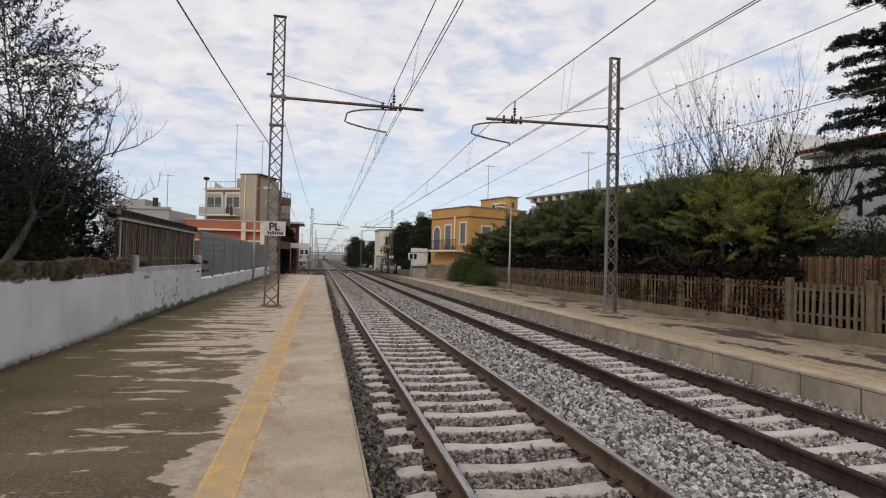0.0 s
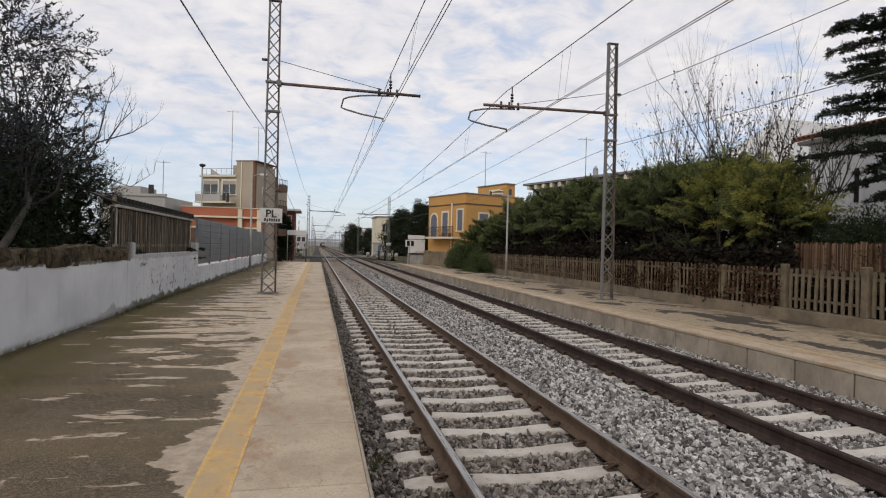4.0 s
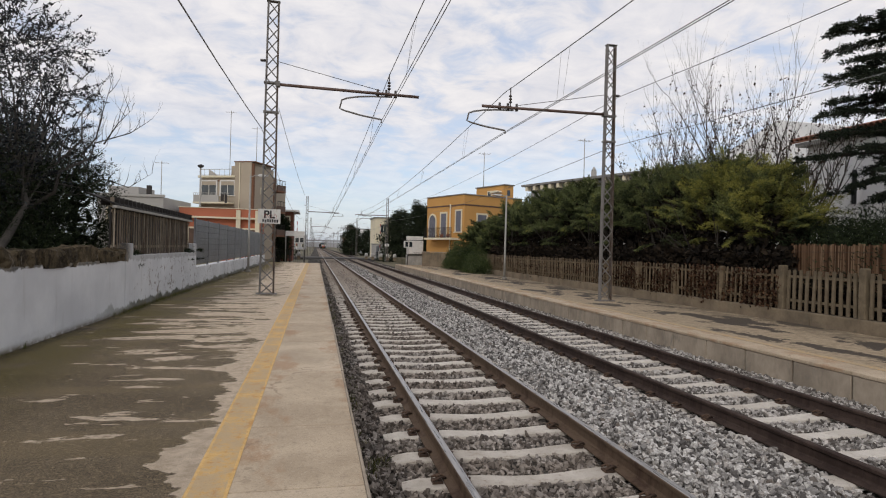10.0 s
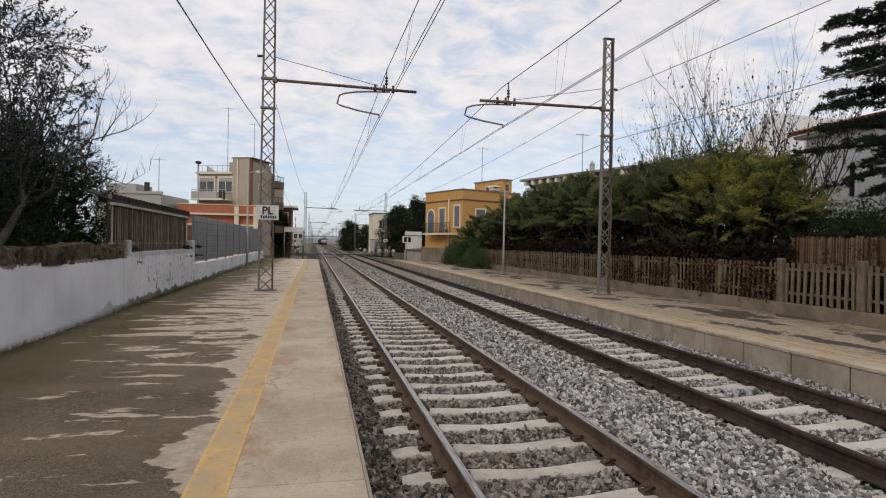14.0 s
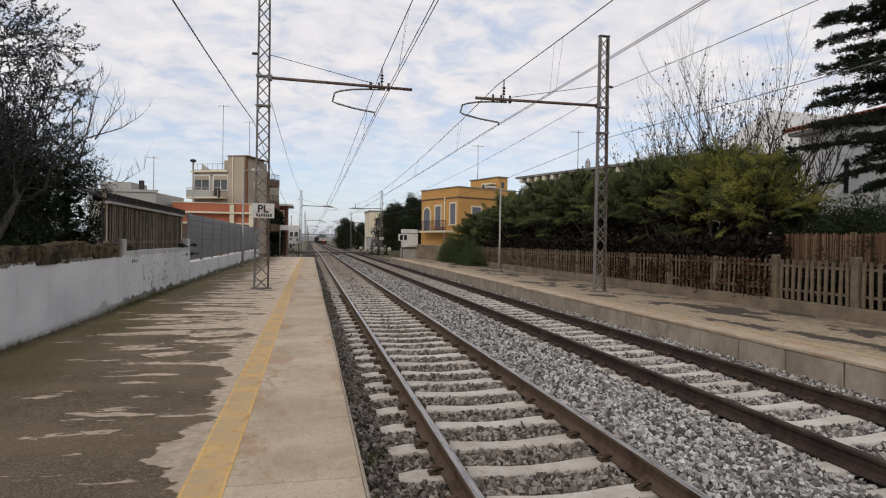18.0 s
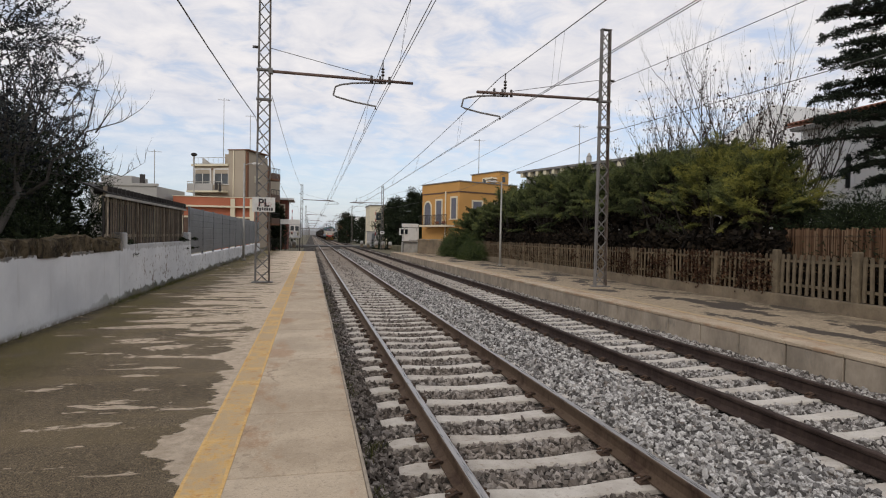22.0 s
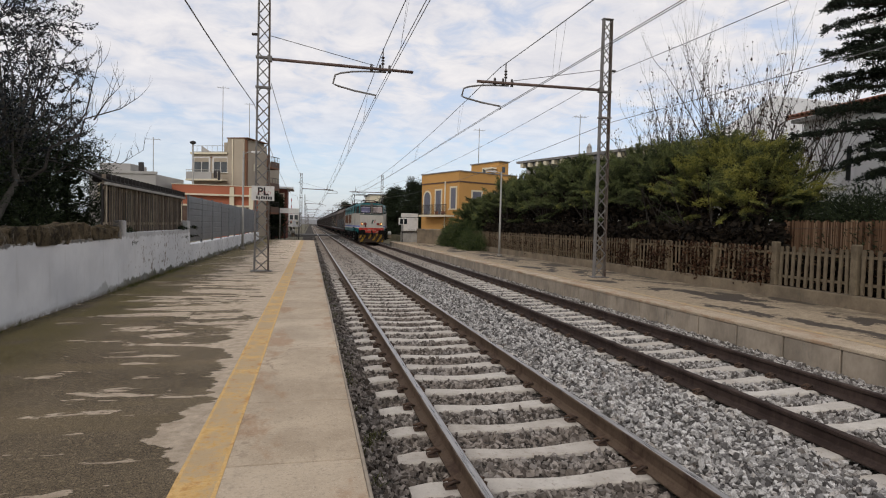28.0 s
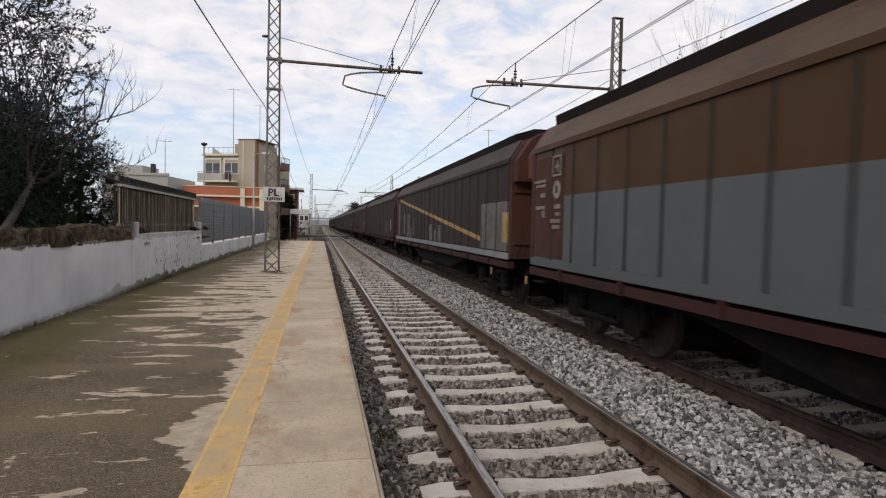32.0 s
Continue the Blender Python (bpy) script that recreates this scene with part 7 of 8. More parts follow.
def yellow_house():
    """Two faces meet in a corner that points at the camera."""
    t = thing("ochre_house", "ochre-yellow two-storey house with cream-framed arched door and balcony", "building")
    C, L, Rr = Vector((11.75, 45.8)), Vector((9.72, 51.2)), Vector((17.6, 48.4))
    back = L + (Rr - C)
    g = Geo().prism([tuple(C), tuple(Rr), tuple(back), tuple(L)], 0.0, 5.95, axis="z")
    part("wall", g, YELLOW_WALL, t, "ochre plaster walls")

    def grown(d):
        mid = (C + back) / 2
        return [tuple(mid + (p - mid) * (1 + d)) for p in (C, Rr, back, L)]
    part("cornice", Geo().prism(grown(0.03), 5.92, 6.00, axis="z"), GREY_ROOF, t, "dark roof edge")
    part("string_course", Geo().prism(grown(0.012), 5.05, 5.16, axis="z"), BROWN_SHUTTER, t, "dark moulded band")
    part("parapet", Geo().prism(grown(0.008), 5.16, 5.92, axis="z"), YELLOW_WALL, t)
    dl = (C - L).normalized()
    ml = Matrix.Translation((L.x, L.y, 0)) @ Matrix.Rotation(math.atan2(dl.y, dl.x), 4, "Z")
    opening(t, ml, 0.95, 2.42, 1.05, 1.45, SHUTTER, CREAM, "arched_door", arch=True, sill=False)
    opening(t, ml, 2.75, 2.42, 0.85, 2.05, SHUTTER, CREAM, "balcony_door", sill=False)
    opening(t, ml, 5.0, 2.9, 0.75, 1.7, SHUTTER, CREAM, "window")
    b = part("balcony", Geo().box(0.9, 5.2, -0.85, 0.0, 2.22, 2.38, ml), CREAM, t, "cream balcony slab")
    railing(b, ml, 0.95, 5.15, -0.8, 2.38, 0.85, IRON, 0.13)
    for x in (3.3, 4.3):
        part("flower_pot", Geo().tube([ml @ Vector((x, -0.55, 2.38)), ml @ Vector((x, -0.55, 2.68))], [0.12, 0.17], 10), TILE, b)
    part("drain_pipe", Geo().tube([ml @ Vector((3.85, -0.08, 0)), ml @ Vector((3.85, -0.08, 5.2))], 0.06, 8), CREAM, t)
    dr = (Rr - C).normalized()
    mr = Matrix.Translation((C.x, C.y, 0)) @ Matrix.Rotation(math.atan2(dr.y, dr.x), 4, "Z")
    opening(t, mr, 1.9, 2.9, 0.95, 1.45, SHUTTER, CREAM, "window")
    opening(t, mr, 4.3, 2.9, 0.95, 1.45, SHUTTER, CREAM, "window")
    mk = Matrix.Translation((14.72, 52.93, 0)) @ Matrix.Rotation(math.atan2(dl.y, dl.x), 4, "Z")
    up = part("roof_room", Geo().box(0, 4.2, 0, 1.0, 5.95, 7.22, mk), YELLOW_WALL, t, "smaller ochre room on the roof")
    part("roof_edge", Geo().box(-0.1, 4.3, -0.1, 1.1, 7.22, 7.30, mk), GREY_ROOF, up)
    part("room_window", Geo().box(1.75, 2.35, -0.04, 0.02, 6.2, 6.85, mk), CREAM, up)
    part("room_pane", Geo().box(1.85, 2.25, -0.05, 0.0, 6.2, 6.75, mk), GLASS, up)
    part("canopy", Geo().prism([(2.75, 6.55), (3.9, 6.6), (3.7, 6.75), (2.95, 6.72)], -0.6, 0.0, "y", mk), CREAM, up)
    part("room_door", Geo().box(3.0, 3.6, -0.04, 0.0, 6.0, 6.5, mk), BROWN_SHUTTER, up)
    part("side_pane", Geo().box(4.18, 4.24, 0.3, 0.6, 6.3, 6.8, mk), GLASS, up)


yellow_house()
antenna(14.4, 49.5, 6.9, 3.2)
antenna(18.4, 38.0, 6.1, 3.4)


def grey_house():
    t = thing("flat_roofed_house", "pale house behind the hedge with a grey overhanging flat roof", "building", m=pose(14.2, 39.0, 0, 0, 0, -70.3))
    part("wall", Geo().box(0.4, 15.5, 0.5, 9, 0, 5.75), GREY_WALL, t)
    part("roof", Geo().box(0, 16.0, -0.1, 9.5, 5.96, 6.10), GREY_ROOF, t, "grey roof slab")
    part("eave", Geo().box(0.15, 15.8, 0.25, 9.3, 5.72, 5.94), FAR_WALL, t)
    for i in range(20):
        x = 0.4 + i * 0.78
        part("rafter_end", Geo().box(x, x + 0.24, -0.05, 0.5, 5.66, 5.95), CREAM, t)
    part("chimney", Geo().cham(5.05, 5.32, 1.5, 1.77, 6.0, 6.75, 0.03), GREY_WALL, t)
    part("chimney_cap", Geo().tube([(5.185, 1.635, 6.75), (5.185, 1.635, 6.85), (5.185, 1.635, 7.0)], [0.17, 0.12, 0.04], 10), GREY_WALL, t)
    for x in (3.0, 7.0, 11.0):
        opening(t, Matrix.Translation((0, 0.5, 0)), x, 3.2, 1.1, 1.4, SHUTTER, CREAM)


grey_house()


def white_house():
    """A white wall under a tiled eave, parallel to the line."""
    t = thing("white_house", "white two-storey house with a terracotta tiled roof", "building")
    part("wall", Geo().box(18.0, 28, 2.0, 18.4, 0, 5.72), WHITE_WALL, t, "white plaster wall")
    part("eave", Geo().box(17.6, 18.0, 1.8, 18.6, 5.62, 5.74), GREY_WALL, t)
    me = Geo().prism([(-0.115, 0), (-0.08, 0.085), (0, 0.125), (0.08, 0.085), (0.115, 0), (0.09, 0), (0.06, 0.065), (0, 0.10), (-0.06, 0.065), (-0.09, 0)], 0.0, 0.62).mesh("roof_tile", TILE)
    slope = Geo().add([(17.5, 1.7, 5.74), (17.5, 18.7, 5.74), (23, 18.7, 7.05), (23, 1.7, 7.05), (17.5, 1.7, 5.80), (17.5, 18.7, 5.80), (23, 18.7, 7.11), (23, 1.7, 7.11)],
                      [(0, 1, 2, 3), (4, 5, 6, 7), (0, 4, 5, 1), (1, 5, 6, 2), (2, 6, 7, 3), (3, 7, 4, 0)])
    roof = part("roof", slope, TILE, t, "terracotta tiled roof")
    r = random.Random(4)
    for row in range(4):
        for i in range(52):
            y = 7.75 + i * 0.212
            tl = part("roof_tile", me, None, roof)
            tl.matrix_basis = pose(17.44 + row * 0.5, y, 5.79 + row * 0.119, 0, 0, -90) @ pose(0, 0, 0, 13.4 + r.uniform(-1, 1), 0, 0)
    m = Matrix.Translation((18.0, 20, 0)) @ Matrix.Rotation(radians(-90), 4, "Z")
    opening(t, m, 3.58, 3.35, 0.22, 1.17, BLACK_SIGN, WHITE_WALL, "window", sill=False)
    opening(t, m, 6.5, 3.2, 0.9, 1.5, BROWN_SHUTTER, CREAM, "window")
    part("rear_block", Geo().prism([(19.7, 0), (30, 0), (30, 6.2), (23.8, 8.05), (19.7, 6.85)], 21.5, 27, axis="x"), WHITE_WALL, t, "taller white gabled block behind")


white_house()
antenna(20.0, 17.5, 6.8, 2.6, 4)

# ---- at the end of the platforms ----


def relay_cabin(x, y, label, board_w):
    t = thing("relay_cabin", label, "cabin", "line-side cabins", m=pose(x, y, 0))
    part("cabin", Geo().cham(0, 1.35, 0, 1.1, 0.92, 2.12, 0.03), WHITE_SIGN, t)
    part("pedestal", Geo().cham(-0.05, 1.3, 0.1, 1.1, -0.1, 0.86, 0.03), GALV, t)
    part("frame_bar", Geo().tube([(-0.05, 0.05, -0.06), (-0.05, 0.05, 0.80), (1.3, 0.05, 0.80), (1.3, 0.05, -0.06)], 0.03, 6), IRON, t)
    for i in range(2):
        part("dark_window", Geo().box(-0.28 + i * 0.36, -0.02 + i * 0.36, -0.03, 0.0, 1.55, 2.0), GLASS, t)
    part("window_box", Geo().cham(-0.36, 0.42, -0.02, 0.4, 1.48, 2.08, 0.02), WHITE_SIGN, t)
    for i in range(5):
        part("vent_slot", Geo().box(0.5 + i * 0.16, 0.6 + i * 0.16, -0.012, 0.0, 1.0, 1.06), IRON, t)
    part("name_board", Geo().cham(-0.2, -0.2 + board_w, -0.08, -0.03, 2.16, 2.50, 0.015), WHITE_SIGN, t, "blank white name board")
    for u in (0.0, board_w - 0.4):
        part("board_post", Geo().box(u, u + 0.05, -0.03, 0.02, 1.9, 2.45), GALV, t)


relay_cabin(8.05, 51.0, "white relay cabin with a blank white board on its frame", 1.5)


def crossing_board():
    """A blank board on two posts, with a double lamp box hung below it."""
    t = thing("crossing_board", "blank white board over a white two-window lamp box", "sign", m=pose(-3.0, 61.0, -0.28))
    for x in (0.05, 1.85):
        part("post", Geo().tube([(x, 0, 0), (x, 0, 3.1)], 0.05, 6), GALV, t)
    part("board", Geo().cham(0.0, 1.9, -0.09, -0.05, 2.65, 3.15, 0.015), WHITE_SIGN, t)
    box = part("lamp_box", Geo().cham(0.92, 1.88, -0.3, -0.06, 1.92, 2.6, 0.03), WHITE_SIGN, t)
    for x in (1.0, 1.46):
        part("dark_pane", Geo().box(x, x + 0.34, -0.32, -0.29, 2.02, 2.48), GLASS, box)


crossing_board()


def mast_plate(x, y, z):
    t = thing("mast_sign", "small white number plate on a distant mast", "sign", "mast plates", m=pose(x, y, z))
    part("plate", Geo().cham(-0.26, 0.26, -0.02, 0.0, -0.16, 0.16, 0.01), WHITE_SIGN, t)
    part("number_bar", Geo().box(-0.14, 0.14, -0.026, -0.02, -0.06, 0.06), BLACK_SIGN, t)
    part("clamp", Geo().box(-0.2, 0.2, 0.0, 0.05, -0.03, 0.03), STEEL, t)


mast_plate(8.7, 72.45, 1.75)


def end_house():
    t = thing("low_house", "small brick-red house with a white roof slab beyond the platform", "building", m=pose(-5.6, 66.0, 0))
    part("wall", Geo().box(0, 3.1, 0, 5, -0.3, 5.1), BRICK_WALL, t, "dull red plaster wall")
    part("roof_slab", Geo().box(-0.1, 3.75, -0.5, 5.2, 5.1, 5.3), WHITE_WALL, t)
    opening(t, Matrix.Identity(4), 2.3, 3.3, 0.8, 1.2, BROWN_SHUTTER, CREAM)


end_house()


def block_wall():
    t = thing("block_wall", "stained grey garden wall below the ochre house", "wall", m=pose(9.05, 49.6, -0.3, 0, 0, -63))
    for i in range(6):
        part("wall_length", Geo().cham(i * 0.85, i * 0.85 + 0.84, 0.0, 0.2, 0, 1.42 - 0.03 * (i % 2), 0.02), FENCE_WALL, t)
        part("coping", Geo().cham(i * 0.85 - 0.01, i * 0.85 + 0.85, -0.03, 0.23, 1.42, 1.48, 0.012), PALE_CONCRETE, t)


block_wall()


def barrier(x, y, s):
    t = thing("crossing_barrier", "level-crossing barrier post with a raised striped arm", "barrier", "crossing barriers", m=pose(x, y, -0.25))
    part("post", Geo().cham(-0.2, 0.2, -0.2, 0.2, 0, 1.15, 0.03), GALV, t)
    for i in range(8):
        part("arm_length", Geo().box(-0.05, 0.05, -0.03, 0.03, 1.1 + i * 0.5, 1.1 + i * 0.5 + 0.495), RED_PART if i % 2 else WHITE_SIGN, t)
    part("counterweight", Geo().box(-0.15, 0.15, -0.2, 0.2, 0.6, 1.0), IRON, t)
    part("lamp", Geo().tube([(s * 0.4, 0, 0.9), (s * 0.4, 0.12, 0.9)], 0.13, 10), IRON, t)


def white_block(x, y):
    t = thing("white_bollard", "short white-painted concrete bollard", "bollard", "bollards", m=pose(x, y, -0.3))
    part("foot", Geo().cham(-0.2, 0.2, -0.2, 0.2, 0, 0.42, 0.04), FENCE_WALL, t)
    part("drum", Geo().tube([(0, 0, 0.42), (0, 0, 0.78), (0, 0, 0.9)], [0.24, 0.23, 0.14], 12), DIRTY_WHITE, t)


for x, y in ((8.6, 78), (9.4, 77), (10.2, 76), (7.7, 80), (7.0, 82), (-2.0, 74), (-2.8, 72)):
    white_block(x, y)
barrier(-2.6, 85.0, 1)
barrier(9.2, 85.0, -1)


def low_gate():
    t = thing("iron_gate", "dark iron railing closing the platform end", "railing", m=pose(-3.6, 56.0, 0))
    railing(t, Matrix.Identity(4), 0, 2.6, 0, -0.3, 1.25, IRON, 0.2)
    for x in (0, 1.3, 2.6):
        part("post", Geo().box(x - 0.04, x + 0.04, -0.04, 0.04, -0.3, 1.05), IRON, t)


low_gate()


def equipment_hut():
    t = thing("equipment_hut", "small grey line-side equipment hut", "hut", m=pose(8.9, 93.0, -0.3))
    part("body", Geo().cham(0, 2.2, 0, 2, 0, 2.2, 0.04), GREY_WALL, t)
    part("roof", Geo().box(-0.1, 2.3, -0.1, 2.1, 2.2, 2.32), GREY_ROOF, t)
    part("door", Geo().box(0.6, 1.4, -0.03, 0.0, 0.05, 1.95), SCREEN, t)


equipment_hut()


def far_house(x, y, w, d, h, mt, label, turn=0, floors=2):
    t = thing("distant_house", label, "building", "distant houses", m=pose(x, y, -0.3, 0, 0, turn))
    part("wall", Geo().box(0, w, 0, d, 0, h), mt, t)
    part("roof", Geo().box(-0.15, w + 0.15, -0.15, d + 0.15, h, h + 0.18), GREY_ROOF, t)
    n = max(1, int(w / 2.6))
    for f in range(floors):
        for i in range(n):
            opening(t, Matrix.Identity(4), w * (i + 0.5) / n, 0.9 + f * h / floors, 0.9, 1.3, GLASS, CREAM)


far_house(9.6, 97, 2.9, 8, 6.6, CREAM, "narrow cream house beyond the crossing")
far_house(-14, 110, 9, 10, 7.5, GREY_WALL, "grey house beyond the crossing")
far_house(12, 160, 10, 10, 6.5, WHITE_WALL, "pale plastered house far down the line")
far_house(-22, 180, 12, 10, 8, FAR_WALL, "distant grey apartment house", 0, 3)
far_house(11, 230, 12, 10, 5.5, ORANGE_WALL, "reddish plastered house far down the line")
far_house(-12, 260, 8, 10, 6, FAR_WALL, "grey plastered house far down the line")
far_house(-40, 330, 26, 12, 9, FAR_WALL, "distant grey apartment house", 0, 3)
far_house(14, 340, 30, 12, 8, FAR_WALL, "distant grey apartment house", 0, 3)
g = Geo().box(-900, 900, 900, 910, -0.6, 7.0)
solid("backdrop", g, FAR_WALL, "hazy grey line of distant town", "backdrop", kind="structure")
g = Geo().box(-25, 30, 520, 526, 5.2, 6.6)
for x in (-24, -9, 9, 24):
    g.box(x - 0.8, x + 0.8, 521, 525, -0.6, 5.2)
solid("road_bridge", g, FAR_WALL, "distant pale road bridge over the line", "bridge")

# ---- plants ----


def leaves(name, at, length, width, material, parent, seed, out=None, flat=0.0, fold=0.3):
    """Single leaves, each a bent strip of two quads. out: the way each one points, roughly."""
    r = np.random.default_rng(seed)
    n = len(at)
    d = r.normal(size=(n, 3))
    if out is not None:
        d = d * 0.75 + out
    d[:, 2] *= (1 - flat)
    d /= np.linalg.norm(d, axis=1, keepdims=True) + 1e-9
    s = np.cross(d, r.normal(size=(n, 3)) * np.array([1, 1, 1 - flat]) + np.array([0, 0, flat * 2.0]))
    s /= np.linalg.norm(s, axis=1, keepdims=True) + 1e-9
    u = np.cross(s, d)
    l = (length * r.uniform(0.6, 1.3, (n, 1)))
    w = (width * r.uniform(0.7, 1.25, (n, 1)))
    a = at
    m = at + d * l * 0.5 + u * l * fold * 0.2
    e = at + d * l
    v = np.stack([a, m + s * w * 0.5, e, m - s * w * 0.5], 1).reshape(-1, 3)
    f = np.arange(4 * n).reshape(n, 4)
    ob = soup(name, v, f, material, parent)
    return ob


def grow(g, start, way, length, radius, depth, r, tips, spread=0.6, kids=3, bend=0.25, lift=0.15, n=4, shrink=0.68):
    """Branches that taper and fork; the ends of the last ones go into tips."""
    pts, radii = [Vector(start)], [radius]
    d = Vector(way).normalized()
    for i in range(n):
        d = (d + Vector((r.gauss(0, bend), r.gauss(0, bend), r.gauss(lift, bend))) * 0.5).normalized()
        pts.append(pts[-1] + d * length / n)
        radii.append(radius * (1 - 0.55 * (i + 1) / n))
    g.tube(pts, radii, 6 if radius > 0.03 else 4 if radius > 0.008 else 3, False)
    if depth == 0:
        tips.extend((tuple(p), tuple(d)) for p in pts[1:])
        return
    for i in range(kids):
        k = r.randint(max(1, n - 2), n) if i else n
        side = Vector((r.gauss(0, 1), r.gauss(0, 1), r.gauss(0.1, 0.7))).normalized()
        grow(g, pts[k], d + side * spread, length * shrink * r.uniform(0.8, 1.15), radii[k] * 0.8, depth - 1, r, tips, spread, kids, bend, lift, n, shrink)


def shrub(label, seed, rx, ry, h, material, count, leaf, name="garden_shrub", category="shrub", core=None, group="", skirt=0.15, tuck=0.0):
    """A dense bush: sprays of leaves over a lumpy dome, with a darker inside and stems."""
    t = thing(name, label, category, group)
    r = np.random.default_rng(seed)
    n = count
    a = r.uniform(0, 2 * np.pi, n)
    c = r.uniform(-0.25, 1, n)
    s = np.sqrt(np.clip(1 - np.clip(c, 0, 1) ** 2.4, 0.02, 1))
    lump = 1 + 0.17 * np.sin(3 * a + seed) * np.cos(5 * c + seed) + 0.11 * np.sin(7 * a + 2.3 * seed + 4 * c) + 0.07 * np.sin(13 * a - 9 * c)
    depth = 1 - np.abs(r.normal(0, 0.11, n))
    s = s * (1 - tuck * np.clip((0.42 - c) / 0.6, 0, 1))
    x, y, z = rx * s * np.cos(a) * lump * depth, ry * s * np.sin(a) * lump * depth, h * (skirt + (1 - skirt) * np.clip(c, -0.15, 1) * lump * depth)
    out = np.stack([x / rx, y / ry, np.full(n, 0.55)], -1)
    out /= np.linalg.norm(out, axis=1, keepdims=True)
    per = 9
    at = np.stack([x, y, z], -1)
    # each spray is a short plume of leaves along its own stalk
    stalk = out + r.normal(0, 0.45, (n, 3))
    stalk /= np.linalg.norm(stalk, axis=1, keepdims=True)
    k = r.uniform(0, 1, (n, per, 1))
    pts = at[:, None] + stalk[:, None] * k * leaf * 4.2 + r.normal(0, leaf * 0.35, (n, per, 3))
    way = np.repeat(stalk, per, 0) * 1.1
    leaves("crown", pts.reshape(-1, 3), leaf, leaf * 0.2, material, t, seed + 1, way)
    m = count // 3
    ca, cz, cr = r.uniform(0, 2 * np.pi, m), r.uniform(0.03, 0.82, m), np.sqrt(r.uniform(0.2, 0.9, m))
    prof = np.sqrt(np.clip(1 - (cz * 1.05) ** 2.4, 0.02, 1))
    inner = np.stack([rx * 0.8 * cr * prof * np.cos(ca), ry * 0.8 * cr * prof * np.sin(ca), h * cz], -1)
    # The core's near-black leaves put the bush's inner shade into colour.
    leaves("inner_leaves", inner, leaf * 2.6, leaf * 1.5, core or BUSH_LEAF, t, seed + 2)
    rr = random.Random(seed)
    g, tips = Geo(), []
    for i in range(5):
        q = rr.uniform(0, 6.28)
        grow(g, (0.2 * rx * math.cos(q), 0.2 * ry * math.sin(q), -0.1), (0.4 * math.cos(q), 0.4 * math.sin(q), 1), h * 0.5, 0.05, 1, rr, tips, 0.5, 3)
    part("woody_base", g, DARK_BARK, t)
    return t


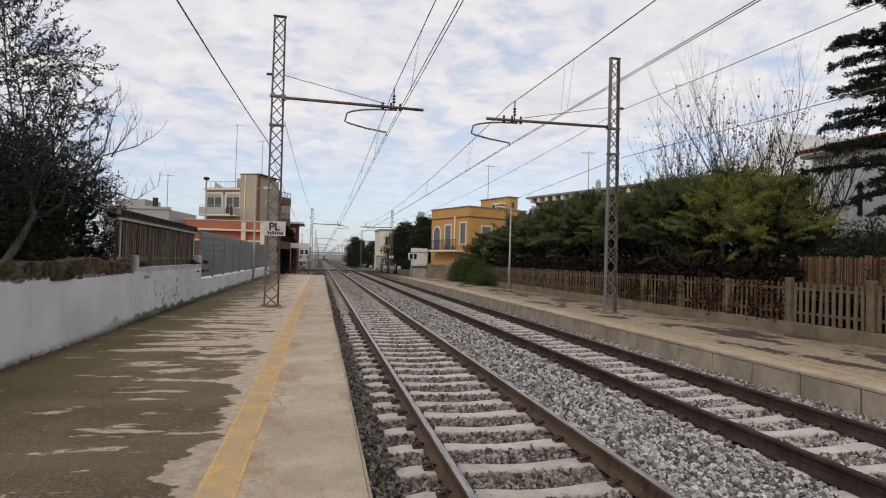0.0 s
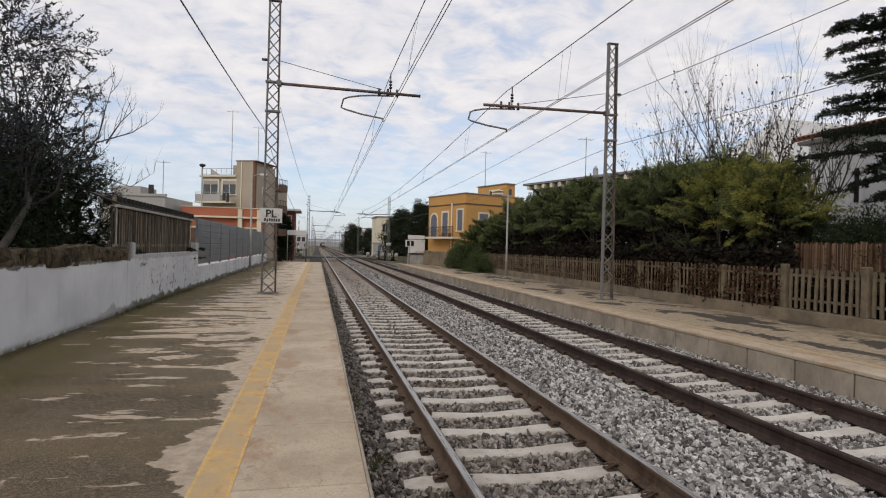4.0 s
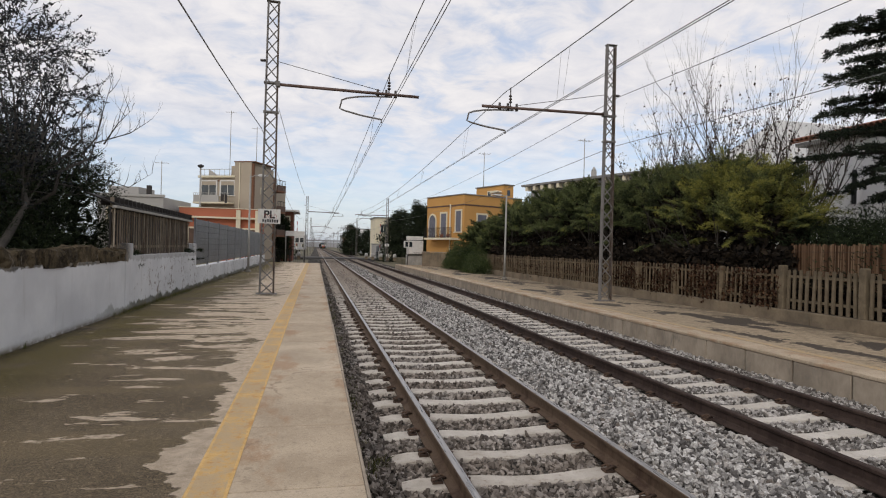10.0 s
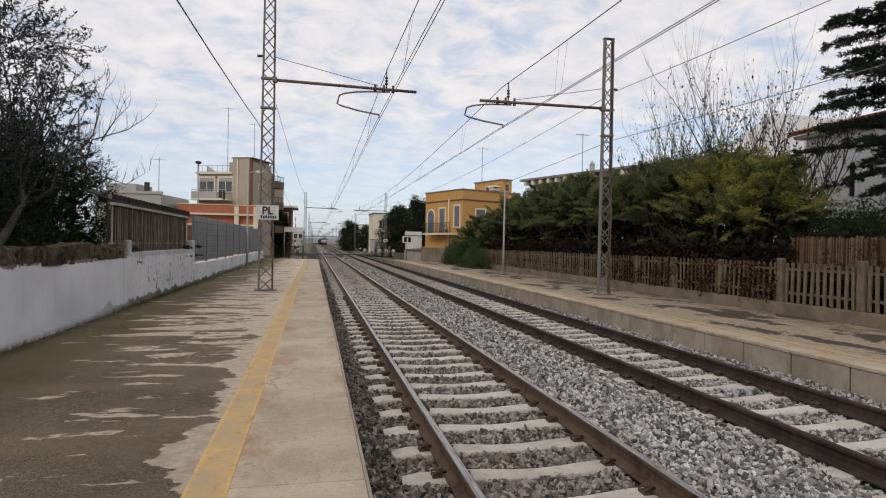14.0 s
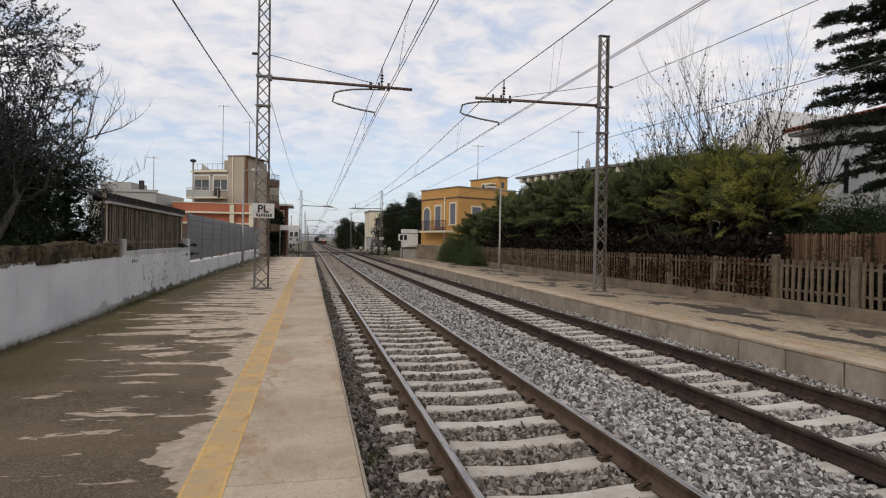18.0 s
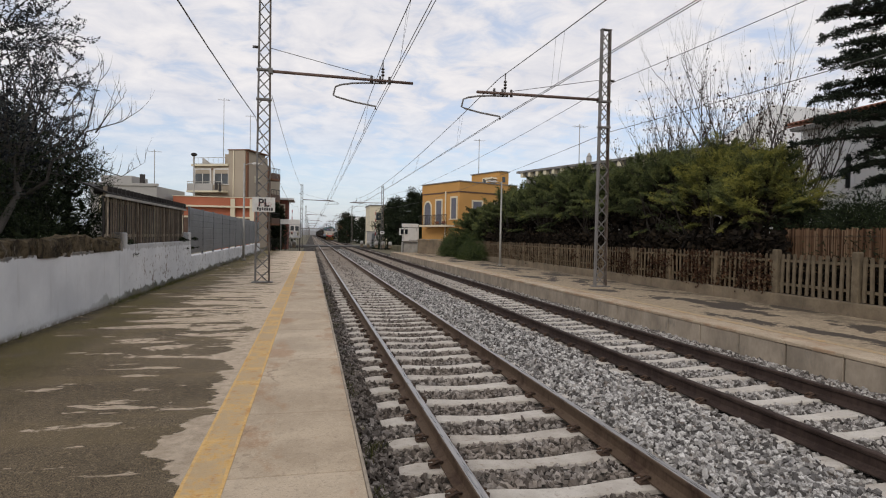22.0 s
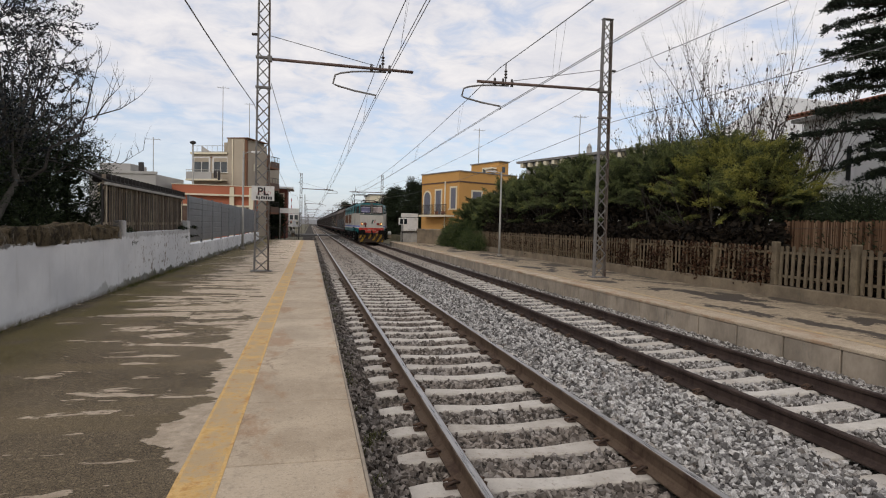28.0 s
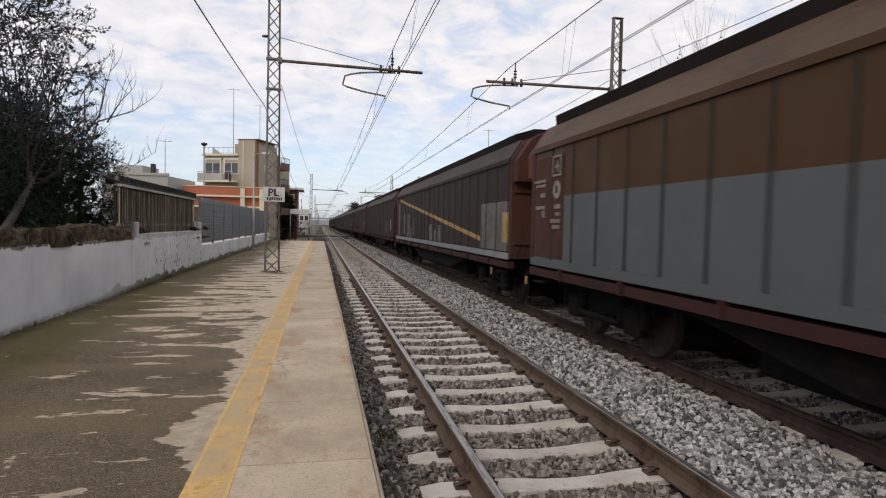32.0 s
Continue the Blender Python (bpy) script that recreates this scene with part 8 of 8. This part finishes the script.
def frond_shrub(label, seed, rx, ry, h, count, leaf=0.075, name="hedge_shrub", category="hedge", group="hedge shrubs"):
    """A conifer shrub: layered boughs, each a flat spray of fronds that droops towards its tip, over a shaded body."""
    t = thing(name, label, category, group)
    r = np.random.default_rng(seed)
    n, nf, nl = count // 4, 17, 26
    a = r.uniform(0, 2 * np.pi, n)
    c = np.where(r.random(n) < 0.04, r.uniform(0.35, 0.55, n), 0.55 + 0.45 * r.random(n))
    s = np.sqrt(np.clip(1 - c ** 2.6, 0.03, 1)) * (1 - 0.30 * np.clip((0.5 - c) / 0.5, 0, 1))
    lump = 1 + 0.16 * np.sin(3 * a + seed) * np.cos(6 * c + seed) + 0.14 * np.sin(8 * a + 2.3 * seed + 9 * c)
    depth = r.uniform(0.52, 0.80, n)
    at = np.stack([rx * s * np.cos(a) * lump * depth, ry * s * np.sin(a) * lump * depth, h * (0.06 + 0.84 * c * (0.8 + 0.2 * lump))], -1)
    axis = np.stack([np.cos(a) * (1.15 - c), np.sin(a) * (1.15 - c), 0.10 + 0.75 * c ** 2], -1) + r.normal(0, 0.20, (n, 3))
    axis /= np.linalg.norm(axis, axis=1, keepdims=True)
    side = np.cross(axis, np.array([0, 0, 1.0]) + r.normal(0, 0.35, (n, 3)))
    side /= np.linalg.norm(side, axis=1, keepdims=True) + 1e-9
    long = r.uniform(0.5, 1.1, (n, 1, 1, 1))
    f = np.linspace(0.12, 1.0, nf)[None, :, None, None] + r.uniform(-0.03, 0.03, (n, nf, 1, 1))
    sign = np.where(np.arange(nf) % 2, 1.0, -1.0)[None, :, None, None] * np.where(np.arange(nf) == nf - 1, 0.0, 1.0)[None, :, None, None]
    ax, sd = axis[:, None, None], side[:, None, None]
    fd = ax * 0.85 + sd * sign * r.uniform(0.55, 0.95, (n, nf, 1, 1))
    fd = fd / np.linalg.norm(fd, axis=-1, keepdims=True)
    fl = long * (0.40 * (1 - 0.62 * f) + 0.10) * r.uniform(0.75, 1.2, (n, nf, 1, 1))
    k = r.uniform(0, 1, (n, nf, nl, 1))
    w = r.uniform(-1, 1, (n, nf, nl, 1)) * (1.05 - k) * 0.26
    fs = np.cross(fd, np.cross(sd, ax) * np.ones_like(fd))
    root = at[:, None, None] + ax * f * long
    pts = root + fd * k * fl + fs * w * fl
    pts[..., 2] += (long * (0.16 * f - 0.34 * f * f) - fl * (0.30 * k * k + 0.25 * np.abs(w)))[..., 0]
    pts += r.normal(0, 0.010, pts.shape)
    way = (fd + fs * np.sign(w) * 0.8 + np.array([0, 0, -0.2]) + np.zeros_like(pts)) * 1.6
    # Lighter outside, darker inside: the bough's shade is put into its leaf colour.
    outer_part = np.broadcast_to((f * long > 0.42) & (depth[:, None, None, None] > 0.56), k.shape)[..., 0]
    leaves("fronds", pts[outer_part], leaf, leaf * 0.2, HEDGE_LEAF, t, seed + 1, way[outer_part])
    leaves("shaded_fronds", pts[~outer_part], leaf * 1.15, leaf * 0.22, HEDGE_SHADED, t, seed + 3, way[~outer_part])
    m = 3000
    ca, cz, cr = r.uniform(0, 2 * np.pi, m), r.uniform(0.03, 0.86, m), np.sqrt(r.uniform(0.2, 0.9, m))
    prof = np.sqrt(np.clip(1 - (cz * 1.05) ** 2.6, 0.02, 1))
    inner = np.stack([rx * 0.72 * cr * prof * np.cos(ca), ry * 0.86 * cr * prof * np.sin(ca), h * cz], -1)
    # Near-black filling: the hollow's shade is in its colour.
    leaves("inner_leaves", inner, 0.24, 0.12, SHADE_TWIG, t, seed + 2)
    rr = random.Random(seed)
    g, tips = Geo(), []
    for i in range(5):
        q = rr.uniform(0, 6.28)
        grow(g, (0.2 * rx * math.cos(q), 0.2 * ry * math.sin(q), -0.1), (0.4 * math.cos(q), 0.4 * math.sin(q), 1), h * 0.5, 0.05, 1, rr, tips, 0.5, 3)
    for p, d in zip(at, axis * long[:, 0, 0]):
        g.tube([p - d * 0.5, p, p + d * 0.8], [0.016, 0.011, 0.003], 3, False)
    part("woody_base", g, DARK_BARK, t)
    return t


hedges = [frond_shrub("feathery green conifer shrub of a tall overgrown hedge", 11 + i, 1.55, 1.85 + 0.15 * i, h, 720) for i, h in enumerate((3.75, 4.25, 4.5))]
hedges += [frond_shrub("feathery green conifer shrub of a tall overgrown hedge", 15 + i, 1.55, 2.0, h, 480, 0.10) for i, h in enumerate((4.3, 4.5))]
hr = random.Random(21)
for i, (y, x, k) in enumerate([(14.35, 12.75, 0), (16.3, 12.9, 1), (18.6, 12.8, 1), (20.8, 12.8, 2), (23.2, 12.9, 3), (25.6, 12.7, 4), (28.1, 12.8, 4), (30.6, 12.7, 4), (33.2, 12.7, 3), (35.8, 12.6, 3)]):
    m = pose(x, y, 0.1, 0, 0, hr.uniform(-25, 25) + (180 if i % 2 else 0))
    if i in (0, 1, 3, 4, 5):
        hedges[k].matrix_basis = m
    else:
        copy_thing(hedges[k], m)
low = frond_shrub("lower dark green hedge shrub at the end of the fence", 31, 1.3, 1.7, 3.3, 330, 0.13)
low.matrix_basis = pose(12.2, 38.0, 0.0)
copy_thing(low, pose(12.0, 40.9, -0.1, 0, 0, 70))
broad = shrub("broad-leaved dark bush spilling onto the platform", 35, 1.0, 3.1, 1.75, BAY_LEAF, 3000, 0.12, "platform_bush", "bush")
broad.matrix_basis = pose(10.75, 41.4, -0.1)
copy_thing(broad, pose(11.0, 37.9, -0.75, 0, 0, 165))

low = shrub("low dark evergreen shrub above the reed screen", 33, 1.1, 1.8, 2.05, BUSH_LEAF, 3800, 0.12, "evergreen_shrub", "shrub", SHADE_TWIG, "evergreen shrubs")
low.matrix_basis = pose(13.0, 10.6, 0.1)
copy_thing(low, pose(13.2, 8.3, 0.1, 0, 0, 130))
copy_thing(low, pose(13.3, 12.3, 0.1, 0, 0, 8))


def bare_tree(label, seed, x, y, z, h, stems, lean):
    """A coppiced tree in winter: straight shoots from a low stool, a few withered leaves."""
    t = thing("bare_tree", label, "tree", "bare trees", m=pose(x, y, z))
    r = random.Random(seed)
    g, tips = Geo(), []
    g.tube([(0, 0, -0.1), (0.05, 0.02, 0.9), (0, 0, 1.9)], [0.17, 0.13, 0.14], 8)
    for i in range(stems):
        a = 6.283 * i / stems + r.uniform(-0.3, 0.3)
        way = (lean * r.uniform(0.4, 1.5) * math.cos(a), lean * r.uniform(0.4, 1.5) * math.sin(a), 1)
        hh = (h - 1.8) * r.uniform(0.62, 1.0)
        pts, rad = [Vector((0, 0, 1.7))], [0.042]
        d = Vector(way).normalized()
        for k in range(7):
            d = (d + Vector((r.gauss(0, 0.07), r.gauss(0, 0.07), 0.08))).normalized()
            pts.append(pts[-1] + d * hh / 7)
            rad.append(0.042 * (1 - 0.86 * (k + 1) / 7))
            if k > 0:
                for _ in range(2 if k % 2 else 3):
                    q = Vector((r.gauss(0, 1), r.gauss(0, 1), 0.7)).normalized()
                    grow(g, pts[-1], d * 0.5 + q * 0.75, hh * 0.22 * r.uniform(0.5, 1.3), rad[-1] * 0.42 + 0.003, 1, r, tips, 0.5, 3, 0.12, 0.46, 4, 0.75)
            for _ in range(3):
                f, q = r.random(), Vector((r.gauss(0, 1), r.gauss(0, 1), 0.5)).normalized()
                p0 = pts[-2].lerp(pts[-1], f)
                p1 = p0 + (q + d * 0.4) * r.uniform(0.08, 0.32)
                g.tube([p0, p1], [0.005, 0.003], 3, False)
                tips.append((p1, q))
        g.tube(pts, rad, 6, False)
    part("branchwork", g, BARK, t)
    at = np.array([p for p, _ in tips])
    rs = np.random.default_rng(seed)
    pick = at[(rs.random(len(at)) < 0.42) & (at[:, 2] < h * 0.9)]
    leaves("withered_leaves", pick + rs.normal(0, 0.02, pick.shape), 0.10, 0.062, POD, t, seed, np.tile((0, 0, -0.8), (len(pick), 1)))


bare_tree("leafless coppiced tree with tall straight shoots", 41, 15.0, 17.6, 0.1, 8.5, 9, 0.55)
bare_tree("leafless coppiced tree with tall straight shoots", 42, 15.2, 20.6, 0.1, 8.0, 10, 0.55)
bare_tree("leafless coppiced tree with tall straight shoots", 43, 15.0, 22.6, 0.1, 7.2, 9, 0.55)
bare_tree("slender leafless tree with a few withered leaves", 44, 14.6, 15.2, 0.1, 6.6, 9, 0.8)


def cedar():
    t = thing("cedar_tree", "dark cedar with flat layered branches", "tree", m=pose(14.3, 10.9, 0.1))
    r = random.Random(51)
    g = Geo()
    g.tube([(0, 0, -0.2), (0.1, 0, 3), (0, 0.1, 7), (0, 0, 13.5)], [0.32, 0.27, 0.2, 0.05], 10)
    at, way = [], []
    rs = np.random.default_rng(52)
    for i in range(150):
        z = 2.95 + (i // 7) * 0.47 + r.uniform(-0.09, 0.09)
        a = i * 2.4 + r.uniform(-0.4, 0.4)
        L = (1.50 + 1.20 * min(1, max(0, (z - 3.0) / 0.7)) - 0.30 * min(2, max(0, z - 5.0)) - 0.10 * max(0, z - 7.2)) * r.uniform(0.66, 1.02)
        pts, rad = [Vector((0, 0, z))], [0.06]
        d = Vector((math.cos(a), math.sin(a), r.uniform(0.08, 0.30))).normalized()
        for k in range(7):
            d = (d + Vector((r.gauss(0, 0.11), r.gauss(0, 0.11), -0.055))).normalized()
            pts.append(pts[-1] + d * L / 7)
            rad.append(0.06 * (1 - 0.85 * (k + 1) / 7))
        g.tube(pts, rad, 5, False)
        for k in range(2, 8):
            for side in (-1, 1):
                q = (Vector((-d.y * side, d.x * side, r.uniform(-0.1, 0.1))) + d * r.uniform(0.3, 1.0)).normalized()
                tw = min(L, 2.6) * 0.20 * r.uniform(0.4, 1.15)
                e = pts[k] + q * tw
                g.tube([pts[k], e], [0.014, 0.004], 3, False)
                for u in range(int(34 * tw) + 8):
                    f = r.random()
                    at.append(tuple(pts[k].lerp(e, f) + Vector((r.gauss(0, 0.04), r.gauss(0, 0.04), r.gauss(0.01, 0.012)))))
                    way.append(tuple(q * 0.8 + Vector((0, 0, 0.4))))
            for u in range(9):
                f = r.random()
                at.append(tuple(pts[k - 1].lerp(pts[k], f) + Vector((r.gauss(0, 0.04), r.gauss(0, 0.04), 0.03))))
                way.append(tuple(d + Vector((0, 0, 0.4))))
    part("trunk", g, DARK_BARK, t)
    at, way = np.repeat(np.array(at), 8, 0), np.repeat(np.array(way), 8, 0)
    leaves("needles", at + rs.normal(0, 0.026, at.shape), 0.078, 0.028, CEDAR_LEAF, t, 53, way, 0.25)


cedar()


def olive():
    """An old olive: a slanting trunk, a few limbs and many leafy twigs in loose masses."""
    t = thing("olive_tree", "old olive tree with blue-black leaves behind the wall", "tree", m=pose(-5.4, 10.2, 0.0))
    r = random.Random(61)
    rs = np.random.default_rng(62)
    g = Geo()
    g.tube([(0.0, -0.3, -0.1), (0.15, 0.4, 0.75), (0.2, 1.2, 1.45), (0.15, 2.0, 2.1), (-0.3, 2.6, 2.8)], [0.10, 0.08, 0.07, 0.05, 0.035], 9)
    masses = (((-0.6, 1.5, 4.5), (1.0, 1.8, 1.9), 330), ((-0.6, 3.3, 5.7), (0.8, 1.3, 1.0), 95), ((-0.6, 5.4, 6.1), (0.4, 1.2, 0.4), 34),
              ((-0.6, 5.0, 5.0), (0.5, 1.4, 0.5), 42), ((-0.6, 6.4, 5.3), (0.4, 0.9, 0.25), 14), ((-0.5, 4.3, 4.1), (0.7, 1.3, 0.6), 75),
              ((-0.7, 2.0, 2.7), (0.9, 2.0, 1.0), 380), ((-0.5, 4.6, 3.1), (0.7, 1.3, 0.7), 150), ((-0.6, 1.6, 6.4), (0.6, 0.7, 0.8), 40), ((-0.8, 6.0, 2.9), (0.6, 1.5, 0.5), 120))
    at, way = [], []
    for c, e, n in masses:
        c, e = np.array(c), np.array(e)
        for q in range(3):
            b = c + e * rs.normal(0, 0.45, 3)
            s = Vector((0.15, 1.9, 2.0)).lerp(Vector((-0.3, 2.6, 2.8)), r.random())
            m = s.lerp(Vector(b), 0.5) + Vector((r.gauss(0, 0.12), r.gauss(0, 0.2), r.gauss(0.15, 0.2)))
            g.tube([s, m, Vector(b)], [0.020, 0.014, 0.006], 5, False)
        u = rs.normal(size=(n, 3))
        u /= np.linalg.norm(u, axis=1, keepdims=True)
        p0 = c + e * u * rs.uniform(0.25, 1.0, (n, 1)) ** 0.5
        d = u * 0.6 + np.array([0, 0.35, 0.45]) + rs.normal(0, 0.3, (n, 3))
        d /= np.linalg.norm(d, axis=1, keepdims=True)
        for a, b in zip(p0, d):
            L = r.uniform(0.3, 0.7)
            g.tube([a - b * 0.15, a + b * L * 0.5, a + b * L], [0.007, 0.005, 0.002], 3, False)
            k = rs.uniform(0, 1, (17, 1))
            at.append(a + b * L * k + rs.normal(0, 0.012, (17, 3)))
            way.append(np.tile(b * 0.9, (17, 1)))
    part("trunk", g, OLIVE_BARK, t)
    leaves("crown", np.concatenate(at), 0.085, 0.034, OLIVE_LEAF, t, 63, np.concatenate(way))


olive()


def fig_tree():
    """Bare branches that reach over the slat fence, with short upright shoots."""
    t = thing("bare_tree", "leafless fig tree leaning over the wall", "tree", "bare trees", m=pose(-5.2, 0, 0.0))
    r = random.Random(71)
    g, tips = Geo(), []
    limbs = (((13.2, 0.0), (12.9, 1.4), (12.5, 2.35), (13.4, 2.84), (14.6, 3.3), (16.3, 3.9), (18.0, 4.5), (19.4, 5.1)), ((14.8, 3.35), (15.4, 3.9), (16.1, 4.7), (16.3, 5.6)),
             ((13.4, 2.9), (14.0, 3.6), (14.5, 4.3), (15.7, 5.0)), ((12.3, 2.35), (13.4, 2.35), (14.8, 2.5)), ((14.6, 2.7), (16.2, 3.0), (18.5, 3.0), (20.0, 3.6)), ((16.3, 3.9), (17.2, 4.6), (17.6, 5.1)), ((13.4, 2.6), (14.8, 2.6), (16.6, 2.8)))
    for i, limb in enumerate(limbs):
        pts = [Vector((r.gauss(0, 0.10) - (1.3 if z < 2 else 0), y, z)) for y, z in limb]
        n = len(pts)
        rad = [(0.046 if i == 0 else 0.024) * (1 - 0.85 * k / (n - 1)) for k in range(n)]
        g.tube(pts, rad, 6, False)
        for k in range(1 if i else 3, n):
            for f in (0.2, 0.5, 0.8, 1.0):
                a = pts[k - 1].lerp(pts[k], f)
                grow(g, a, (r.gauss(0, 0.4), r.uniform(-0.1, 0.9), r.uniform(0.2, 1.0)), r.uniform(0.25, 0.6), 0.009, 1, r, tips, 0.5, 2, 0.14, 0.35, 3)
    part("branchwork", g, DARK_BARK, t)


fig_tree()
dark = shrub("dense dark evergreen shrub behind the white wall", 73, 1.5, 1.9, 3.1, BUSH_LEAF, 2300, 0.095, "evergreen_shrub", "shrub", None, "evergreen shrubs")
dark.matrix_basis = pose(-6.0, 14.8, 0.4)
copy_thing(dark, pose(-6.7, 12.4, 0.4, 0, 0, 100))
copy_thing(dark, pose(-7.4, 14.0, 1.2, 0, 0, 30))
copy_thing(dark, pose(-6.4, 8.2, -0.3, 0, 0, 200))
copy_thing(dark, pose(-7.6, 17.6, -0.4, 0, 0, 300))


def pine(seed, h, w):
    t = thing("dark_pine", "dark pine with an uneven crown beyond the platform", "tree", "dark pines")
    r = random.Random(seed)
    rs = np.random.default_rng(seed)
    g = Geo()
    g.tube([(0, 0, -0.3), (0.1, 0, h * 0.5), (0, 0, h * 0.95)], [0.3, 0.22, 0.05], 7)
    at = []
    for i in range(46):
        z = h * (0.12 + 0.86 * i / 46)
        a = r.uniform(0, 6.28)
        L = w * (1.05 - 0.75 * (z / h) ** 2) * r.uniform(0.55, 1.1)
        e = Vector((L * math.cos(a), L * math.sin(a), z + r.uniform(-0.2, 0.7)))
        g.tube([(0, 0, z), e], [0.05, 0.01], 4, False)
        for _ in range(9):
            c = Vector((0, 0, z)).lerp(e, r.uniform(0.35, 1.05))
            q = rs.normal(0, 0.26, (26, 3)) + np.array(c)
            at.append(q)
    part("trunk", g, DARK_BARK, t)
    at = np.concatenate(at)
    leaves("crown", at, 0.26, 0.10, PINE_LEAF, t, seed)
    return t


pine(83, 4.5, 1.2).matrix_basis = pose(-3.9, 64.0, -0.3)
pa, pb = pine(81, 7.6, 2.5), pine(82, 6.6, 2.9)
pa.matrix_basis, pb.matrix_basis = pose(13.4, 78.0, -0.3), pose(12.2, 82.0, -0.3)
for m in (pose(14.9, 80, -0.3, 0, 0, 90), pose(11.0, 84, -1.5, 0, 0, 50), pose(16.5, 77, -0.6, 0, 0, 200)):
    copy_thing(pa, m)
for m in (pose(7.9, 132, -0.8, 0, 0, 20), pose(11.6, 136, -1.6, 0, 0, 150), pose(-6.8, 75, -2.2, 0, 0, 40), pose(-5.2, 79, -3.0, 0, 0, 140), pose(9.0, 139, -1.0, 0, 0, 80)):
    copy_thing(pb, m)


def tufts(name, label, spots, seed, size=0.12, per=22, material=None):
    r = np.random.default_rng(seed)
    at, way = [], []
    for x, y, z in spots:
        for _ in range(per):
            at.append((x + r.normal(0, size * 0.45), y + r.normal(0, size * 0.45), z - 0.01))
            way.append((r.normal(0, 0.3), r.normal(0, 0.3), 1.2))
    ob = leaves(name, np.array(at), size, size * 0.09, material or GRASS, None, seed, np.array(way))
    return tagged(ob, label, "weeds", kind="stuff")


wr = random.Random(91)
spots = [(EDGE_L + wr.uniform(0.03, 0.22), wr.uniform(4, 22), -0.45) for _ in range(70)]
spots += [(0.62 + wr.uniform(-0.1, 0.1), 5.05 + wr.uniform(-0.12, 0.12), -0.45) for _ in range(5)]
tufts("ballast_weeds", "small green weeds at the foot of the platform edge", spots, 92, 0.085, 12)
spots = [(WALL_X + wr.uniform(0.01, 0.07), wr.choice((wr.uniform(12.5, 19), wr.uniform(3, 45))), 0.0) for _ in range(110)]
tufts("wall_weeds", "weeds and moss along the foot of the white wall", spots, 93, 0.10, 16)
spots = [(WALL_X - wr.uniform(0.0, 0.12), wr.choice((wr.uniform(13.4, 14.3), wr.uniform(18.7, 19.5), wr.uniform(20.1, 21.0))), wr.choice((1.15, 1.2, 0.9))) for _ in range(45)]
tufts("wall_plants", "dark plants growing out of the wall top", spots, 94, 0.09, 60, BUSH_LEAF)


def creeper():
    """Withered leaves that climb over the picket fence."""
    r = np.random.default_rng(95)
    at = []
    for y0, y1, n in ((11.9, 15.5, 3400), (15.5, 17.5, 1300), (17.6, 19.8, 1700), (20, 36, 2600)):
        y = r.uniform(y0, y1, n)
        z = 0.15 + np.abs(r.beta(1.5, 1.8, n)) * 1.05
        at.append(np.stack([FENCE_X + r.uniform(-0.05, 0.3, n), y, z], -1))
    at = np.concatenate(at)
    k = np.sin(at[:, 1] * 3.1) + np.sin(at[:, 1] * 7.3 + at[:, 2] * 4) + r.normal(0, 0.5, len(at))
    at = at[k > -0.4]
    ob = leaves("withered_creeper", at, 0.085, 0.06, DRY_LEAF, None, 96)
    tagged(ob, "withered brown creeper clinging to the picket fence", "creeper", kind="stuff")
    # Added near-black leaves make the gaps behind the pickets look shaded.
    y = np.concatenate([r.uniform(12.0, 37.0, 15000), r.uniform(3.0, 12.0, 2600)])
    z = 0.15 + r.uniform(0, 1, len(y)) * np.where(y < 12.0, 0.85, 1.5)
    ob = leaves("hedge_shade_fill", np.stack([FENCE_X + 0.30 + r.uniform(0, 0.40, len(y)), y, z], -1), 0.20, 0.11, SHADE_TWIG, None, 97)
    tagged(ob, "near-black leaves added as shade between fence and hedge", "underwood", kind="stuff")


creeper()

# ---- what moves: the train comes along the far track ----
SPEED, FRONT_AT = 19.05, 8.6 + 19.05 * 30.2


# seconds, and the metres by which the train lags behind an even pace
PACE = ((0.0, 0.0), (14.0, 0.0), (24.0, 0.0), (28.0, -0.15), (29.2, 0.1), (30.0, -0.45), (30.45, -0.6), (30.75, -0.13), (31.0, -0.15), (31.2, -0.10), (31.6, 0.25), (32.0, 0.45))


def motions():
    spots = [(LOCO, 0.0)]
    y = 17.25
    for w in WAGONS:
        spots.append((w, y))
        y += 19.25
    # the wheels roll while the train is close
    for w, r in [(w, 0.52) for w in LOCO_WHEELS] + [(w, 0.46) for w in WAGON_WHEELS[:8]]:
        y, z = w.location.y, w.location.z
        rows = [(0.0, pose(0, y, z))]
        rows += [(26.5 + i / FPS, pose(0, y, z, math.degrees(SPEED * i / FPS / r) % 360)) for i in range(int(5.5 * FPS) + 1)]
        walk(w, rows)
    for t, off in spots:
        walk(t, [(s, pose(X2 - 0.03, FRONT_AT - SPEED * s + off + late, RAIL_Z)) for s, late in PACE])

motions()
